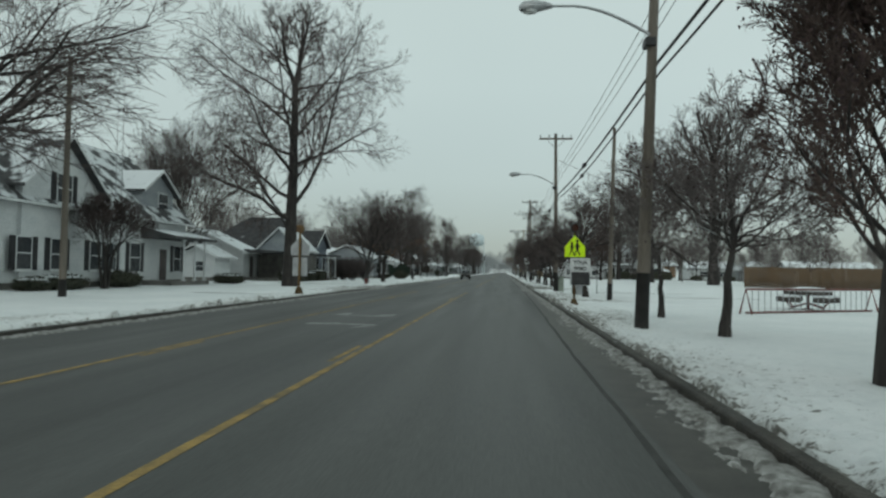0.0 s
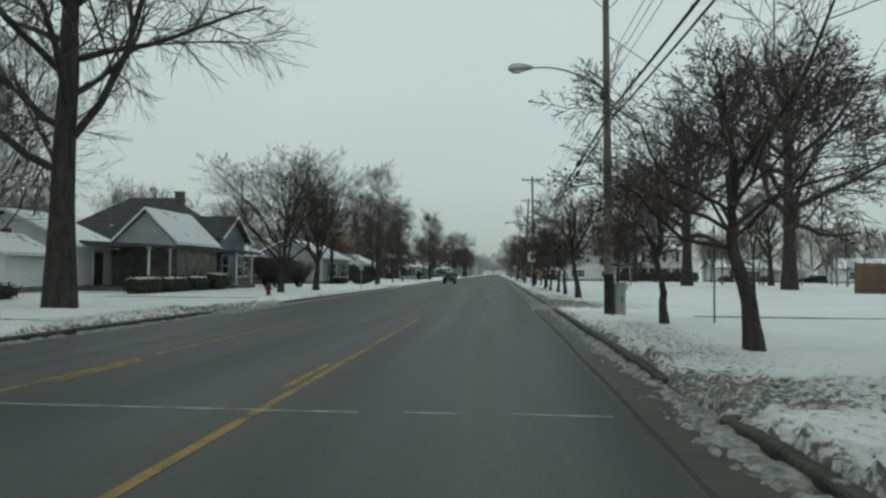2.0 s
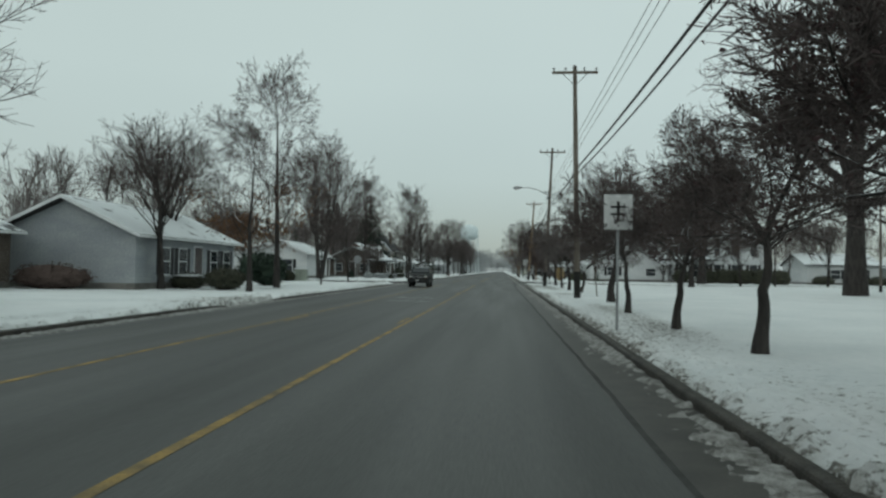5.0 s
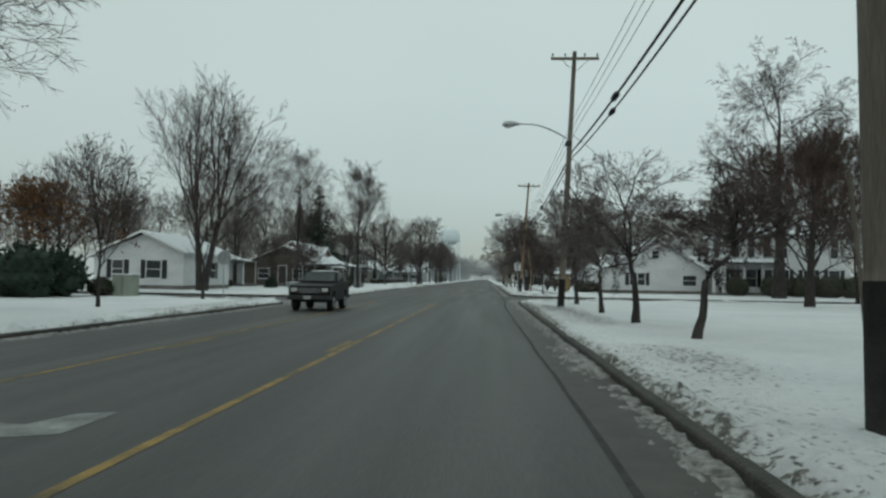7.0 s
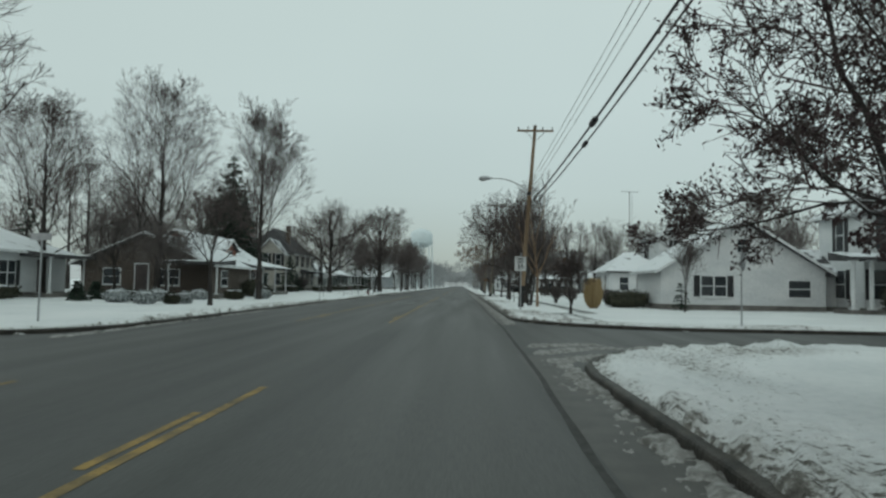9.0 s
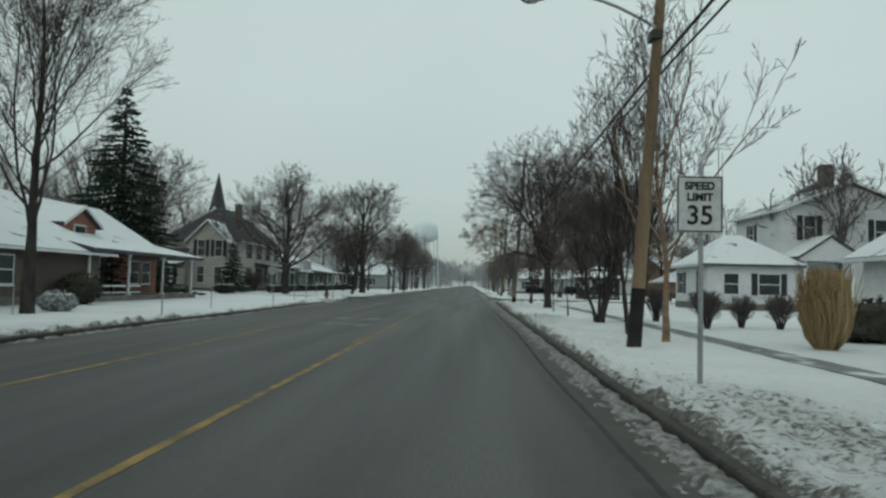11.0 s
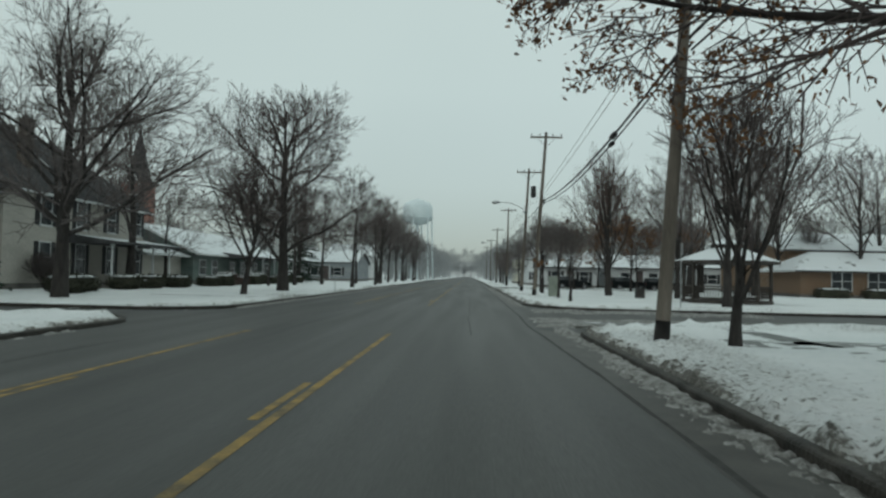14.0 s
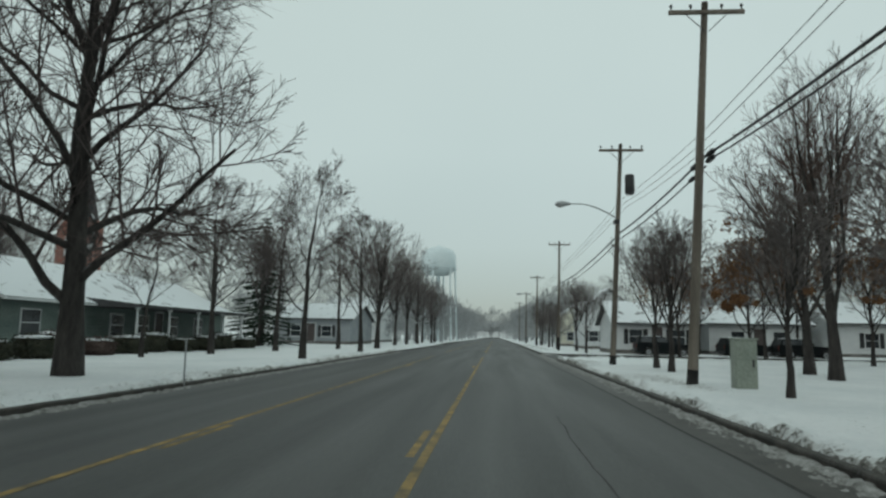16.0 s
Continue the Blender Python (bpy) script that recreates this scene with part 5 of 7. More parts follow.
def shell(parent, x0, x1, y0, y1, eave, ridge, axis, wall, roof, over=0.45, base=0.35, hip=0.0, name="wall"):
    """A body with gables and a pitched roof; axis 0: the ridge runs along x, 1: along y; hip draws the ridge's ends in."""
    if axis == 1:
        xm = (x0 + x1) / 2
        out = [(x0, base), (x1, base), (x1, eave), (xm, ridge - 0.12), (x0, eave)] if not hip else [(x0, base), (x1, base), (x1, eave), (x0, eave)]
        body = prism(out, 1, y0, y1)
    else:
        ym = (y0 + y1) / 2
        out = [(y0, base), (y1, base), (y1, eave), (ym, ridge - 0.12), (y0, eave)] if not hip else [(y0, base), (y1, base), (y1, eave), (y0, eave)]
        body = prism(out, 0, x0, x1)
    part(name, body, wall, parent)
    part("foundation", box(x0 - 0.03, x1 + 0.03, y0 - 0.03, y1 + 0.03, -0.3, base), CONCRETE, parent)
    bm = bmesh.new()
    a0, a1, b0, b1 = x0 - over, x1 + over, y0 - over, y1 + over
    slope = (ridge - eave) / (((x1 - x0) if axis == 1 else (y1 - y0)) / 2)
    ez, th = eave - slope * over, 0.16
    if axis == 1:
        xm = (x0 + x1) / 2
        rid = [(xm, b0 + hip, ridge), (xm, b1 - hip, ridge)]
    else:
        ym = (y0 + y1) / 2
        rid = [(a0 + hip, ym, ridge), (a1 - hip, ym, ridge)]
    c = [(a0, b0, ez), (a1, b0, ez), (a1, b1, ez), (a0, b1, ez)]
    lower = [bm.verts.new(p) for p in c + rid]
    upper = [bm.verts.new((p[0], p[1], p[2] + th)) for p in c + rid]
    if axis == 1:
        tops = [(0, 4, 5, 3), (1, 2, 5, 4)]
        ends = [(0, 1, 4), (2, 3, 5)]
    else:
        tops = [(0, 1, 5, 4), (2, 3, 4, 5)]
        ends = [(1, 2, 5), (3, 0, 4)]
    for f in tops:
        bm.faces.new([upper[k] for k in f])
        bm.faces.new([lower[k] for k in f][::-1])
    if hip:
        for f in ends:
            bm.faces.new([upper[k] for k in f])
            bm.faces.new([lower[k] for k in f][::-1])
        rim = [(0, 1), (1, 2), (2, 3), (3, 0)]
    elif axis == 1:
        rim = [(0, 4), (4, 1), (1, 2), (2, 5), (5, 3), (3, 0)]
    else:
        rim = [(0, 1), (1, 5), (5, 2), (2, 3), (3, 4), (4, 0)]
    for i, j in rim:
        bm.faces.new((lower[i], lower[j], upper[j], upper[i]))
    bmesh.ops.recalc_face_normals(bm, faces=bm.faces)
    r = part("roof", bm, roof, parent)
    if not hip:
        # pale boards along the gable edges
        for k, w0 in enumerate((b0, b1) if axis == 1 else (a0, a1)):
            s = -1 if k == 0 else 1
            for side in (0, 1):
                if axis == 1:
                    p, q = ((a0, ez), (xm, ridge)) if side == 0 else ((a1, ez), (xm, ridge))
                    bmb = prism([(p[0], p[1] - 0.02), (q[0], q[1] - 0.02), (q[0], q[1] + th), (p[0], p[1] + th)], 1, w0 + 0.002 * s, w0 + s * 0.035)
                else:
                    p, q = ((b0, ez), (ym, ridge)) if side == 0 else ((b1, ez), (ym, ridge))
                    bmb = prism([(p[0], p[1] - 0.02), (q[0], q[1] - 0.02), (q[0], q[1] + th), (p[0], p[1] + th)], 0, w0 + 0.002 * s, w0 + s * 0.035)
                part("gable_board", bmb, WHITE, r)
    if axis == 1 or hip:
        for xx, s in ((a0, -1), (a1, 1)):
            part("gutter", box(xx if s > 0 else xx - 0.07, xx + 0.07 if s > 0 else xx, b0, b1, ez + 0.01, ez + 0.13), WHITE, r)
    return r


def chimney(parent, x, y, z0, z1, w=0.6, mat=None):
    c = part("chimney", box(x - w / 2, x + w / 2, y - w / 2, y + w / 2, z0, z1, 0.02), mat or BRICK_BROWN, parent)
    part("chimney_cap", box(x - w / 2 - 0.06, x + w / 2 + 0.06, y - w / 2 - 0.06, y + w / 2 + 0.06, z1, z1 + 0.1, 0.02), CONCRETE, c)


def porch(parent, x0, x1, y0, y1, top, cols, roof, slope=0.35, col_mat=None, deck=0.3, out="x+", r=0.09):
    """A porch roof on columns over a deck; cols are places (x, y)."""
    part("porch_deck", box(x0, x1, y0, y1, -0.2, deck), CONCRETE, parent)
    if out == "x+":
        o = [(x0, top), (x1 + 0.35, top), (x1 + 0.35, top + 0.16), (x0, top + 0.16 + slope)]
        part("porch_roof", prism(o, 1, y0 - 0.3, y1 + 0.3), roof, parent)
    elif out == "x-":
        o = [(x0 - 0.35, top), (x1, top), (x1, top + 0.16 + slope), (x0 - 0.35, top + 0.16)]
        part("porch_roof", prism(o, 1, y0 - 0.3, y1 + 0.3), roof, parent)
    else:
        o = [(y0 - 0.35, top), (y1, top), (y1, top + 0.16 + slope), (y0 - 0.35, top + 0.16)]
        part("porch_roof", prism(o, 0, x0 - 0.3, x1 + 0.3), roof, parent)
    for x, y in cols:
        c = part("column", tube([(x, y, deck), (x, y, deck + 0.1), (x, y, top - 0.12), (x, y, top)], [r, r * 0.8, r * 0.72, r], 12), col_mat or WHITE, parent, smooth=True)
        part("column_base", box(x - r * 1.25, x + r * 1.25, y - r * 1.25, y + r * 1.25, deck, deck + 0.09), col_mat or WHITE, c)
        part("column_capital", box(x - r * 1.25, x + r * 1.25, y - r * 1.25, y + r * 1.25, top - 0.1, top), col_mat or WHITE, c)


def house(label):
    return thing("house", label, "house", 0, 0, 0.12)


# white farmhouse with dormers and a columned porch
h = house("white two-storey clapboard house with black shutters and a porch")
shell(h, -31.5, -22.4, 26, 46.6, 4.5, 8.9, 1, SIDING_WHITE, ROOF_PATCH)
shell(h, -28, -22.2, 29.8, 35.8, 5.2, 7.7, 0, SIDING_WHITE, ROOF_PATCH, name="front_gable")
shell(h, -27.0, -22.9, 41.6, 45.6, 6.2, 7.5, 0, SIDING_GREY, ROOF_SNOW, over=0.35, name="dormer", base=4.4)
window(h, "x+", 32.8, 1.1, 4.4, 5.8, -22.2)
window(h, "x+", 44.2, 1.2, 4.8, 6.1, -22.9, False)
window(h, "y-", -24.0, 0.6, 5.0, 6.0, 41.6, False)
for u in (30.0, 32.4, 35.6, 37.4):
    window(h, "x+", u, 0.95, 1.0, 2.5, -22.2 if u < 36 else -22.4)
window(h, "x+", 40.0, 1.1, 0.9, 2.6, -22.4)
window(h, "x+", 45.4, 0.9, 0.9, 2.6, -22.4)
door(h, "x+", 43.4, -22.4)
for u in (-26, -30):
    window(h, "y-", u, 1.0, 1.0, 2.5, 26)
    window(h, "y-", u, 1.0, 4.0, 5.4, 26)
porch(h, -22.4, -20.5, 41.0, 46.5, 3.0, [(-20.75, 43.1), (-20.75, 44.7), (-20.75, 46.2)], ROOF_SNOW, 0.55)
chimney(h, -30.5, 34, 7.5, 9.6, 0.7)
bush(-21.2, 36.6, 0.8, 1.4, 0.9, "low bare brown bushes against the house", 1, cap=False)
bush(-21.1, 31, 0.8, 1.8, 0.7, "low dark bushes against the house", 2)
bush(-20.9, 29, 0.6, 1.0, 0.6, "low dark bushes against the house", 3)

# aerial on a lattice mast behind the farmhouse
a = thing("aerial_mast", "thin lattice aerial mast beside a white house", "aerial", -21.9, 37.2, 0.1)
for dx, dy in ((-0.18, 0), (0.18, 0), (0, 0.3)):
    part("mast_leg", tube([(dx, dy, -0.1), (dx, dy, 13.4)], 0.02, 5), STEEL, a)
for k in range(21):
    z = 0.5 + k * 0.6
    part("mast_brace", tube([(-0.18, 0, z), (0.18, 0, z + 0.3)], 0.012, 4), STEEL, a)
part("boom", tube([(-1.2, 0.1, 13.3), (1.2, 0.1, 13.6)], 0.03, 5), STEEL, a)
for k in range(7):
    x = -1.1 + k * 0.35
    part("element", tube([(x, -0.6, 13.3 + (x + 1.2) * 0.125), (x, 0.8, 13.3 + (x + 1.2) * 0.125)], 0.015, 4), STEEL, a)

# white gabled garage behind the maple
h = house("small white shed with snow on its low roof")
shell(h, -28.2, -24.6, 56.8, 60.0, 2.2, 3.1, 1, SIDING_WHITE, ROOF_SNOW)
window(h, "y-", -26.0, 0.7, 0.9, 1.7, 56.8, False)

# dark-roofed house with a long flat porch
h = house("slate-blue house with a big dark roof and a long white porch")
shell(h, -33.0, -21.6, 72.2, 80.5, 3.7, 6.9, 0, SIDING_BLUE, ROOF_DARK, hip=4.4)
shell(h, -26, -20.9, 74.6, 79.6, 3.9, 5.5, 0, SIDING_BLUE, ROOF_DARK, name="front_gable")
shell(h, -24.1, -20.0, 65.8, 71.8, 3.15, 5.15, 1, SIDING_GREY, ROOF_SNOW, over=0.25, base=2.8, name="porch_gable")
porch(h, -24.25, -20.1, 62.6, 72.0, 2.65, [(-20.3, 62.9), (-20.3, 65.5), (-20.3, 68.6), (-20.3, 71.7)], ROOF_SNOW, 0.2)
porch(h, -22.6, -18.6, 72.3, 76.0, 2.6, [(-18.8, 75.7), (-18.8, 72.6)], ROOF_SNOW, 0.15)
shell(h, -33.2, -24.3, 62.3, 66.4, 2.75, 4.75, 1, SIDING_WHITE, ROOF_SNOW, name="side_wing")
for u in (75.6, 78.4):
    window(h, "x+", u, 1.1, 0.9, 2.5, -20.9, False)
for u in (-27.0, -24.6, -22.6):
    window(h, "y-", u, 0.9, 0.9, 2.4, 72.2, False)
window(h, "y-", -28.0, 0.9, 0.9, 2.2, 62.3, False)
window(h, "y-", -28.75, 0.7, 3.0, 3.7, 62.3, False)
door(h, "x+", 64.3, -24.3)
chimney(h, -25.2, 76.8, 6.2, 7.5, 0.6)
for i, (x, y, rx, ry, hh) in enumerate(((-27.3, 61.2, 1.9, 0.6, 0.95), (-19.2, 63.6, 0.6, 1.6, 0.9), (-19.1, 66.6, 0.6, 1.3, 0.95), (-19.0, 69.3, 0.7, 1.2, 1.15), (-19.2, 60.4, 0.6, 1.6, 0.9), (-20.6, 50.2, 0.9, 1.3, 0.7))):
    bush(x, y, rx, ry, hh, "clipped dark hedge with snow on top before a porch", 10 + i, 0.6)
twig_bush(-17.2, 77.2, 2.0, 2.4, "large rounded brown shrub with dense bare twigs", 5, BARK_TWIG)
twig_bush(-16.4, 80.2, 1.7, 2.0, "large rounded brown shrub with dense bare twigs", 6, BARK_TWIG)
twig_bush(-18.6, 78.8, 1.8, 2.3, "large rounded brown shrub with dense bare twigs", 7, BARK_TWIG)

# ranch houses
h = house("long dark brick ranch house under a snow-dusted roof")
shell(h, -32, -23.5, 84.5, 92.5, 2.85, 4.7, 1, BRICK_BROWN, ROOF_PATCH)
window(h, "x+", 86.3, 1.4, 0.9, 2.1, -23.5, False)
window(h, "x+", 90.3, 1.6, 0.9, 2.1, -23.5, False)
window(h, "y-", -26, 1.2, 0.9, 2.1, 84.5, False)
door(h, "x+", 88.4, -23.5)
tagged(part("steps", box(-23.3, -22.0, 87.6, 89.2, -0.1, 0.32, 0.03), CONCRETE, h))
h = house("grey-green ranch house with a broad gable and shuttered windows")
shell(h, -25.5, -18.0, 94.0, 106.5, 2.85, 4.6, 1, SIDING_GREY, ROOF_SNOW)
for u in (97.0, 99.0, 103.2, 105.2):
    window(h, "x+", u, 0.9, 0.8, 2.2, -18.0)
door(h, "x+", 101, -18.0)
bush(-17.0, 97.8, 0.7, 1.2, 0.8, "low snowy bush below the windows", 21)
bush(-14.6, 97.0, 0.95, 0.95, 1.15, "round clipped dark bush on the lawn", 22, cap=False)
bush(-16.0, 107.6, 1.2, 1.2, 2.0, "tall rounded evergreen bush", 23, mat=NEEDLE, cap=False)
bush(-21.5, 92.8, 1.8, 0.9, 1.2, "low brown bushes along a gable wall", 24, mat=BARK_RED, cap=False)
h = house("white ranch house with dark shutters and a snow-covered hipped roof")
shell(h, -33.0, -24.2, 109.5, 117.0, 2.75, 4.7, 1, SIDING_WHITE, ROOF_SNOW, hip=3.0, over=0.7)
for u in (111.0, 112.8, 115.6):
    window(h, "x+", u, 1.0, 0.8, 2.2, -24.2)
window(h, "y-", -26.2, 1.1, 0.8, 2.2, 109.5)
window(h, "y-", -29.0, 1.6, 0.8, 2.2, 109.5)
bush(-23.4, 112.0, 0.6, 2.2, 0.8, "low grey hedge with patches of snow", 25, 0.5)
bush(-27.5, 108.8, 2.4, 0.6, 0.8, "low grey hedge with patches of snow", 26, 0.5)
tree(-25.3, 127.0, "rusty oak still holding its brown leaves", 130, H=6.5, spread=4.2, fork=1.0, r0=0.10, habit="round", n1=13, n2=8, n3=6, n4=2, leaves=7500, leaf_mat=LEAF_RUST, leaf_size=0.10)
bush(-21.3, 119.7, 1.4, 1.4, 2.4, "large dark evergreen bush by the drive", 27, mat=NEEDLE, cap=False)
bush(-20.4, 120.9, 1.1, 1.1, 2.1, "large dark evergreen bush by the drive", 28, mat=NEEDLE, cap=False)
b = thing("utility_cabinet", "pale grey-green utility cabinet standing in the snow", "utility box", -18.2, 123.0, 0.1)
part("housing", box(-0.55, 0.55, -0.35, 0.35, -0.1, 1.15, 0.03), BOX_GREEN, b)
part("lid", box(-0.6, 0.6, -0.4, 0.4, 1.15, 1.22, 0.02), SNOW, b)
part("door_seam", box(-0.01, 0.01, -0.36, -0.345, 0.05, 1.1), DARK_METAL, b)
bush(-19.3, 122.6, 0.6, 0.6, 0.9, "small dark bush beside a cabinet", 29, cap=False)

h = house("white ranch house with one black-shuttered window in its gable")
shell(h, -28.5, -22.2, 138.5, 147.5, 2.9, 4.3, 1, SIDING_WHITE, ROOF_SNOW)
window(h, "x+", 143.9, 1.1, 0.9, 2.2, -22.2)
window(h, "y-", -24.5, 1.1, 0.9, 2.2, 138.5)
window(h, "y-", -27.3, 0.8, 0.9, 2.2, 138.5)
h = house("white bungalow with a snowy roof and a small open porch")
shell(h, -36, -26.0, 150.0, 161.5, 2.8, 4.4, 1, SIDING_WHITE, ROOF_SNOW)
window(h, "x+", 152.2, 1.1, 0.8, 2.2, -26.0)
window(h, "x+", 155.6, 1.4, 0.8, 2.2, -26.0)
porch(h, -26, -24.2, 157.0, 161, 2.5, [(-24.4, 157.2), (-24.4, 160.8)], ROOF_SNOW, 0.25)
door(h, "x+", 158.8, -26.0)
bush(-24.9, 153.0, 0.6, 1.8, 0.8, "low snowy foundation bush", 30, 0.4)
h = house("brown brick house with a wide gable and pale roof edge")
shell(h, -27.5, -18.0, 166.0, 176.0, 2.5, 4.6, 1, BRICK_BROWN, ROOF_SNOW, over=0.6)
window(h, "y-", -25.2, 1.2, 0.9, 2.0, 166.0, False)
window(h, "y-", -21.0, 1.5, 0.9, 2.0, 166.0, False)
window(h, "x+", 169.0, 1.3, 0.9, 2.0, -18.0, False)
door(h, "y-", -23.0, 166.0)
porch(h, -20.2, -16.4, 163.4, 166.0, 2.4, [(-20.0, 163.6), (-16.6, 163.6)], ROOF_SNOW, 0.2, out="y-")
for i, (x, y, s, cone) in enumerate(((-20.3, 153.0, 0.5, 1), (-20.9, 156.0, 0.5, 1), (-17.7, 152.2, 0.62, 0), (-18.3, 154.6, 0.5, 0), (-15.5, 150.6, 0.5, 0), (-16.9, 155.2, 0.55, 0), (-14.5, 151.5, 0.32, 0), (-14.3, 152.6, 0.36, 0), (-16.4, 160.0, 0.5, 0), (-15.0, 162.6, 0.6, 0), (-14.3, 166.8, 0.55, 0))):
    if cone:
        fir(x, y, "small clipped cone-shaped evergreen dusted with snow", 40 + i, 1.15, 0.45, 14, 14)
    else:
        bush(x, y, s, s * 0.95, 0.42 + s * 0.4, "small rounded snow-capped garden bush", 40 + i, mat=SNOWY_LEAF if i % 3 else None, turn=i * 40)
tree(-18.6, 160.6, "low twiggy tree dusted with snow before a brick house", 135, twigs=BARK_FROST_HAZE, H=5.2, spread=2.4, fork=0.8, r0=0.12, habit="vase", angle=34, n1=12, n2=8, n3=7, n4=3, stems=3)
tree(-22.6, 161.4, "low twiggy tree dusted with snow before a brick house", 136, twigs=BARK_FROST_HAZE, H=5.8, spread=2.5, fork=1.0, r0=0.12, habit="round", n1=13, n2=8, n3=7, n4=3)
h = house("red-brown house with a curved dormer and a long snowy porch roof")
shell(h, -29, -20.5, 175.8, 187.5, 3.0, 5.6, 1, BRICK_RED, ROOF_SNOW)
shell(h, -25, -21.3, 178.2, 181.4, 4.1, 5.0, 0, BRICK_RED, ROOF_SNOW, over=0.3, base=3.0, name="dormer")
window(h, "x+", 179.8, 1.0, 3.2, 4.0, -21.3, False)
porch(h, -20.5, -17.6, 174.5, 187.0, 2.45, [(-17.8, 174.8), (-17.8, 178.6), (-17.8, 182.6), (-17.8, 186.7)], ROOF_SNOW, 0.75)
for u in (177, 184.5, 186):
    window(h, "x+", u, 1.0, 0.9, 2.2, -20.5, False)
door(h, "x+", 181, -20.5)
for k, y in enumerate((175.3, 176.9, 178.5)):
    part("railing", box(-17.85, -17.75, y, y + 1.4, 0.75, 0.83), WHITE, h)
    part("railing", box(-17.85, -17.75, y, y + 1.4, 0.42, 0.48), WHITE, h)
bush(-16.9, 172.5, 0.8, 0.9, 1.3, "dark bush at the end of a porch", 60, cap=False)
bush(-21.0, 189.0, 0.9, 0.8, 0.9, "low round bush standing on a snowy lawn", 61, cap=False)

# two-storey house with a dark hipped roof
twig_bush(-23.1, 216.2, 1.2, 1.8, "large round twiggy bush against a pale house", 39, BARK_FROST_HAZE)
h = house("pale two-storey house with tall narrow windows and a dark hipped roof")
shell(h, -32, -24.2, 214.0, 229.0, 5.6, 9.2, 1, SIDING_TAN, ROOF_DARK, hip=5.0)
shell(h, -28.6, -24.6, 211.6, 216, 5.2, 7.2, 1, SIDING_TAN, ROOF_PATCH, over=0.3, name="front_gable")
shell(h, -34.5, -28.7, 209.5, 213.9, 2.7, 4.2, 0, SIDING_TAN, ROOF_DARK, name="side_wing")
for u in (-27.2, -25.4):
    window(h, "y-", u, 0.7, 3.6, 5.2, 211.6)
    window(h, "y-", u, 0.7, 0.9, 2.5, 211.6, False)
for u in (-32.8, -31.2, -29.6):
    window(h, "y-", u, 0.8, 0.8, 2.2, 209.5)
for u in (217.5, 221.0, 224.5, 228.0):
    window(h, "x+", u, 0.95, 3.6, 5.2, -24.2)
    window(h, "x+", u, 0.95, 0.9, 2.6, -24.2)
porch(h, -24.2, -21.6, 220, 228.4, 2.7, [(-21.8, 220.3), (-21.8, 223), (-21.8, 225.6), (-21.8, 228.1)], ROOF_SNOW, 0.4)
porch(h, -33.6, -28.3, 207.6, 209.5, 2.5, [(-33.3, 207.8), (-31, 207.8), (-28.6, 207.8)], ROOF_SNOW, 0.3, out="y-")
chimney(h, -25.6, 217.6, 6.4, 9.5, 0.6, BRICK_BROWN)
for i, (x, y) in enumerate(((-21.5, 203.2), (-19.5, 212), (-20.2, 214.2), (-20.4, 219.3), (-20.4, 222.4), (-20.0, 225.5))):
    bush(x, y, 0.8, 1.0, 0.85, "dark clipped bush with snow before a house", 62 + i, 0.3)

# long low house with a carport, and bushes in a row before it
h = house("long low green-sided house with a deep snowy roof and a carport")
shell(h, -33, -23.5, 236.5, 262.0, 2.8, 5.0, 1, SIDING_GREEN, ROOF_SNOW, over=0.7)
shell(h, -33, -24.5, 229.5, 236.4, 2.5, 3.8, 1, SIDING_TAN, ROOF_SNOW, over=0.7, name="side_wing")
porch(h, -23.5, -20.6, 243, 259, 2.45, [(-20.8, y) for y in (243.3, 247, 251, 255, 258.7)], ROOF_SNOW, 0.35)
for u in (238.5, 241.3, 246, 249, 253, 257):
    window(h, "x+", u, 1.3, 0.9, 2.1, -23.5, False)
door(h, "x+", 251, -23.5)
for i, y in enumerate((231.5, 234.0, 236.2, 238.6, 241.2, 244.5, 247.5, 250.5, 254.0, 258.0)):
    bush(-20.2 + 0.3 * math.sin(i * 2.1), y, 0.75, 0.95, 0.8 + 0.15 * (i % 3), "snow-topped bush in a row before a low house", 70 + i, 0.35 if i % 2 else 0.6, mat=BARK_RED if i in (2, 3) else None)

# church with a brick tower and a pointed spire
h = thing("church", "red brick church tower with pale arches and a slate spire", "church", -57, 294, 0.1)
part("tower", box(-2.0, 2.0, -2.0, 2.0, -0.3, 15.8), BRICK_RED, h)
bm = bmesh.new()
bmesh.ops.create_cone(bm, cap_ends=True, segments=8, radius1=2.2, radius2=0.05, depth=9.4, matrix=Matrix.Translation((0, 0, 20.5)))
part("spire", bm, ROOF_DARK, h)
for s in (-1, 1):
    part("gable_trim", prism([(-2.05 if s < 0 else 2.05, 14.0), (0, 17.0), (0, 17.4), (-2.25 if s < 0 else 2.25, 14.1)], 1, -2.15, -2.0), WHITE, h)
bm = prism([(-0.75, 10.6), (0.75, 10.6), (0.75, 13.0), (0.4, 13.8), (0, 14.2), (-0.4, 13.8), (-0.75, 13.0)], 1, -2.06, -2.0)
part("belfry_opening", bm, WHITE, h)
shell(h, -5, 5, 2.4, 22, 4.2, 8.0, 1, BRICK_RED, ROOF_SNOW, name="nave")

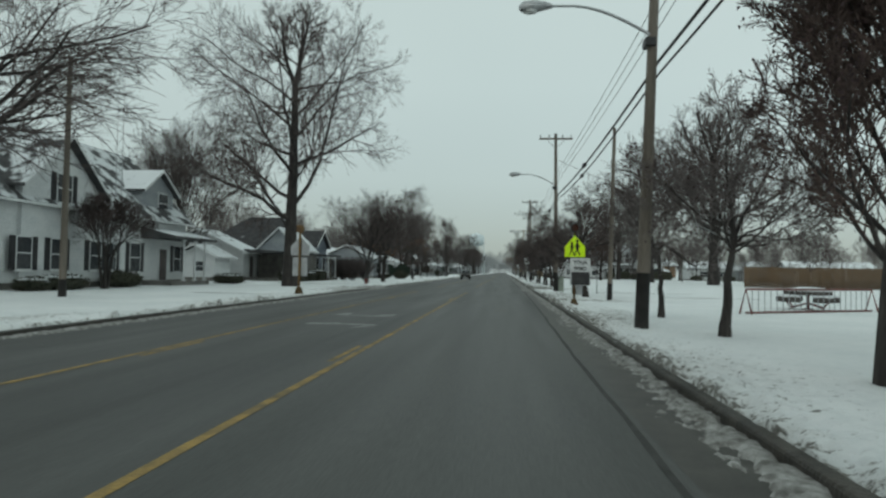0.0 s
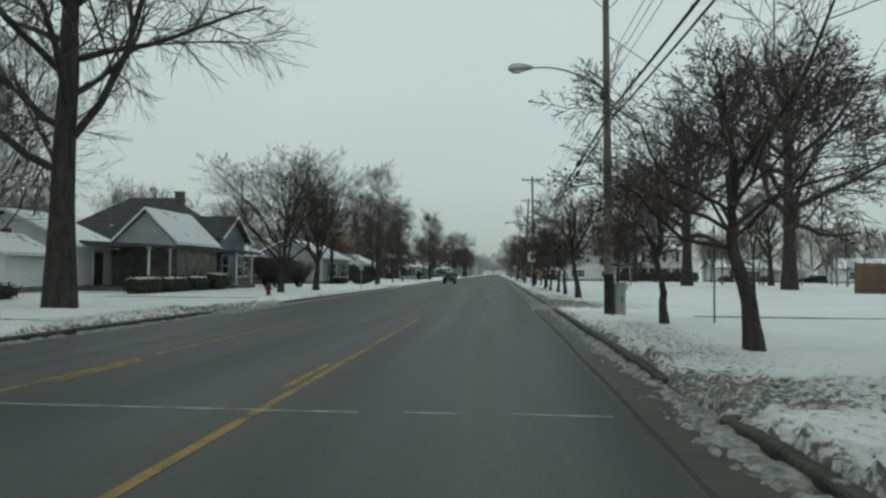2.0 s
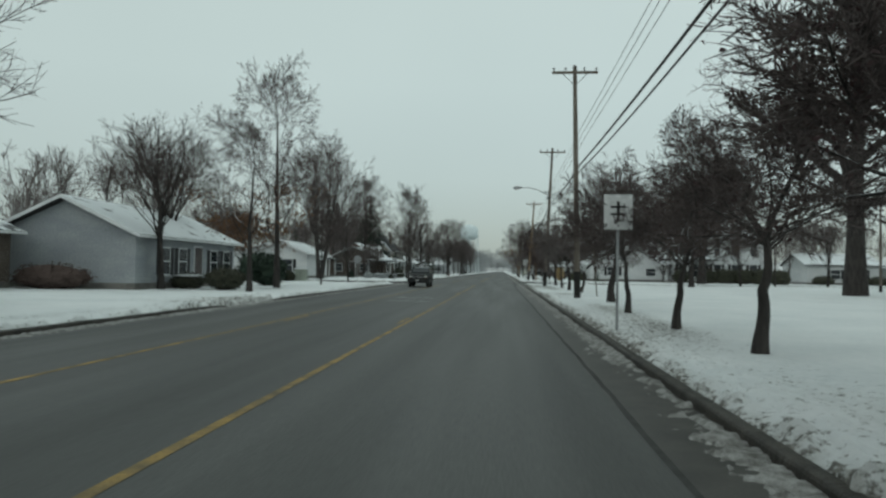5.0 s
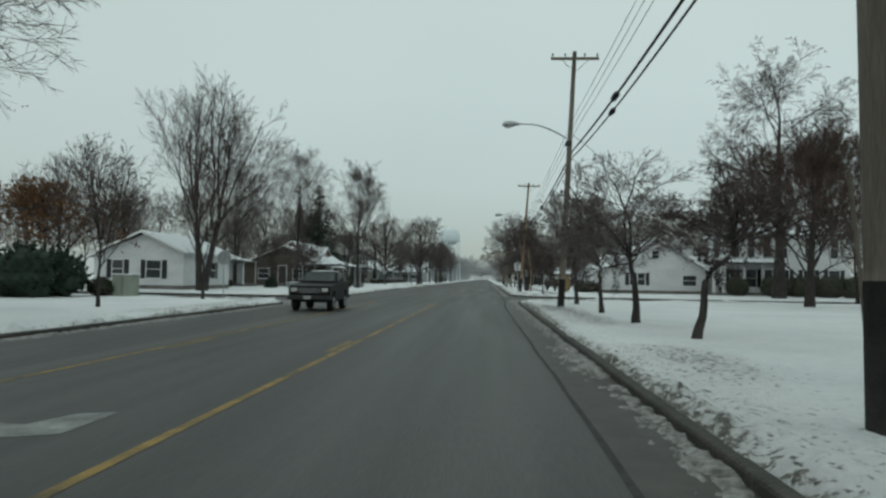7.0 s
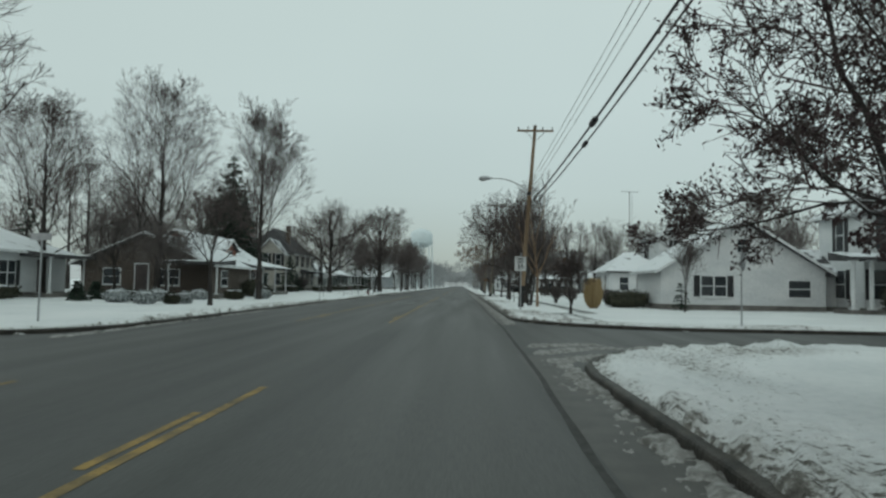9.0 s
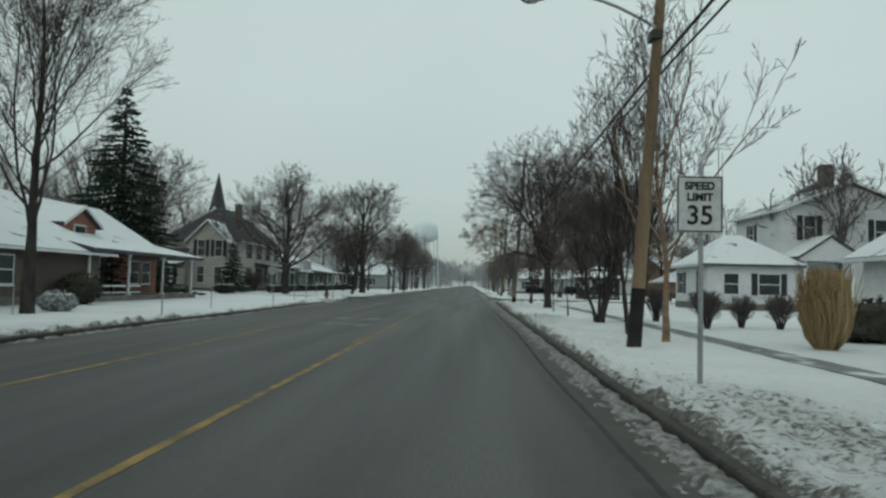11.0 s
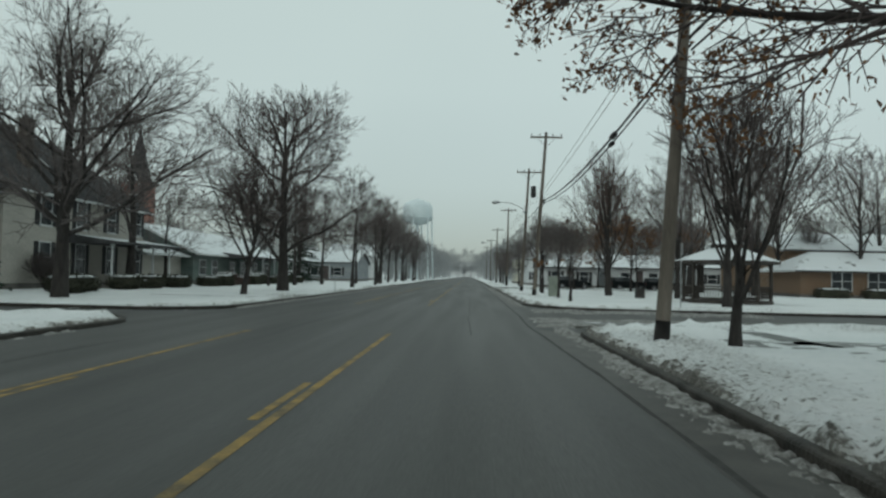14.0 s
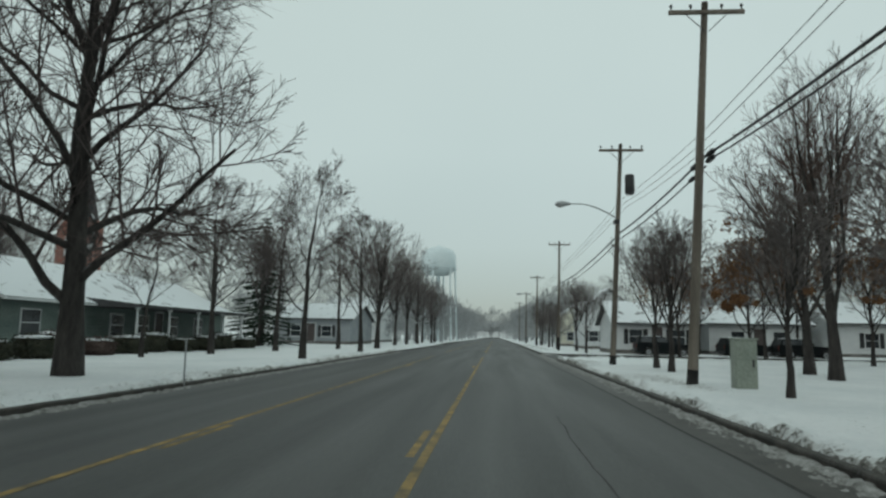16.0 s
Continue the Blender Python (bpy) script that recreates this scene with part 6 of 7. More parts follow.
# water tower
w = thing("water_tower", "pale blue water tower on thin legs", "water tower", -14.5, 362, 0.1)
bm = bmesh.new()
prof = [(0.3, 14.6), (2.4, 14.9), (3.6, 15.8), (4.0, 16.6), (4.0, 19.4), (3.4, 20.4), (1.6, 21.2), (0.3, 21.5), (0.02, 21.9)]
rings = [[bm.verts.new((r * math.cos(k * math.pi / 12), r * math.sin(k * math.pi / 12), z)) for k in range(24)] for r, z in prof]
for a_, b_ in zip(rings, rings[1:]):
    for k in range(24):
        bm.faces.new((a_[k], a_[(k + 1) % 24], b_[(k + 1) % 24], b_[k]))
part("tank", bm, TOWER_HAZE_BLUE, w, smooth=True)
for k in range(6):
    a_ = k * math.pi / 3 + 0.3
    part("leg", tube([(4.6 * math.cos(a_), 4.6 * math.sin(a_), -0.3), (3.9 * math.cos(a_), 3.9 * math.sin(a_), 16.8)], 0.2, 6), TOWER_HAZE_BLUE, w)
part("riser", tube([(0, 0, -0.3), (0, 0, 14.8)], 0.5, 10), TOWER_HAZE_BLUE, w)
part("walkway", tube([(4.3 * math.cos(k * math.pi / 12), 4.3 * math.sin(k * math.pi / 12), 16.5) for k in range(25)], 0.08, 4), TOWER_HAZE_BLUE, w)

# park side: corner house, its gable to the side street, with an upper storey, a porch and a long low wing
h = house("white gabled corner house with black shutters and a low wing")
shell(h, 12.6, 22.6, 159.3, 165.0, 2.5, 5.6, 1, SIDING_WHITE, ROOF_SNOW, over=0.4)
shell(h, 22.6, 27.5, 160.5, 165.0, 2.5, 3.9, 0, SIDING_WHITE, ROOF_PATCH, name="side_wing")

window(h, "y-", 15.8, 1.5, 0.9, 2.1, 159.3)
window(h, "y-", 17.6, 0.7, 3.6, 4.4, 159.3, False)
window(h, "y-", 21.0, 1.3, 0.9, 1.9, 159.3, False)

# two-storey white house behind the corner house, with a low hipped wing and a gabled porch
h = house("white two-storey house with a low hipped wing and a gabled porch")
shell(h, 21.3, 30.5, 190.2, 198.0, 6.9, 8.8, 1, SIDING_WHITE, ROOF_PATCH, name="upper_storey")
shell(h, 25.0, 33.5, 198.1, 206.0, 7.3, 10.4, 1, SIDING_WHITE, ROOF_DARK, hip=3.8, name="rear_block")
shell(h, 15.5, 21.2, 187.6, 194.3, 3.1, 5.0, 0, SIDING_WHITE, ROOF_SNOW, hip=2.7, over=0.4, base=0.5, name="low_wing")
x0, x1, y0, y1 = 21.6, 24.9, 187.7, 190.2
part("porch_deck", box(x0, x1, y0, y1, -0.2, 0.55), CONCRETE, h)
part("porch_gable", prism([(x0 - 0.3, 3.35), (x1 + 0.3, 3.35), (x1 + 0.3, 3.55), ((x0 + x1) / 2, 4.85), (x0 - 0.3, 3.55)], 1, y0 - 0.2, y1), SIDING_WHITE, h)
for s_ in (-1, 1):
    xa, xb = (x0 + x1) / 2, (x1 + 0.45 if s_ > 0 else x0 - 0.45)
    part("porch_roof", prism([(xa, 4.86), (xb, 3.46), (xb, 3.62), (xa, 5.04)], 1, y0 - 0.35, y1), ROOF_SNOW, h)
    cx = x0 + 0.15 if s_ < 0 else x1 - 0.15
    c = part("column", box(cx - 0.10, cx + 0.10, y0 + 0.05, y0 + 0.25, 0.55, 3.35, 0.01), WHITE, h)
    part("column_base", box(cx - 0.14, cx + 0.14, y0 + 0.01, y0 + 0.29, 0.55, 0.70, 0.01), WHITE, c)
for k in range(12):
    part("baluster", tube([(x0 + 0.4 + k * 0.22, y0 + 0.15, 0.62), (x0 + 0.4 + k * 0.22, y0 + 0.15, 1.42)], 0.028, 5), WHITE, h)
for z in (0.62, 1.42):
    part("railing", box(x0 + 0.25, x1 - 0.25, y0 + 0.11, y0 + 0.19, z, z + 0.07), WHITE, h)
door(h, "y-", 23.2, y1, 0.55, h=2.2)
window(h, "y-", 23.2, 0.75, 4.9, 6.5, y1)
window(h, "y-", 28.0, 0.9, 4.7, 6.3, y1)
window(h, "y-", 28.0, 0.9, 1.0, 2.6, y1)
window(h, "y-", 17.0, 0.9, 1.1, 2.4, 187.6, False)
window(h, "y-", 19.4, 1.3, 1.1, 2.4, 187.6)
window(h, "x-", 192.9, 0.9, 1.1, 2.5, 15.5)
window(h, "x-", 189.3, 0.5, 1.1, 2.6, 15.5, False)
window(h, "x-", 195.0, 0.8, 4.7, 6.2, 21.3)
chimney(h, 26.2, 194.0, 8.0, 10.6, 0.8)
bush(11.1, 161.6, 1.3, 0.8, 1.1, "low broad dark hedge beside a white house", 90, 0.5, cap=False)
bush(24.5, 158.7, 0.7, 0.7, 1.3, "bare vase-shaped bush against a wall", 91, cap=False, mat=BARK_RED)
fir(13.4, 157.9, "thin young evergreen dusted with snow", 47, 1.7, 0.45, 10, 8)
tree(12.6, 154.8, "young bare tree on the corner lawn", 131, H=4.3, spread=1.1, fork=1.1, r0=0.05, habit="vase", n1=8, n2=6, n3=5, n4=3)
g = thing("grass_clump", "tall tied clump of dry golden ornamental grass", "ornamental grass", 8.4, 159.0, 0.1)
rsg = np.random.RandomState(5)
n = 900
az, rad = rsg.uniform(0, 6.283, n), np.sqrt(rsg.rand(n)) * 0.5
hh = rsg.uniform(1.0, 1.95, n)
lean_x, lean_y = rsg.normal(0, 0.16, (2, n))
s = np.linspace(0, 1, 4)
bul = 0.35 + 0.75 * np.sin(np.clip(s * 2.6, 0, math.pi))
P = np.stack([np.cos(az)[:, None] * rad[:, None] * bul, np.sin(az)[:, None] * rad[:, None] * bul, hh[:, None] * s - 0.05], 2)
P[:, :, 0] += lean_x[:, None] * s ** 3
P[:, :, 1] += lean_y[:, None] * s ** 3
part("blade_tuft", join_np("blade_tuft", [tube_np(P, 0.011 * np.ones((n, 4)), 3)]), DRYGRASS, g)["kind"] = "stuff"
a = thing("aerial_mast", "thin aerial mast beside a white house", "aerial", 20.4, 199.4, 0.1)
part("mast", tube([(0, 0, -0.1), (0, 0, 13.0)], 0.05, 6), STEEL, a)
part("mast", tube([(0.3, 0, -0.1), (0.3, 0, 12.6)], 0.03, 6), STEEL, a)
part("boom", tube([(-1.0, 0, 13.0), (1.0, 0, 12.9)], 0.03, 5), STEEL, a)
for k in range(5):
    part("element", tube([(-0.9 + k * 0.45, -0.5, 12.96), (-0.9 + k * 0.45, 0.5, 12.96)], 0.015, 4), STEEL, a)

# columned house behind the oaks
h = house("tall white two-storey house with columns and black shutters")
shell(h, 22.2, 34, 157.5, 162.5, 6.2, 7.9, 0, SIDING_WHITE, ROOF_PATCH, hip=2.4)
porch(h, 20.4, 27.0, 155.6, 157.5, 3.1, [(20.6, 155.8), (21.6, 155.8), (23.4, 155.8), (25.2, 155.8), (26.8, 155.8)], ROOF_SNOW, 0.35, out="y-", r=0.16)
for u in (23.2, 24.7, 26.2, 27.8, 30.2, 32.6):
    window(h, "y-", u, 0.7, 3.8, 5.8, 157.5, False)
    window(h, "y-", u, 1.0, 0.9, 2.6, 157.5)
for u in (160,):
    window(h, "x-", u, 0.8, 3.8, 5.8, 22.2)
    window(h, "x-", u, 1.0, 0.9, 2.6, 22.2)
h.location.x = 1.7
for i in range(5):
    bush(26.6 + i * 2.1, 152.0 - 0.3 * i, 1.3, 0.9, 1.9, "tall dark brown hedge before a white house", 95 + i, 0.5, cap=False)
bush(23.6, 153.4, 1.0, 0.9, 1.8, "dark brown bush beside white columns", 89, cap=False)

# white houses and garages across the park
h = house("low white house with dark bushes across the park")
shell(h, 41.5, 51, 158, 166, 2.8, 4.3, 0, SIDING_WHITE, ROOF_SNOW)
window(h, "y-", 45.2, 1.2, 0.9, 2.1, 158)
window(h, "y-", 48.5, 1.2, 0.9, 2.1, 158)
h = house("white garage with a gable and a wide door")
shell(h, 53, 58.5, 156, 164, 2.6, 4.4, 1, SIDING_WHITE, ROOF_SNOW)
part("garage_door", box(54.0, 57.2, 155.94, 156, 0.2, 2.3), SIDING_GREY, h)
h = house("long white low building with a snowy roof")
shell(h, 62, 80, 154, 162, 2.8, 4.6, 0, SIDING_WHITE, ROOF_SNOW)
window(h, "y-", 64.5, 1.2, 0.9, 2.1, 154, False)
part("garage_door", box(67, 70.5, 153.94, 154, 0.2, 2.3), SIDING_GREEN, h)
for i, (x, y) in enumerate(((43, 156.6), (46.8, 156.4), (50, 156.7))):
    bush(x, y, 1.3, 0.8, 1.2, "dark bush before a white house", 110 + i, cap=False)

twig_bush(7.7, 170.6, 0.6, 1.2, "bare clipped shrub beside the path", 31, BARK_FROST_HAZE)
twig_bush(8.2, 166.2, 0.55, 1.15, "bare clipped shrub beside the path", 32, BARK_FROST_HAZE)
twig_bush(9.8, 167.4, 0.5, 1.0, "bare clipped shrub beside the path", 34, BARK_FROST_HAZE)
twig_bush(10.9, 166.9, 0.6, 1.1, "bare clipped shrub beside the path", 35, BARK_FROST_HAZE)
twig_bush(12.4, 179.6, 0.9, 1.1, "bare rounded shrub before a low white wing", 36, BARK_FROST_HAZE)

# orange brick hall behind the gazebo park, and houses across the far street
h = house("large orange brick hall with broad snow-covered roofs")
shell(h, 29.3, 60, 245.0, 262, 4.4, 6.4, 0, BRICK_ORANGE, ROOF_SNOW, over=0.8)
shell(h, 27.6, 56, 239.0, 244.8, 2.6, 3.9, 0, BRICK_ORANGE, ROOF_SNOW, over=0.9, hip=3.0, name="front_wing")
for u in (31, 34, 37, 40, 44):
    window(h, "y-", u, 1.6, 0.8, 2.2, 239.0, False)
for i in range(5):
    bush(29.5 + i * 4, 237.6, 1.4, 0.7, 0.9, "low snow-topped hedge before a brick hall", 120 + i, 0.5)
for i, (x0, x1, y0, y1, e, r, wm, lab) in enumerate(((9, 16, 268, 277, 2.7, 4.6, SIDING_WHITE, "white bungalow with a snowy roof across the street"), (17.5, 26, 270, 279, 2.8, 4.4, SIDING_WHITE, "long white bungalow across the street"),
                                                    (9, 15, 290, 300, 4.8, 7.2, SIDING_WHITE, "white gabled house in the distance"), (8.5, 15, 312, 322, 4.6, 6.8, SIDING_CREAM, "pale gabled house in the distance"),
                                                    (-27, -18, 285, 299, 2.9, 4.8, SIDING_GREY, "low grey house in the distance"), (-28, -19, 312, 324, 4.6, 7.0, SIDING_WHITE, "pale house in the distance"), (27.6, 37.5, 269, 278, 3.0, 4.9, SIDING_WHITE, "white house with a snowy roof behind park trees"))):
    h = house(lab)
    shell(h, x0, x1, y0, y1, e, r, 1 if i in (2, 3) else 0, wm, ROOF_SNOW)
    for u in ((x0 + x1) / 2 - 1.8, (x0 + x1) / 2 + 1.8):
        window(h, "y-", u, 1.1, 0.9, 2.1, y0, i % 2 == 0)
    if e > 4:
        window(h, "y-", (x0 + x1) / 2, 1.0, 3.6, 4.8, y0)
    else:
        door(h, "y-", (x0 + x1) / 2, y0)

# plank fence at the back of the park
f = thing("plank_fence", "tall brown plank fence across the back of the park", "fence", 26, 76.0, 0.1, -6)
plank = mesh_np("plank", [(sx * 0.068, sy * 0.011, z) for z in (0, 2.35) for sx, sy in ((-1, -1), (1, -1), (1, 1), (-1, 1))], [(0, 1, 2, 3), (7, 6, 5, 4), (0, 4, 5, 1), (1, 5, 6, 2), (2, 6, 7, 3), (3, 7, 4, 0)])
plank.materials.append(FENCE_WOOD)
for k in range(280):
    p_ = new("plank", plank)
    p_.parent = f
    p_.location = (k * 0.15, 0.015 * math.sin(k * 12.9), -0.05 + 0.03 * math.sin(k * 7.7))
for z in (0.5, 1.9):
    part("rail", box(0, 42, 0.02, 0.07, z, z + 0.09), FENCE_WOOD, f)
for k in range(18):
    part("post", box(k * 2.4, k * 2.4 + 0.1, 0.07, 0.17, -0.3, 2.4), FENCE_WOOD, f)


# --- poles, lamps and wires
def utility_pole(x, y, H, lamp=0.0, arm=True, r=0.15, lean=(0.0, 0.0), mat=None, tar=1.3, label="weathered wooden utility pole with a crossarm beside the kerb", transformer=False):
    ob = thing("utility_pole", label, "utility pole", x, y, 0.11)
    n = 8
    pts = [(lean[0] * k / n * H, lean[1] * k / n * H, H * k / n) for k in range(n + 1)]
    low = [(lean[0] * z, lean[1] * z, z) for z in (-0.3, 0.2, tar)]
    part("shaft", tube([low[-1]] + [p for p in pts if p[2] > tar + 0.1], [r] + [r * (1 - 0.38 * p[2] / H) for p in pts if p[2] > tar + 0.1], 12), mat or POLE_WOOD, ob, smooth=True)
    part("butt", tube(low, [r * 1.12, r * 1.07, r * 1.01], 12), TAR, ob, "blackened creosoted foot", smooth=True)
    tx, ty = lean[0] * H, lean[1] * H
    if arm:
        a = part("crossarm", box(tx - 1.1, tx + 1.1, ty - 0.17, ty - 0.07, H - 0.42, H - 0.30, 0.01), mat or POLE_WOOD, ob)
        for dx in (-1.02, -0.45, 0.45, 1.02):
            part("insulator", tube([(tx + dx, ty - 0.12, H - 0.30), (tx + dx, ty - 0.12, H - 0.22), (tx + dx, ty - 0.12, H - 0.19), (tx + dx, ty - 0.12, H - 0.12)], [0.02, 0.02, 0.05, 0.035], 8), DARK_METAL, a)
        for s in (-1, 1):
            part("brace", tube([(tx + s * 0.62, ty - 0.12, H - 0.4), (tx + s * 0.06, ty - 0.12, H - 0.95)], 0.014, 5), DARK_METAL, a)
    if transformer:
        c = part("transformer", tube([(tx + 0.42, ty, H - 2.6), (tx + 0.42, ty, H - 2.5), (tx + 0.42, ty, H - 1.7), (tx + 0.42, ty, H - 1.6)], [0.2, 0.24, 0.24, 0.2], 14), DARK_METAL, ob, smooth=True)
    if lamp:
        zl = lamp
        bx, by = lean[0] * zl, lean[1] * zl
        pts = [(bx - 2.45 * s, by - 0.05, zl + 0.75 * math.sin(min(1, s * 1.25) * math.pi / 2)) for s in np.linspace(0, 1, 9)]
        arm_ = part("lamp_arm", tube(pts, [0.035] * 5 + [0.03] * 4, 7), STEEL, ob, smooth=True)
        hx, hy, hz = pts[-1]
        head = tube([(hx + 0.12, hy, hz), (hx - 0.05, hy, hz + 0.01), (hx - 0.3, hy, hz), (hx - 0.55, hy, hz - 0.02), (hx - 0.66, hy, hz - 0.03)], [0.05, 0.10, 0.15, 0.14, 0.05], 12)
        part("lamp_head", head, STEEL, arm_, "grey cobra-head street lamp", smooth=True)
        part("lens", ball(hx - 0.4, hy, hz - 0.1, 0.2, 0.12, 0.09, 0.0, 2), LENS, arm_)
        part("clamp", box(bx - 0.2, bx + 0.05, by - 0.2, by + 0.2, zl - 0.25, zl - 0.05, 0.02), DARK_METAL, arm_)
    return ob


# x, y, height, sideways lean, height of the lamp arm's root (0: no lamp), height of the cables
POLES = [(3.44, -21.0, 10.8, 0.02, 0, 6.4), (3.36, 16.1, 10.6, 0.030, 6.8, 6.1), (3.65, 46.0, 10.6, -0.012, 7.1, 6.4), (3.87, 94.7, 11.3, -0.02, 0, 6.3), (3.88, 120.2, 11.85, 0.045, 7.7, 7.1), (3.9, 158.2, 11.1, 0.067, 7.05, 6.3),
         (3.55, 194.3, 10.8, 0.062, 7.35, 6.2), (4.09, 227.3, 11.3, 0.058, 0, 6.45), (4.3, 241.6, 11.05, 0.047, 7.2, 6.4), (4.9, 277.0, 11.0, 0.01, 0, 6.6), (4.8, 312.0, 10.6, 0.01, 7, 6.6), (4.9, 350.0, 10.5, 0.0, 0, 6.6), (4.9, 390.0, 10.5, 0.0, 7, 6.6)]
for x, y, H, ln, lamp, cz in POLES:
    utility_pole(x, y, H, lamp, True, lean=(ln, 0), tar=0.45 if 190 < y < 250 else 1.3, mat=POLE_BROWN if y in (158.2,) else None, transformer=y == 241.6)
utility_pole(5.24, 33.3, 8.3, arm=False, r=0.12, lean=(0.02, 0), tar=0.8, label="short grey wooden pole without an arm in the park")
utility_pole(-16.4, 24.4, 9.2, arm=False, r=0.14, tar=0.7, label="plain wooden pole on a front lawn")
utility_pole(30.0, 118.0, 7.5, arm=False, r=0.11, tar=0.6, label="thin pale wooden pole across the park")


def wire(name, p, q, sag, r, label, mat=None, lumps=()):
    p, q = Vector(p), Vector(q)
    n = 14
    pts = [p.lerp(q, k / n) - Vector((0, 0, sag * 4 * (k / n) * (1 - k / n))) for k in range(n + 1)]
    ob = tagged(new(name), label, "cable")
    part("strand", tube(pts, r, 5, cap=False), mat or CABLE, ob)
    for s, size in lumps:
        c = p.lerp(q, s) - Vector((0, 0, sag * 4 * s * (1 - s)))
        d = (q - p).normalized() * size
        part("splice_case", tube([c - d, c - d * 0.8, c + d * 0.8, c + d], [0.03, size * 0.26, size * 0.26, 0.03], 8), CABLE, ob)


# where splice cases hang on the two cables of each span: how far along, and half length
SPLICES = {1: ([(0.50, 0.36)], [(0.53, 0.30)]), 2: ([(0.19, 0.42)], [(0.20, 0.36), (0.26, 0.28)]), 3: ([(0.55, 0.36)], [(0.57, 0.30)]), 4: ([(0.48, 0.40)], [(0.52, 0.30)]),
           6: ([(0.25, 0.36), (0.985, 0.3)], [(0.26, 0.3), (0.985, 0.3)]), 7: ([(0.08, 0.3)], [(0.10, 0.26)])}
for k, ((x0, y0, h0, l0, _, c0), (x1, y1, h1, l1, _, c1)) in enumerate(zip(POLES, POLES[1:])):
    for i, (dz, r, sag) in enumerate(((0.15, 0.036, 0.30), (-0.02 if k == 6 else -0.15, 0.026, 0.36))):
        lumps = SPLICES.get(k, ((), ()))[i]
        wire("telephone_cable", (x0 + l0 * c0 + 0.17, y0, c0 + dz + 0.1), (x1 + l1 * c1 + 0.17, y1, c1 + dz + 0.1), sag * (y1 - y0) / 35 + (0.3 if k == 6 else 0.0), r, "thick black cable slung between utility poles", lumps=lumps)
    s0, s1 = c0 + (0.75 if y0 == 227.3 else 1.6), c1 + (0.75 if y1 == 227.3 else 1.6)
    for dx, dz in ((0.22, 0.38), (0.30, 0.14), (0.42, -0.05))[:2 if k == 6 else 3]:
        wire("power_line", (x0 + l0 * s0 + dx, y0, s0 + dz), (x1 + l1 * s1 + dx, y1, s1 + dz), 0.12, 0.010, "thin power line between utility poles")
wire("service_wire", (3.55, 46.0, 9.0), (23, 66, 6.5), 0.6, 0.012, "thin service wire to a building")
wire("service_wire", (4.2, 120.2, 8.2), (24, 157, 6), 0.6, 0.012, "thin service wire to a house")


# --- signs and small street furniture
def sign_post(ob, x, y, z0, z1, r=0.03, mat=None):
    part("post", tube([(x, y, z0), (x, y, z1)], r, 8), mat or STEEL, ob)


s = thing("school_speed_sign", "bright yellow-green school crossing sign over a speed display board", "road sign", 2.85, 26.2, 0.11)
s.scale = (0.87, 0.87, 0.94)
sign_post(s, 0, 0, -0.1, 3.3, 0.055, RUSTY_POST)
b = part("break_base", prism([(-0.17, -0.05), (0.17, -0.05), (0.165, 0.1), (0.08, 0.32), (-0.08, 0.32), (-0.165, 0.1)], 1, -0.16, 0.16), RUSTY_POST, s, "rusty pedestal base")
pl = part("school_plate", prism([(-0.46, 1.98), (0.46, 1.98), (0.46, 2.42), (0, 2.9), (-0.46, 2.42)], 1, -0.09, -0.07), SIGN_LIME, s, "fluorescent yellow-green pentagon plate")
for o in ([(-0.46, 1.98), (0.46, 1.98), (0.46, 2.0), (-0.46, 2.0)], [(-0.46, 2.0), (-0.44, 2.0), (-0.44, 2.41), (-0.46, 2.42)], [(0.44, 2.0), (0.46, 2.0), (0.46, 2.42), (0.44, 2.41)],
          [(-0.46, 2.42), (-0.44, 2.41), (0, 2.87), (0, 2.9)], [(0.46, 2.42), (0, 2.9), (0, 2.87), (0.44, 2.41)]):
    part("border", prism(o, 1, -0.094, -0.0905), SIGN_BLACK, pl)


def walker(cx, base, k, flip):
    """A plain crossing pictogram built from bars."""
    m = -1 if flip else 1
    for pts, wd in (([(0, 0.42), (-0.15 * m, 0.0)], 0.075), ([(0, 0.42), (0.16 * m, 0.02)], 0.075), ([(0, 0.72), (0.0, 0.38)], 0.16), ([(0.02 * m, 0.66), (0.16 * m, 0.46)], 0.045), ([(-0.02 * m, 0.66), (-0.14 * m, 0.48)], 0.045)):
        (ax, az), (bx, bz) = pts
        d = Vector((bx - ax, bz - az)).normalized()
        nx, nz = -d.y * wd / 2, d.x * wd / 2
        part("pictogram", prism([(cx + k * (ax + nx), base + k * (az + nz)), (cx + k * (bx + nx), base + k * (bz + nz)), (cx + k * (bx - nx), base + k * (bz - nz)), (cx + k * (ax - nx), base + k * (az - nz))], 1, -0.098, -0.0905), SIGN_BLACK, pl)
    part("pictogram", tube([(cx, -0.098, base + k * 0.82), (cx, -0.0905, base + k * 0.82)], k * 0.085, 12), SIGN_BLACK, pl)


walker(-0.13, 2.07, 0.60, False)
walker(0.10, 2.05, 0.72, False)
bd = part("speed_board", box(-0.20, 0.66, -0.2, -0.08, 0.86, 1.95, 0.015), SIGN_WHITE, s, "white board with black words")
lettering("YOUR", 0.22, bd, SIGN_BLACK, 0.23, -0.204, 1.77)
lettering("SPEED", 0.205, bd, SIGN_BLACK, 0.23, -0.204, 1.53)
part("display", box(-0.15, 0.63, -0.225, -0.2, 0.88, 1.40, 0.03), DARK_METAL, bd, "blank black display panel")
part("beacon_housing", box(-0.19, 0.19, -0.14, 0.14, 3.0, 3.36, 0.05), DARK_METAL, s)
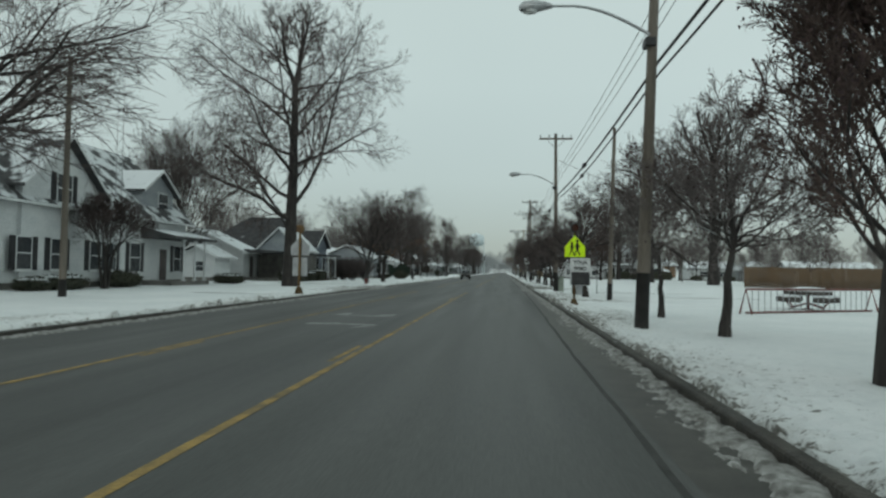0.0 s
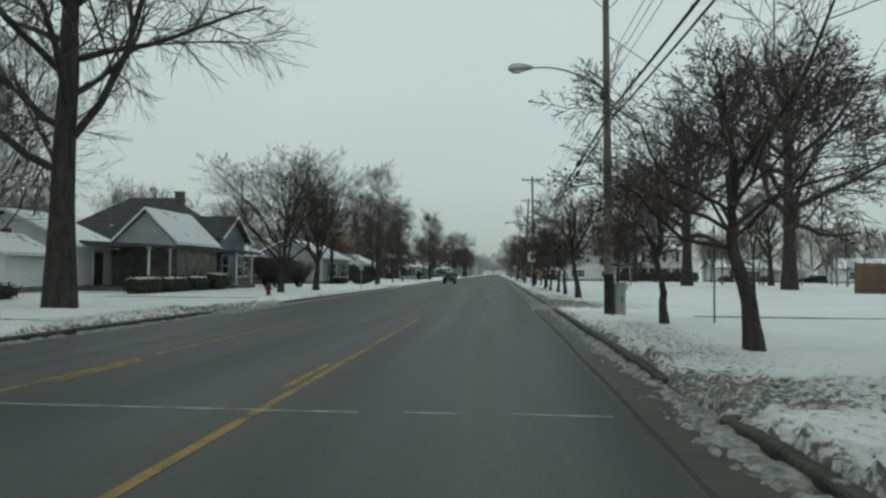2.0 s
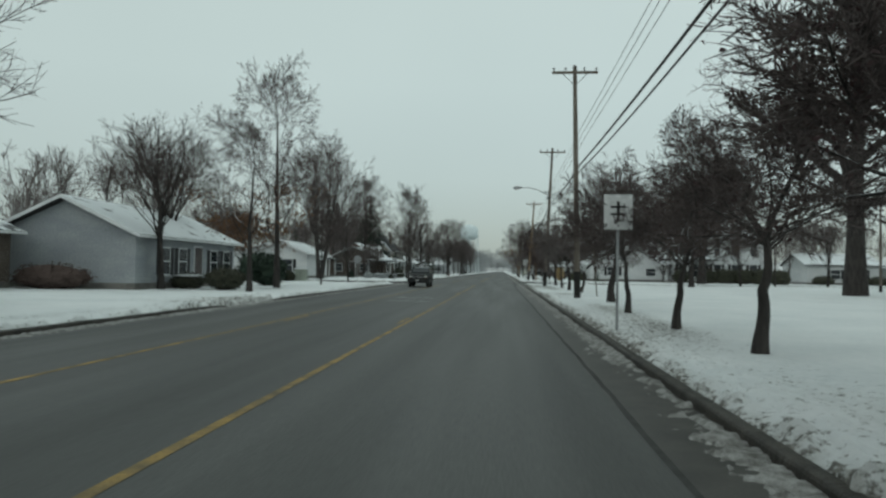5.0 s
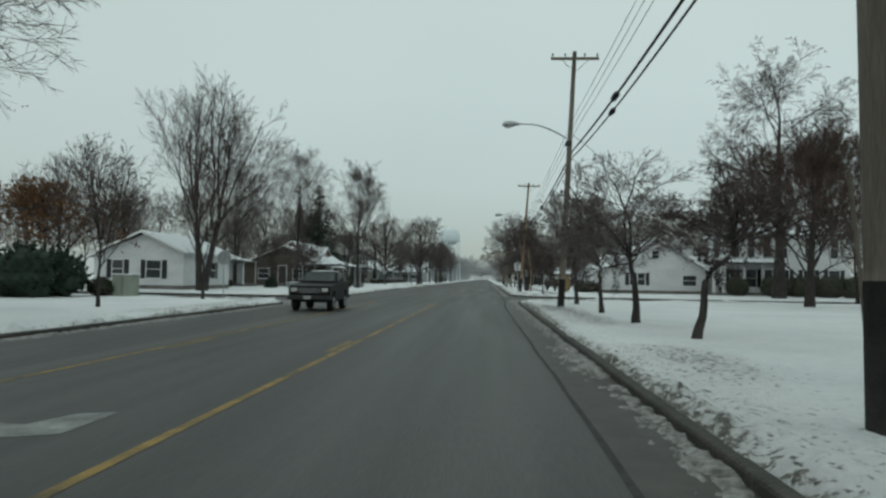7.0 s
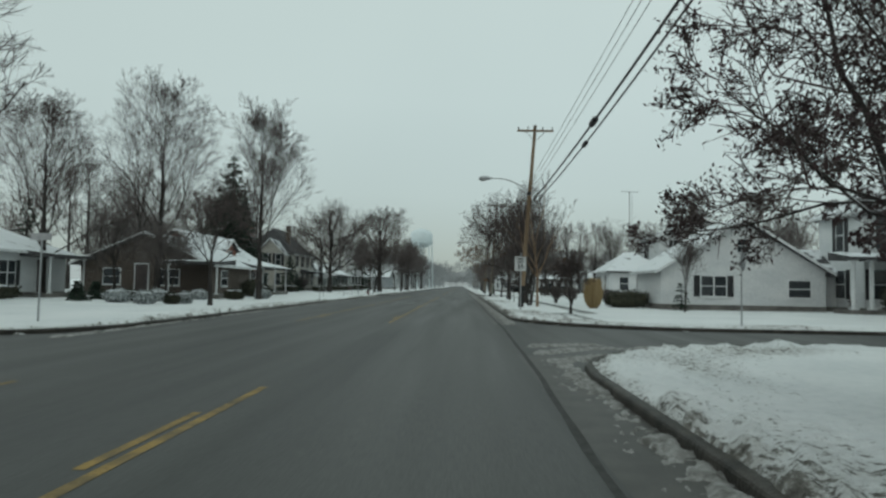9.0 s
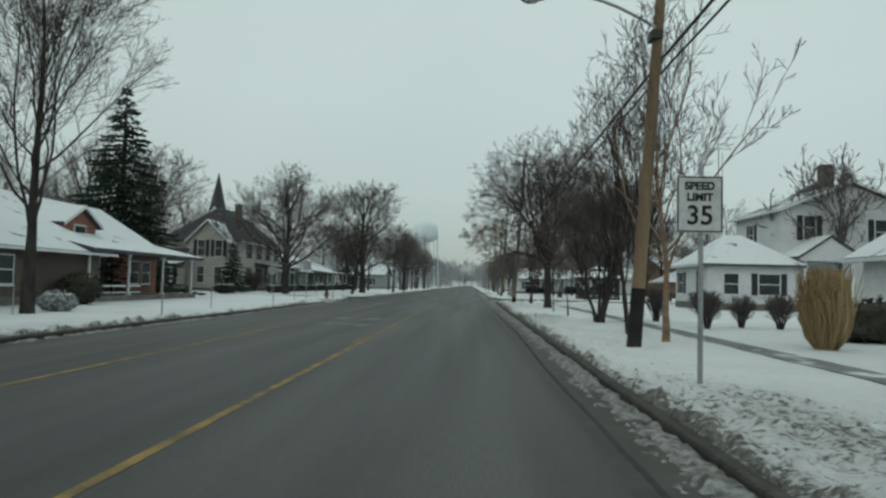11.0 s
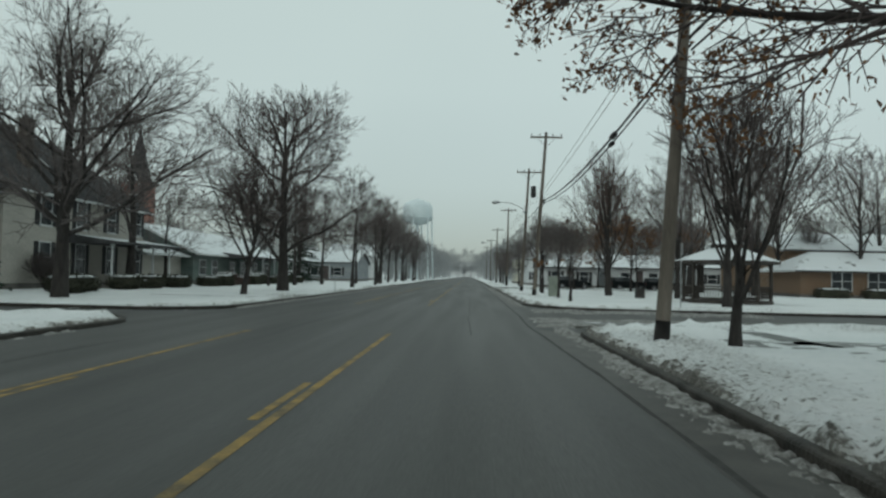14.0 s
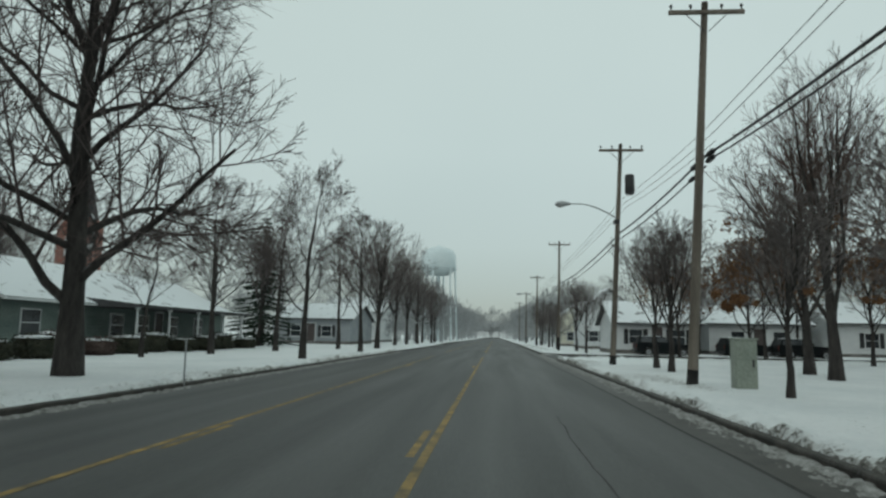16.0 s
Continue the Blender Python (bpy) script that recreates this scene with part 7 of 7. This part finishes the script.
part("beacon_lens", tube([(0, -0.145, 3.18), (0, -0.17, 3.18), (0, -0.18, 3.18)], [0.15, 0.14, 0.06], 16), AMBER, s)
part("beacon_hood", prism([(-0.18, 3.16), (-0.12, 3.3), (0, 3.36), (0.12, 3.3), (0.18, 3.16), (0.2, 3.16), (0.13, 3.33), (0, 3.39), (-0.13, 3.33), (-0.2, 3.16)], 1, -0.3, -0.14), DARK_METAL, s)
cb = part("control_box", box(0.08, 0.34, -0.1, 0.12, 0.48, 0.85, 0.02), STEEL, s)
part("control_box_lid", prism([(0.06, 0.85), (0.36, 0.85), (0.34, 0.89), (0.08, 0.89)], 1, -0.12, 0.14), STEEL, cb)

s = thing("school_sign_back", "rust-yellow post with the grey back of a school sign", "road sign", -9.65, 32.2, 0.11)
sign_post(s, 0, 0, -0.1, 3.3, 0.06, RUST_YELLOW)
part("break_base", prism([(-0.17, -0.05), (0.17, -0.05), (0.165, 0.1), (0.08, 0.35), (-0.08, 0.35), (-0.165, 0.1)], 1, -0.16, 0.16), RUSTY_POST, s)
part("plate", prism([(-0.46, 1.9), (0.46, 1.9), (0.46, 2.34), (0, 2.82), (-0.46, 2.34)], 1, 0.07, 0.085), STEEL, s, "bare grey back of a pentagon plate")
part("board", box(-0.36, 0.36, 0.07, 0.16, 0.9, 1.8, 0.015), STEEL, s, "bare grey back of a board")
part("beacon", box(-0.16, 0.16, -0.13, 0.13, 3.0, 3.35, 0.05), RUST_YELLOW, s)
part("beacon_visor", tube([(0, 0.13, 3.17), (0, 0.3, 3.17)], 0.15, 14), DARK_METAL, s)

s = thing("speed_limit_sign", "white speed limit sign with black numbers on a steel post", "road sign", 3.35, 152.3, 0.11)
sign_post(s, 0.03, 0.03, -0.1, 3.0, 0.035)
p_ = part("plate", box(-0.305, 0.305, -0.02, -0.005, 2.05, 2.81, 0.0), SIGN_WHITE, s)
for o in ((-0.295, 0.295, 2.785, 2.80), (-0.295, 0.295, 2.06, 2.075), (-0.295, -0.28, 2.075, 2.785), (0.28, 0.295, 2.075, 2.785)):
    part("border", box(o[0], o[1], -0.024, -0.0205, o[2], o[3]), SIGN_BLACK, p_)
lettering("SPEED", 0.145, p_, SIGN_BLACK, 0, -0.024, 2.67)
lettering("LIMIT", 0.145, p_, SIGN_BLACK, 0, -0.024, 2.52)
lettering("35", 0.36, p_, SIGN_BLACK, 0, -0.024, 2.27)

s = thing("street_sign", "thin steel post with a small white sign in the verge", "road sign", 2.72, 76.3, 0.11)
sign_post(s, 0, 0, -0.1, 2.95)
p_ = part("plate", box(-0.30, 0.30, -0.05, -0.035, 2.2, 2.95), SIGN_WHITE, s)
for k in range(2):
    part("symbol_bar", box(-0.16, 0.16, -0.054, -0.0505, 2.5 + k * 0.16, 2.55 + k * 0.16), SIGN_BLACK, p_)
part("symbol_bar", box(-0.03, 0.03, -0.058, -0.0545, 2.38, 2.8), SIGN_BLACK, p_)


def road_sign(x, y, z1, label, plate=None, turn=0.0, octagon=False):
    s = thing("street_sign", label, "road sign", x, y, 0.11, turn)
    sign_post(s, 0, 0, -0.1, z1, 0.028)
    if octagon:
        part("plate", prism([(0.38 * math.cos(math.pi / 8 + k * math.pi / 4), z1 - 0.4 + 0.38 * math.sin(math.pi / 8 + k * math.pi / 4)) for k in range(8)], 1, -0.05, -0.036), STEEL, s, "bare grey back of an octagon")
    elif plate:
        part("plate", box(-plate[0] / 2, plate[0] / 2, -0.05, -0.036, z1 - plate[1], z1), STEEL, s)
    return s


road_sign(10.1, 141.0, 2.7, "octagonal stop sign seen from its edge at the corner", octagon=True, turn=82)
road_sign(-11.5, 135.7, 2.5, "street name blade on a thin post", (0.6, 0.2))
road_sign(-12.9, 122.7, 2.5, "octagonal sign seen from behind at the corner", octagon=True, turn=180)
road_sign(-16.1, 198.9, 2.5, "octagonal sign seen from behind at the corner", octagon=True, turn=180)
road_sign(-10.4, 187.4, 2.6, "small sign seen from behind on a thin post", (0.55, 0.6), turn=180)
road_sign(-9.3, 190.6, 3.0, "street sign on a tall thin post", (0.1, 0.9), turn=80)
road_sign(-9.3, 71.2, 1.9, "small sign seen from behind on a thin post", (0.3, 0.45), turn=180)
road_sign(8.8, 210.2, 2.9, "thin post with a small sign seen edge-on", (0.3, 0.5), turn=85)
for x, y, hgt in ((-9.0, 223.9, 1.05), (-11.0, 172.6, 0.9), (-10.9, 181.7, 0.85), (-10.8, 186.0, 0.9), (-11.5, 195.1, 1.0), (-14.0, 164.0, 0.8), (-9.7, 165.0, 1.2), (5.95, 43.1, 2.6), (5.6, 170.6, 1.2)):
    s = thing("marker_post", "thin steel marker post standing in the snow", "post", x, y, 0.11)
    sign_post(s, 0, 0, -0.1, hgt, 0.022, DARK_METAL if x > 0 else STEEL)
    part("cap", box(-0.03, 0.03, -0.03, 0.03, hgt, hgt + 0.03), STEEL, s)
s = thing("stake", "thin leaning wooden stake in the snow", "stake", 5.17, 97.3, 0.11)
part("shaft", tube([(0, 0, -0.1), (-0.2, 0.1, 2.6)], 0.03, 6), POLE_WOOD, s)


def hydrant(x, y):
    ob = thing("fire_hydrant", "red and black fire hydrant in the snow", "fire hydrant", x, y, 0.1)
    part("barrel", tube([(0, 0, -0.05), (0, 0, 0.06), (0, 0, 0.08), (0, 0, 0.5)], [0.16, 0.16, 0.11, 0.11], 14), RED_PAINT, ob, smooth=True)
    part("bonnet", tube([(0, 0, 0.5), (0, 0, 0.53), (0, 0, 0.62), (0, 0, 0.68), (0, 0, 0.75)], [0.14, 0.14, 0.11, 0.05, 0.035], 14), DARK_METAL, ob, smooth=True)
    for d in ((1, 0), (-1, 0), (0, -1)):
        part("nozzle", tube([(0, 0, 0.38), (0.2 * d[0], 0.2 * d[1], 0.38)], 0.055, 10), RED_PAINT, ob)


for x, y in ((-12.0, 59.8), (-9.9, 191.4)):
    hydrant(x, y)


def cabinet(x, y, w, d, hgt, label):
    ob = thing("utility_cabinet", label, "utility box", x, y, 0.1)
    part("housing", box(-w / 2, w / 2, -d / 2, d / 2, -0.1, hgt, 0.03), BOX_GREEN, ob)
    part("top", box(-w / 2 - 0.03, w / 2 + 0.03, -d / 2 - 0.03, d / 2 + 0.03, hgt, hgt + 0.05, 0.02), BOX_GREEN, ob)
    part("door_panel", box(-w / 2 + 0.05, w / 2 - 0.05, -d / 2 - 0.015, -d / 2, 0.08, hgt - 0.08, 0.005), BOX_GREEN, ob)
    part("latch", box(w / 2 - 0.14, w / 2 - 0.1, -d / 2 - 0.035, -d / 2 - 0.015, hgt * 0.45, hgt * 0.6), DARK_METAL, ob)


cabinet(4.0, 46.3, 0.36, 0.34, 1.0, "grey-green metal cabinet beside a pole")
cabinet(5.3, 226.7, 0.58, 0.42, 1.32, "grey-green metal cabinet in the park verge")

# bike rack and table in the park
r_ = thing("bike_rack", "long low red pipe bicycle rack in the snow", "bike rack", 8.1, 23.2, 0.1, 31)
for z in (0.08, 0.85):
    part("rail", tube([(0, 0, z), (6.6, 0, z)], 0.035, 8), RED_PAINT, r_)
for x in (0, 6.6):
    part("end_leg", tube([(x, -0.25, 0), (x, 0, 0.85), (x, 0.25, 0)], 0.035, 8), RED_PAINT, r_)
for k in range(1, 22):
    part("upright", tube([(k * 0.3, 0, 0.08), (k * 0.3, 0, 0.85)], 0.014, 6), STEEL, r_)
t = thing("picnic_table", "dark round park table with bench seats under thick snow", "table", 11.75, 27.2, 0.1)
part("tabletop", tube([(0, 0, 0.60), (0, 0, 0.62), (0, 0, 0.74), (0, 0, 0.75)], [0.80, 0.83, 0.83, 0.81], 24), GAZEBO_WOOD, t)
part("snow_cover", ball(0, 0, 0.76, 0.76, 0.76, 0.15, 0.12, 3, 3), SNOW, t, "thick uneven snow cover", smooth=True)
part("pedestal", tube([(0, 0, -0.1), (0, 0, 0.6)], 0.06, 8), RED_PAINT, t)
for k in range(4):
    a_ = k * math.pi / 2 + 0.35
    c_, s_ = math.cos(a_), math.sin(a_)
    part("leg", tube([(0, 0, 0.3), (0.75 * c_, 0.75 * s_, 0.12), (1.0 * c_, 1.0 * s_, 0.38)], 0.03, 7), RED_PAINT, t)
    arc = [(1.02 * math.cos(a_ + q), 1.02 * math.sin(a_ + q), 0.44) for q in (-0.55, -0.28, 0.0, 0.28, 0.55)]
    bench = part("bench_seat", tube(arc, 0.11, 8), GAZEBO_WOOD, t)
    part("snow_strip", tube([(px, py, 0.54) for px, py, pz in arc[::2]], [0.06, 0.085, 0.06], 8), SNOW, bench, "rounded strip of snow", smooth=True)
for k in range(3):
    a_ = k * 2.094 + 0.3
    part("foot", tube([(0, 0, 0.08), (0.6 * math.cos(a_), 0.6 * math.sin(a_), -0.05)], 0.035, 7), RED_PAINT, t)

# gazebo
g = thing("gazebo", "octagonal wooden park gazebo with a snow-covered two-tier roof", "gazebo", 14.6, 220.6, 0.1, 22.5)


def octagon(r, z):
    return [(r * math.cos(k * math.pi / 4), r * math.sin(k * math.pi / 4), z) for k in range(8)]


def frustum(r0, z0, r1, z1, bm=None):
    bm = bm or bmesh.new()
    lo, hi = [bm.verts.new(p) for p in octagon(r0, z0)], [bm.verts.new(p) for p in octagon(r1, z1)]
    for k in range(8):
        bm.faces.new((lo[k], lo[(k + 1) % 8], hi[(k + 1) % 8], hi[k]))
    bm.faces.new(lo[::-1])
    bm.faces.new(hi)
    return bm


part("floor", frustum(2.5, -0.1, 2.5, 0.22), GAZEBO_WOOD, g)
part("roof_board", frustum(2.85, 2.30, 2.85, 2.46), GAZEBO_WOOD, g)
part("lower_roof", frustum(2.9, 2.462, 0.95, 3.2), ROOF_SNOW, g, "snow-covered lower roof")
part("cupola", frustum(0.85, 3.2, 0.85, 3.42), GAZEBO_WOOD, g)
part("upper_roof", frustum(1.1, 3.42, 0.08, 3.85), ROOF_SNOW, g, "snow-covered upper roof")
for k, (px, py, _) in enumerate(octagon(2.35, 0)):
    part("post", box(px - 0.07, px + 0.07, py - 0.07, py + 0.07, 0.2, 2.32), GAZEBO_WOOD, g)
    qx, qy, _ = octagon(2.35, 0)[(k + 1) % 8]
    for f0, f1 in ((0.0, 0.22), (1.0, 0.78)):
        part("bracket", tube([(px + (qx - px) * f0, py + (qy - py) * f0, 1.85), (px + (qx - px) * f1, py + (qy - py) * f1, 2.3)], 0.04, 5), GAZEBO_WOOD, g)
    if k == 1:
        continue
    for z in (0.35, 1.0):
        part("rail", tube([(px, py, z), (qx, qy, z)], 0.04, 5), GAZEBO_WOOD, g)
    for j in range(1, 11):
        x, y = px + (qx - px) * j / 11, py + (qy - py) * j / 11
        part("baluster", tube([(x, y, 0.35), (x, y, 1.0)], 0.022, 5), GAZEBO_WOOD, g)

b = thing("litter_bin", "dark green park litter bin", "bin", 11.2, 227.0, 0.1)
part("body", box(-0.42, 0.42, -0.35, 0.35, 0.05, 0.85, 0.04), DARK_METAL, b)
part("rim", box(-0.46, 0.46, -0.39, 0.39, 0.85, 0.93, 0.03), DARK_METAL, b)
for k in range(7):
    part("slat", box(-0.38 + k * 0.12, -0.32 + k * 0.12, -0.37, -0.35, 0.1, 0.82), GAZEBO_WOOD, b)
b.scale = (0.68, 0.68, 0.78)
b = thing("bench", "dark park bench with slatted back in the snow", "bench", 16.3, 233.5, 0.1)
for k in range(3):
    part("seat_slat", box(-0.9, 0.9, -0.25 + k * 0.15, -0.13 + k * 0.15, 0.42, 0.46), GAZEBO_WOOD, b)
for k in range(3):
    part("back_slat", box(-0.9, 0.9, 0.22, 0.25, 0.52 + k * 0.14, 0.62 + k * 0.14), GAZEBO_WOOD, b)
for x in (-0.75, 0.75):
    part("leg", box(x - 0.04, x + 0.04, -0.25, 0.26, -0.05, 0.42), DARK_METAL, b)
    part("back_support", box(x - 0.04, x + 0.04, 0.25, 0.3, -0.05, 0.95), DARK_METAL, b)
b = thing("utility_post", "short dark post with a round head in the park", "post", 21.0, 214.5, 0.1)
part("post", tube([(0, 0, -0.1), (0, 0, 0.7), (0, 0, 0.75), (0, 0, 0.95)], [0.1, 0.1, 0.18, 0.16], 10), DARK_METAL, b)


# --- vehicles
def wheel(parent, x, y, r, w, out):
    t = part("wheel", tube([(x - w / 2, y, r), (x - w / 2 + 0.03, y, r), (x + w / 2 - 0.03, y, r), (x + w / 2, y, r)], [r * 0.9, r, r, r * 0.9], 24), RUBBER, parent, "black tyre")
    part("rim", tube([(x + out * (w / 2 - 0.02), y, r), (x + out * (w / 2 + 0.012), y, r)], [r * 0.62, r * 0.55], 20), STEEL, t)
    part("hub", tube([(x + out * w / 2, y, r), (x + out * (w / 2 + 0.03), y, r)], [r * 0.2, r * 0.16], 12), DARK_METAL, t)


def suv(x, y, turn, label, paint, snow=True, lift=0.12, k=1.0):
    """A boxy four-wheel-drive, nose towards -y."""
    v = thing("off_roader", label, "car", x, y, 0.0, turn)
    z = 0.42 + lift
    half = 0.92
    side = [(-2.25, z + 0.05), (-2.3, z + 0.30), (-2.22, z + 0.60), (-0.95, z + 0.68), (-0.42, z + 0.72), (2.2, z + 0.72), (2.28, z + 0.35), (2.25, z), (1.78, z - 0.05), (1.70, z + 0.2), (1.45, z + 0.38), (1.15, z + 0.38), (0.92, z + 0.2), (0.84, z - 0.05),
            (-0.92, z - 0.05), (-1.0, z + 0.2), (-1.25, z + 0.38), (-1.55, z + 0.38), (-1.8, z + 0.2), (-1.88, z - 0.02)]
    body = prism(side, 0, -half, half)
    bmesh.ops.triangulate(body, faces=[f for f in body.faces if len(f.verts) > 4])
    part("body", body, paint, v)
    bm = bmesh.new()
    lo = [(-0.86, -0.5, z + 0.72), (0.86, -0.5, z + 0.72), (0.86, 2.18, z + 0.72), (-0.86, 2.18, z + 0.72)]
    hi = [(-0.72, 0.08, z + 1.24), (0.72, 0.08, z + 1.24), (0.74, 1.95, z + 1.24), (-0.74, 1.95, z + 1.24)]
    a_, b_ = [bm.verts.new(p) for p in lo], [bm.verts.new(p) for p in hi]
    for i in range(4):
        bm.faces.new((a_[i], a_[(i + 1) % 4], b_[(i + 1) % 4], b_[i]))
    bm.faces.new(b_)
    bm.faces.new(a_[::-1])
    part("cabin", bm, paint, v)
    # glass lies a little proud of the cabin's sides
    ws = part("windscreen", mesh_np("windscreen", [(-0.74, -0.44, z + 0.79), (0.74, -0.44, z + 0.79), (0.66, 0.03, z + 1.20), (-0.66, 0.03, z + 1.20)], [(0, 1, 2, 3)]), GLASS, v)
    ws.location = (0, -0.025, 0.012)
    for s_ in (-1, 1):
        for y0, y1 in ((-0.25, 0.62), (0.72, 1.95)):
            w0, w1 = y0 + (0.35 if y0 < 0 else 0), y1 - (0.1 if y1 > 1.5 else 0)
            q = part("side_window", mesh_np("side_window", [(s_ * 0.852, y0, z + 0.77), (s_ * 0.852, y1, z + 0.77), (s_ * 0.748, w1, z + 1.18), (s_ * 0.748, w0, z + 1.18)], [(0, 1, 2, 3)]), GLASS, v)
            q.location = (s_ * 0.012, 0, 0.004)
        part("mirror", box(s_ * 0.95, s_ * 1.12, -0.42, -0.34, z + 0.76, z + 0.93, 0.02), DARK_METAL, v)
        part("headlight", box(s_ * 0.55, s_ * 0.82, -2.33, -2.28, z + 0.34, z + 0.50, 0.015), LENS, v)
        part("turn_light", box(s_ * 0.55, s_ * 0.82, -2.325, -2.28, z + 0.26, z + 0.32), AMBER, v)
        part("tail_light", box(s_ * 0.78, s_ * 0.9, 2.26, 2.3, z + 0.35, z + 0.68), RED_PAINT, v)
        part("door_handle", box(s_ * 0.92, s_ * 0.95, 0.42, 0.56, z + 0.58, z + 0.62), DARK_METAL, v)
        for yy in (-1.4, 1.31):
            wheel(v, s_ * 0.79, yy, 0.37 + lift * 0.3, 0.26, s_)
    gr = part("grille", box(-0.52, 0.52, -2.32, -2.27, z + 0.26, z + 0.5), DARK_METAL, v)
    for i in range(5):
        part("grille_bar", box(-0.5, 0.5, -2.335, -2.32, z + 0.28 + i * 0.045, z + 0.295 + i * 0.045), STEEL, gr)
    part("front_bumper", box(-0.95, 0.95, -2.46, -2.28, z - 0.02, z + 0.17, 0.03), DARK_METAL, v)
    part("rear_bumper", box(-0.95, 0.95, 2.26, 2.44, z - 0.02, z + 0.15, 0.03), DARK_METAL, v)
    pl_ = part("number_plate", box(-0.2, 0.1, -2.475, -2.46, z + 0.02, z + 0.15), SIGN_WHITE, v)
    part("plate_bar", box(-0.15, 0.05, -2.479, -2.4755, z + 0.07, z + 0.11), DARK_METAL, pl_)
    part("underbody", box(-0.7, 0.7, -2.0, 2.1, z - 0.14, z + 0.1), RUBBER, v)
    if snow:
        part("roof_snow", ball(0, 1.0, z + 1.26, 0.70, 0.92, 0.045, 0.15, 3, 9), SNOW, v, "thin snow on the roof", smooth=True)
    return v


jeep = suv(-6.3, 116.3, 0, "dark lifted four-wheel-drive with snow on its roof in the far lane", CAR_DARK)
jeep.scale = (0.88, 0.78, 0.87)
CAR_GREY = material("grey_car_paint", (0.10, 0.11, 0.12), (0.15, 0.16, 0.17), 1.5, 14, 0.35, 0.05, snow=0.7)
for x, y, tn in ((56.5, 151.5, 200), (19.5, 266.5, 95), (12.5, 266.0, 88), (23.5, 265.5, 92)):
    suv(x, y, tn, "parked dark car dusted with snow before houses", CAR_DARK, lift=-0.04)

# --- plain hazy distance: low woods far beyond the street, as a strip glowing haze-pale
bm = bmesh.new()
prev = None
for k in range(241):
    a_ = 2 * math.pi * k / 240
    R_ = 1150
    hgt = 22 + 7 * noise.noise(Vector((k * 0.23, 1, 0))) + 4 * noise.noise(Vector((k * 0.9, 5, 0)))
    q = [bm.verts.new((R_ * math.sin(a_), R_ * math.cos(a_) + 100, z)) for z in (-5, hgt)]
    if prev:
        bm.faces.new((prev[0], q[0], q[1], prev[1]))
    prev = q
hz = bpy.data.materials.new("glowing_haze")
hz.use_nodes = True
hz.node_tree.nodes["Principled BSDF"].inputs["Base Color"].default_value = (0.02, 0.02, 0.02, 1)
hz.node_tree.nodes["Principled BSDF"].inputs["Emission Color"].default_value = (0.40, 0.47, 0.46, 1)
# the haze's brightness is emitted by the strip itself
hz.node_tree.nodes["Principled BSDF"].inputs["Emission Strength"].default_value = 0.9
tagged(part("backdrop", bm, hz, None), "pale misty woods on the horizon, a strip glowing by itself", "backdrop", kind="structure")
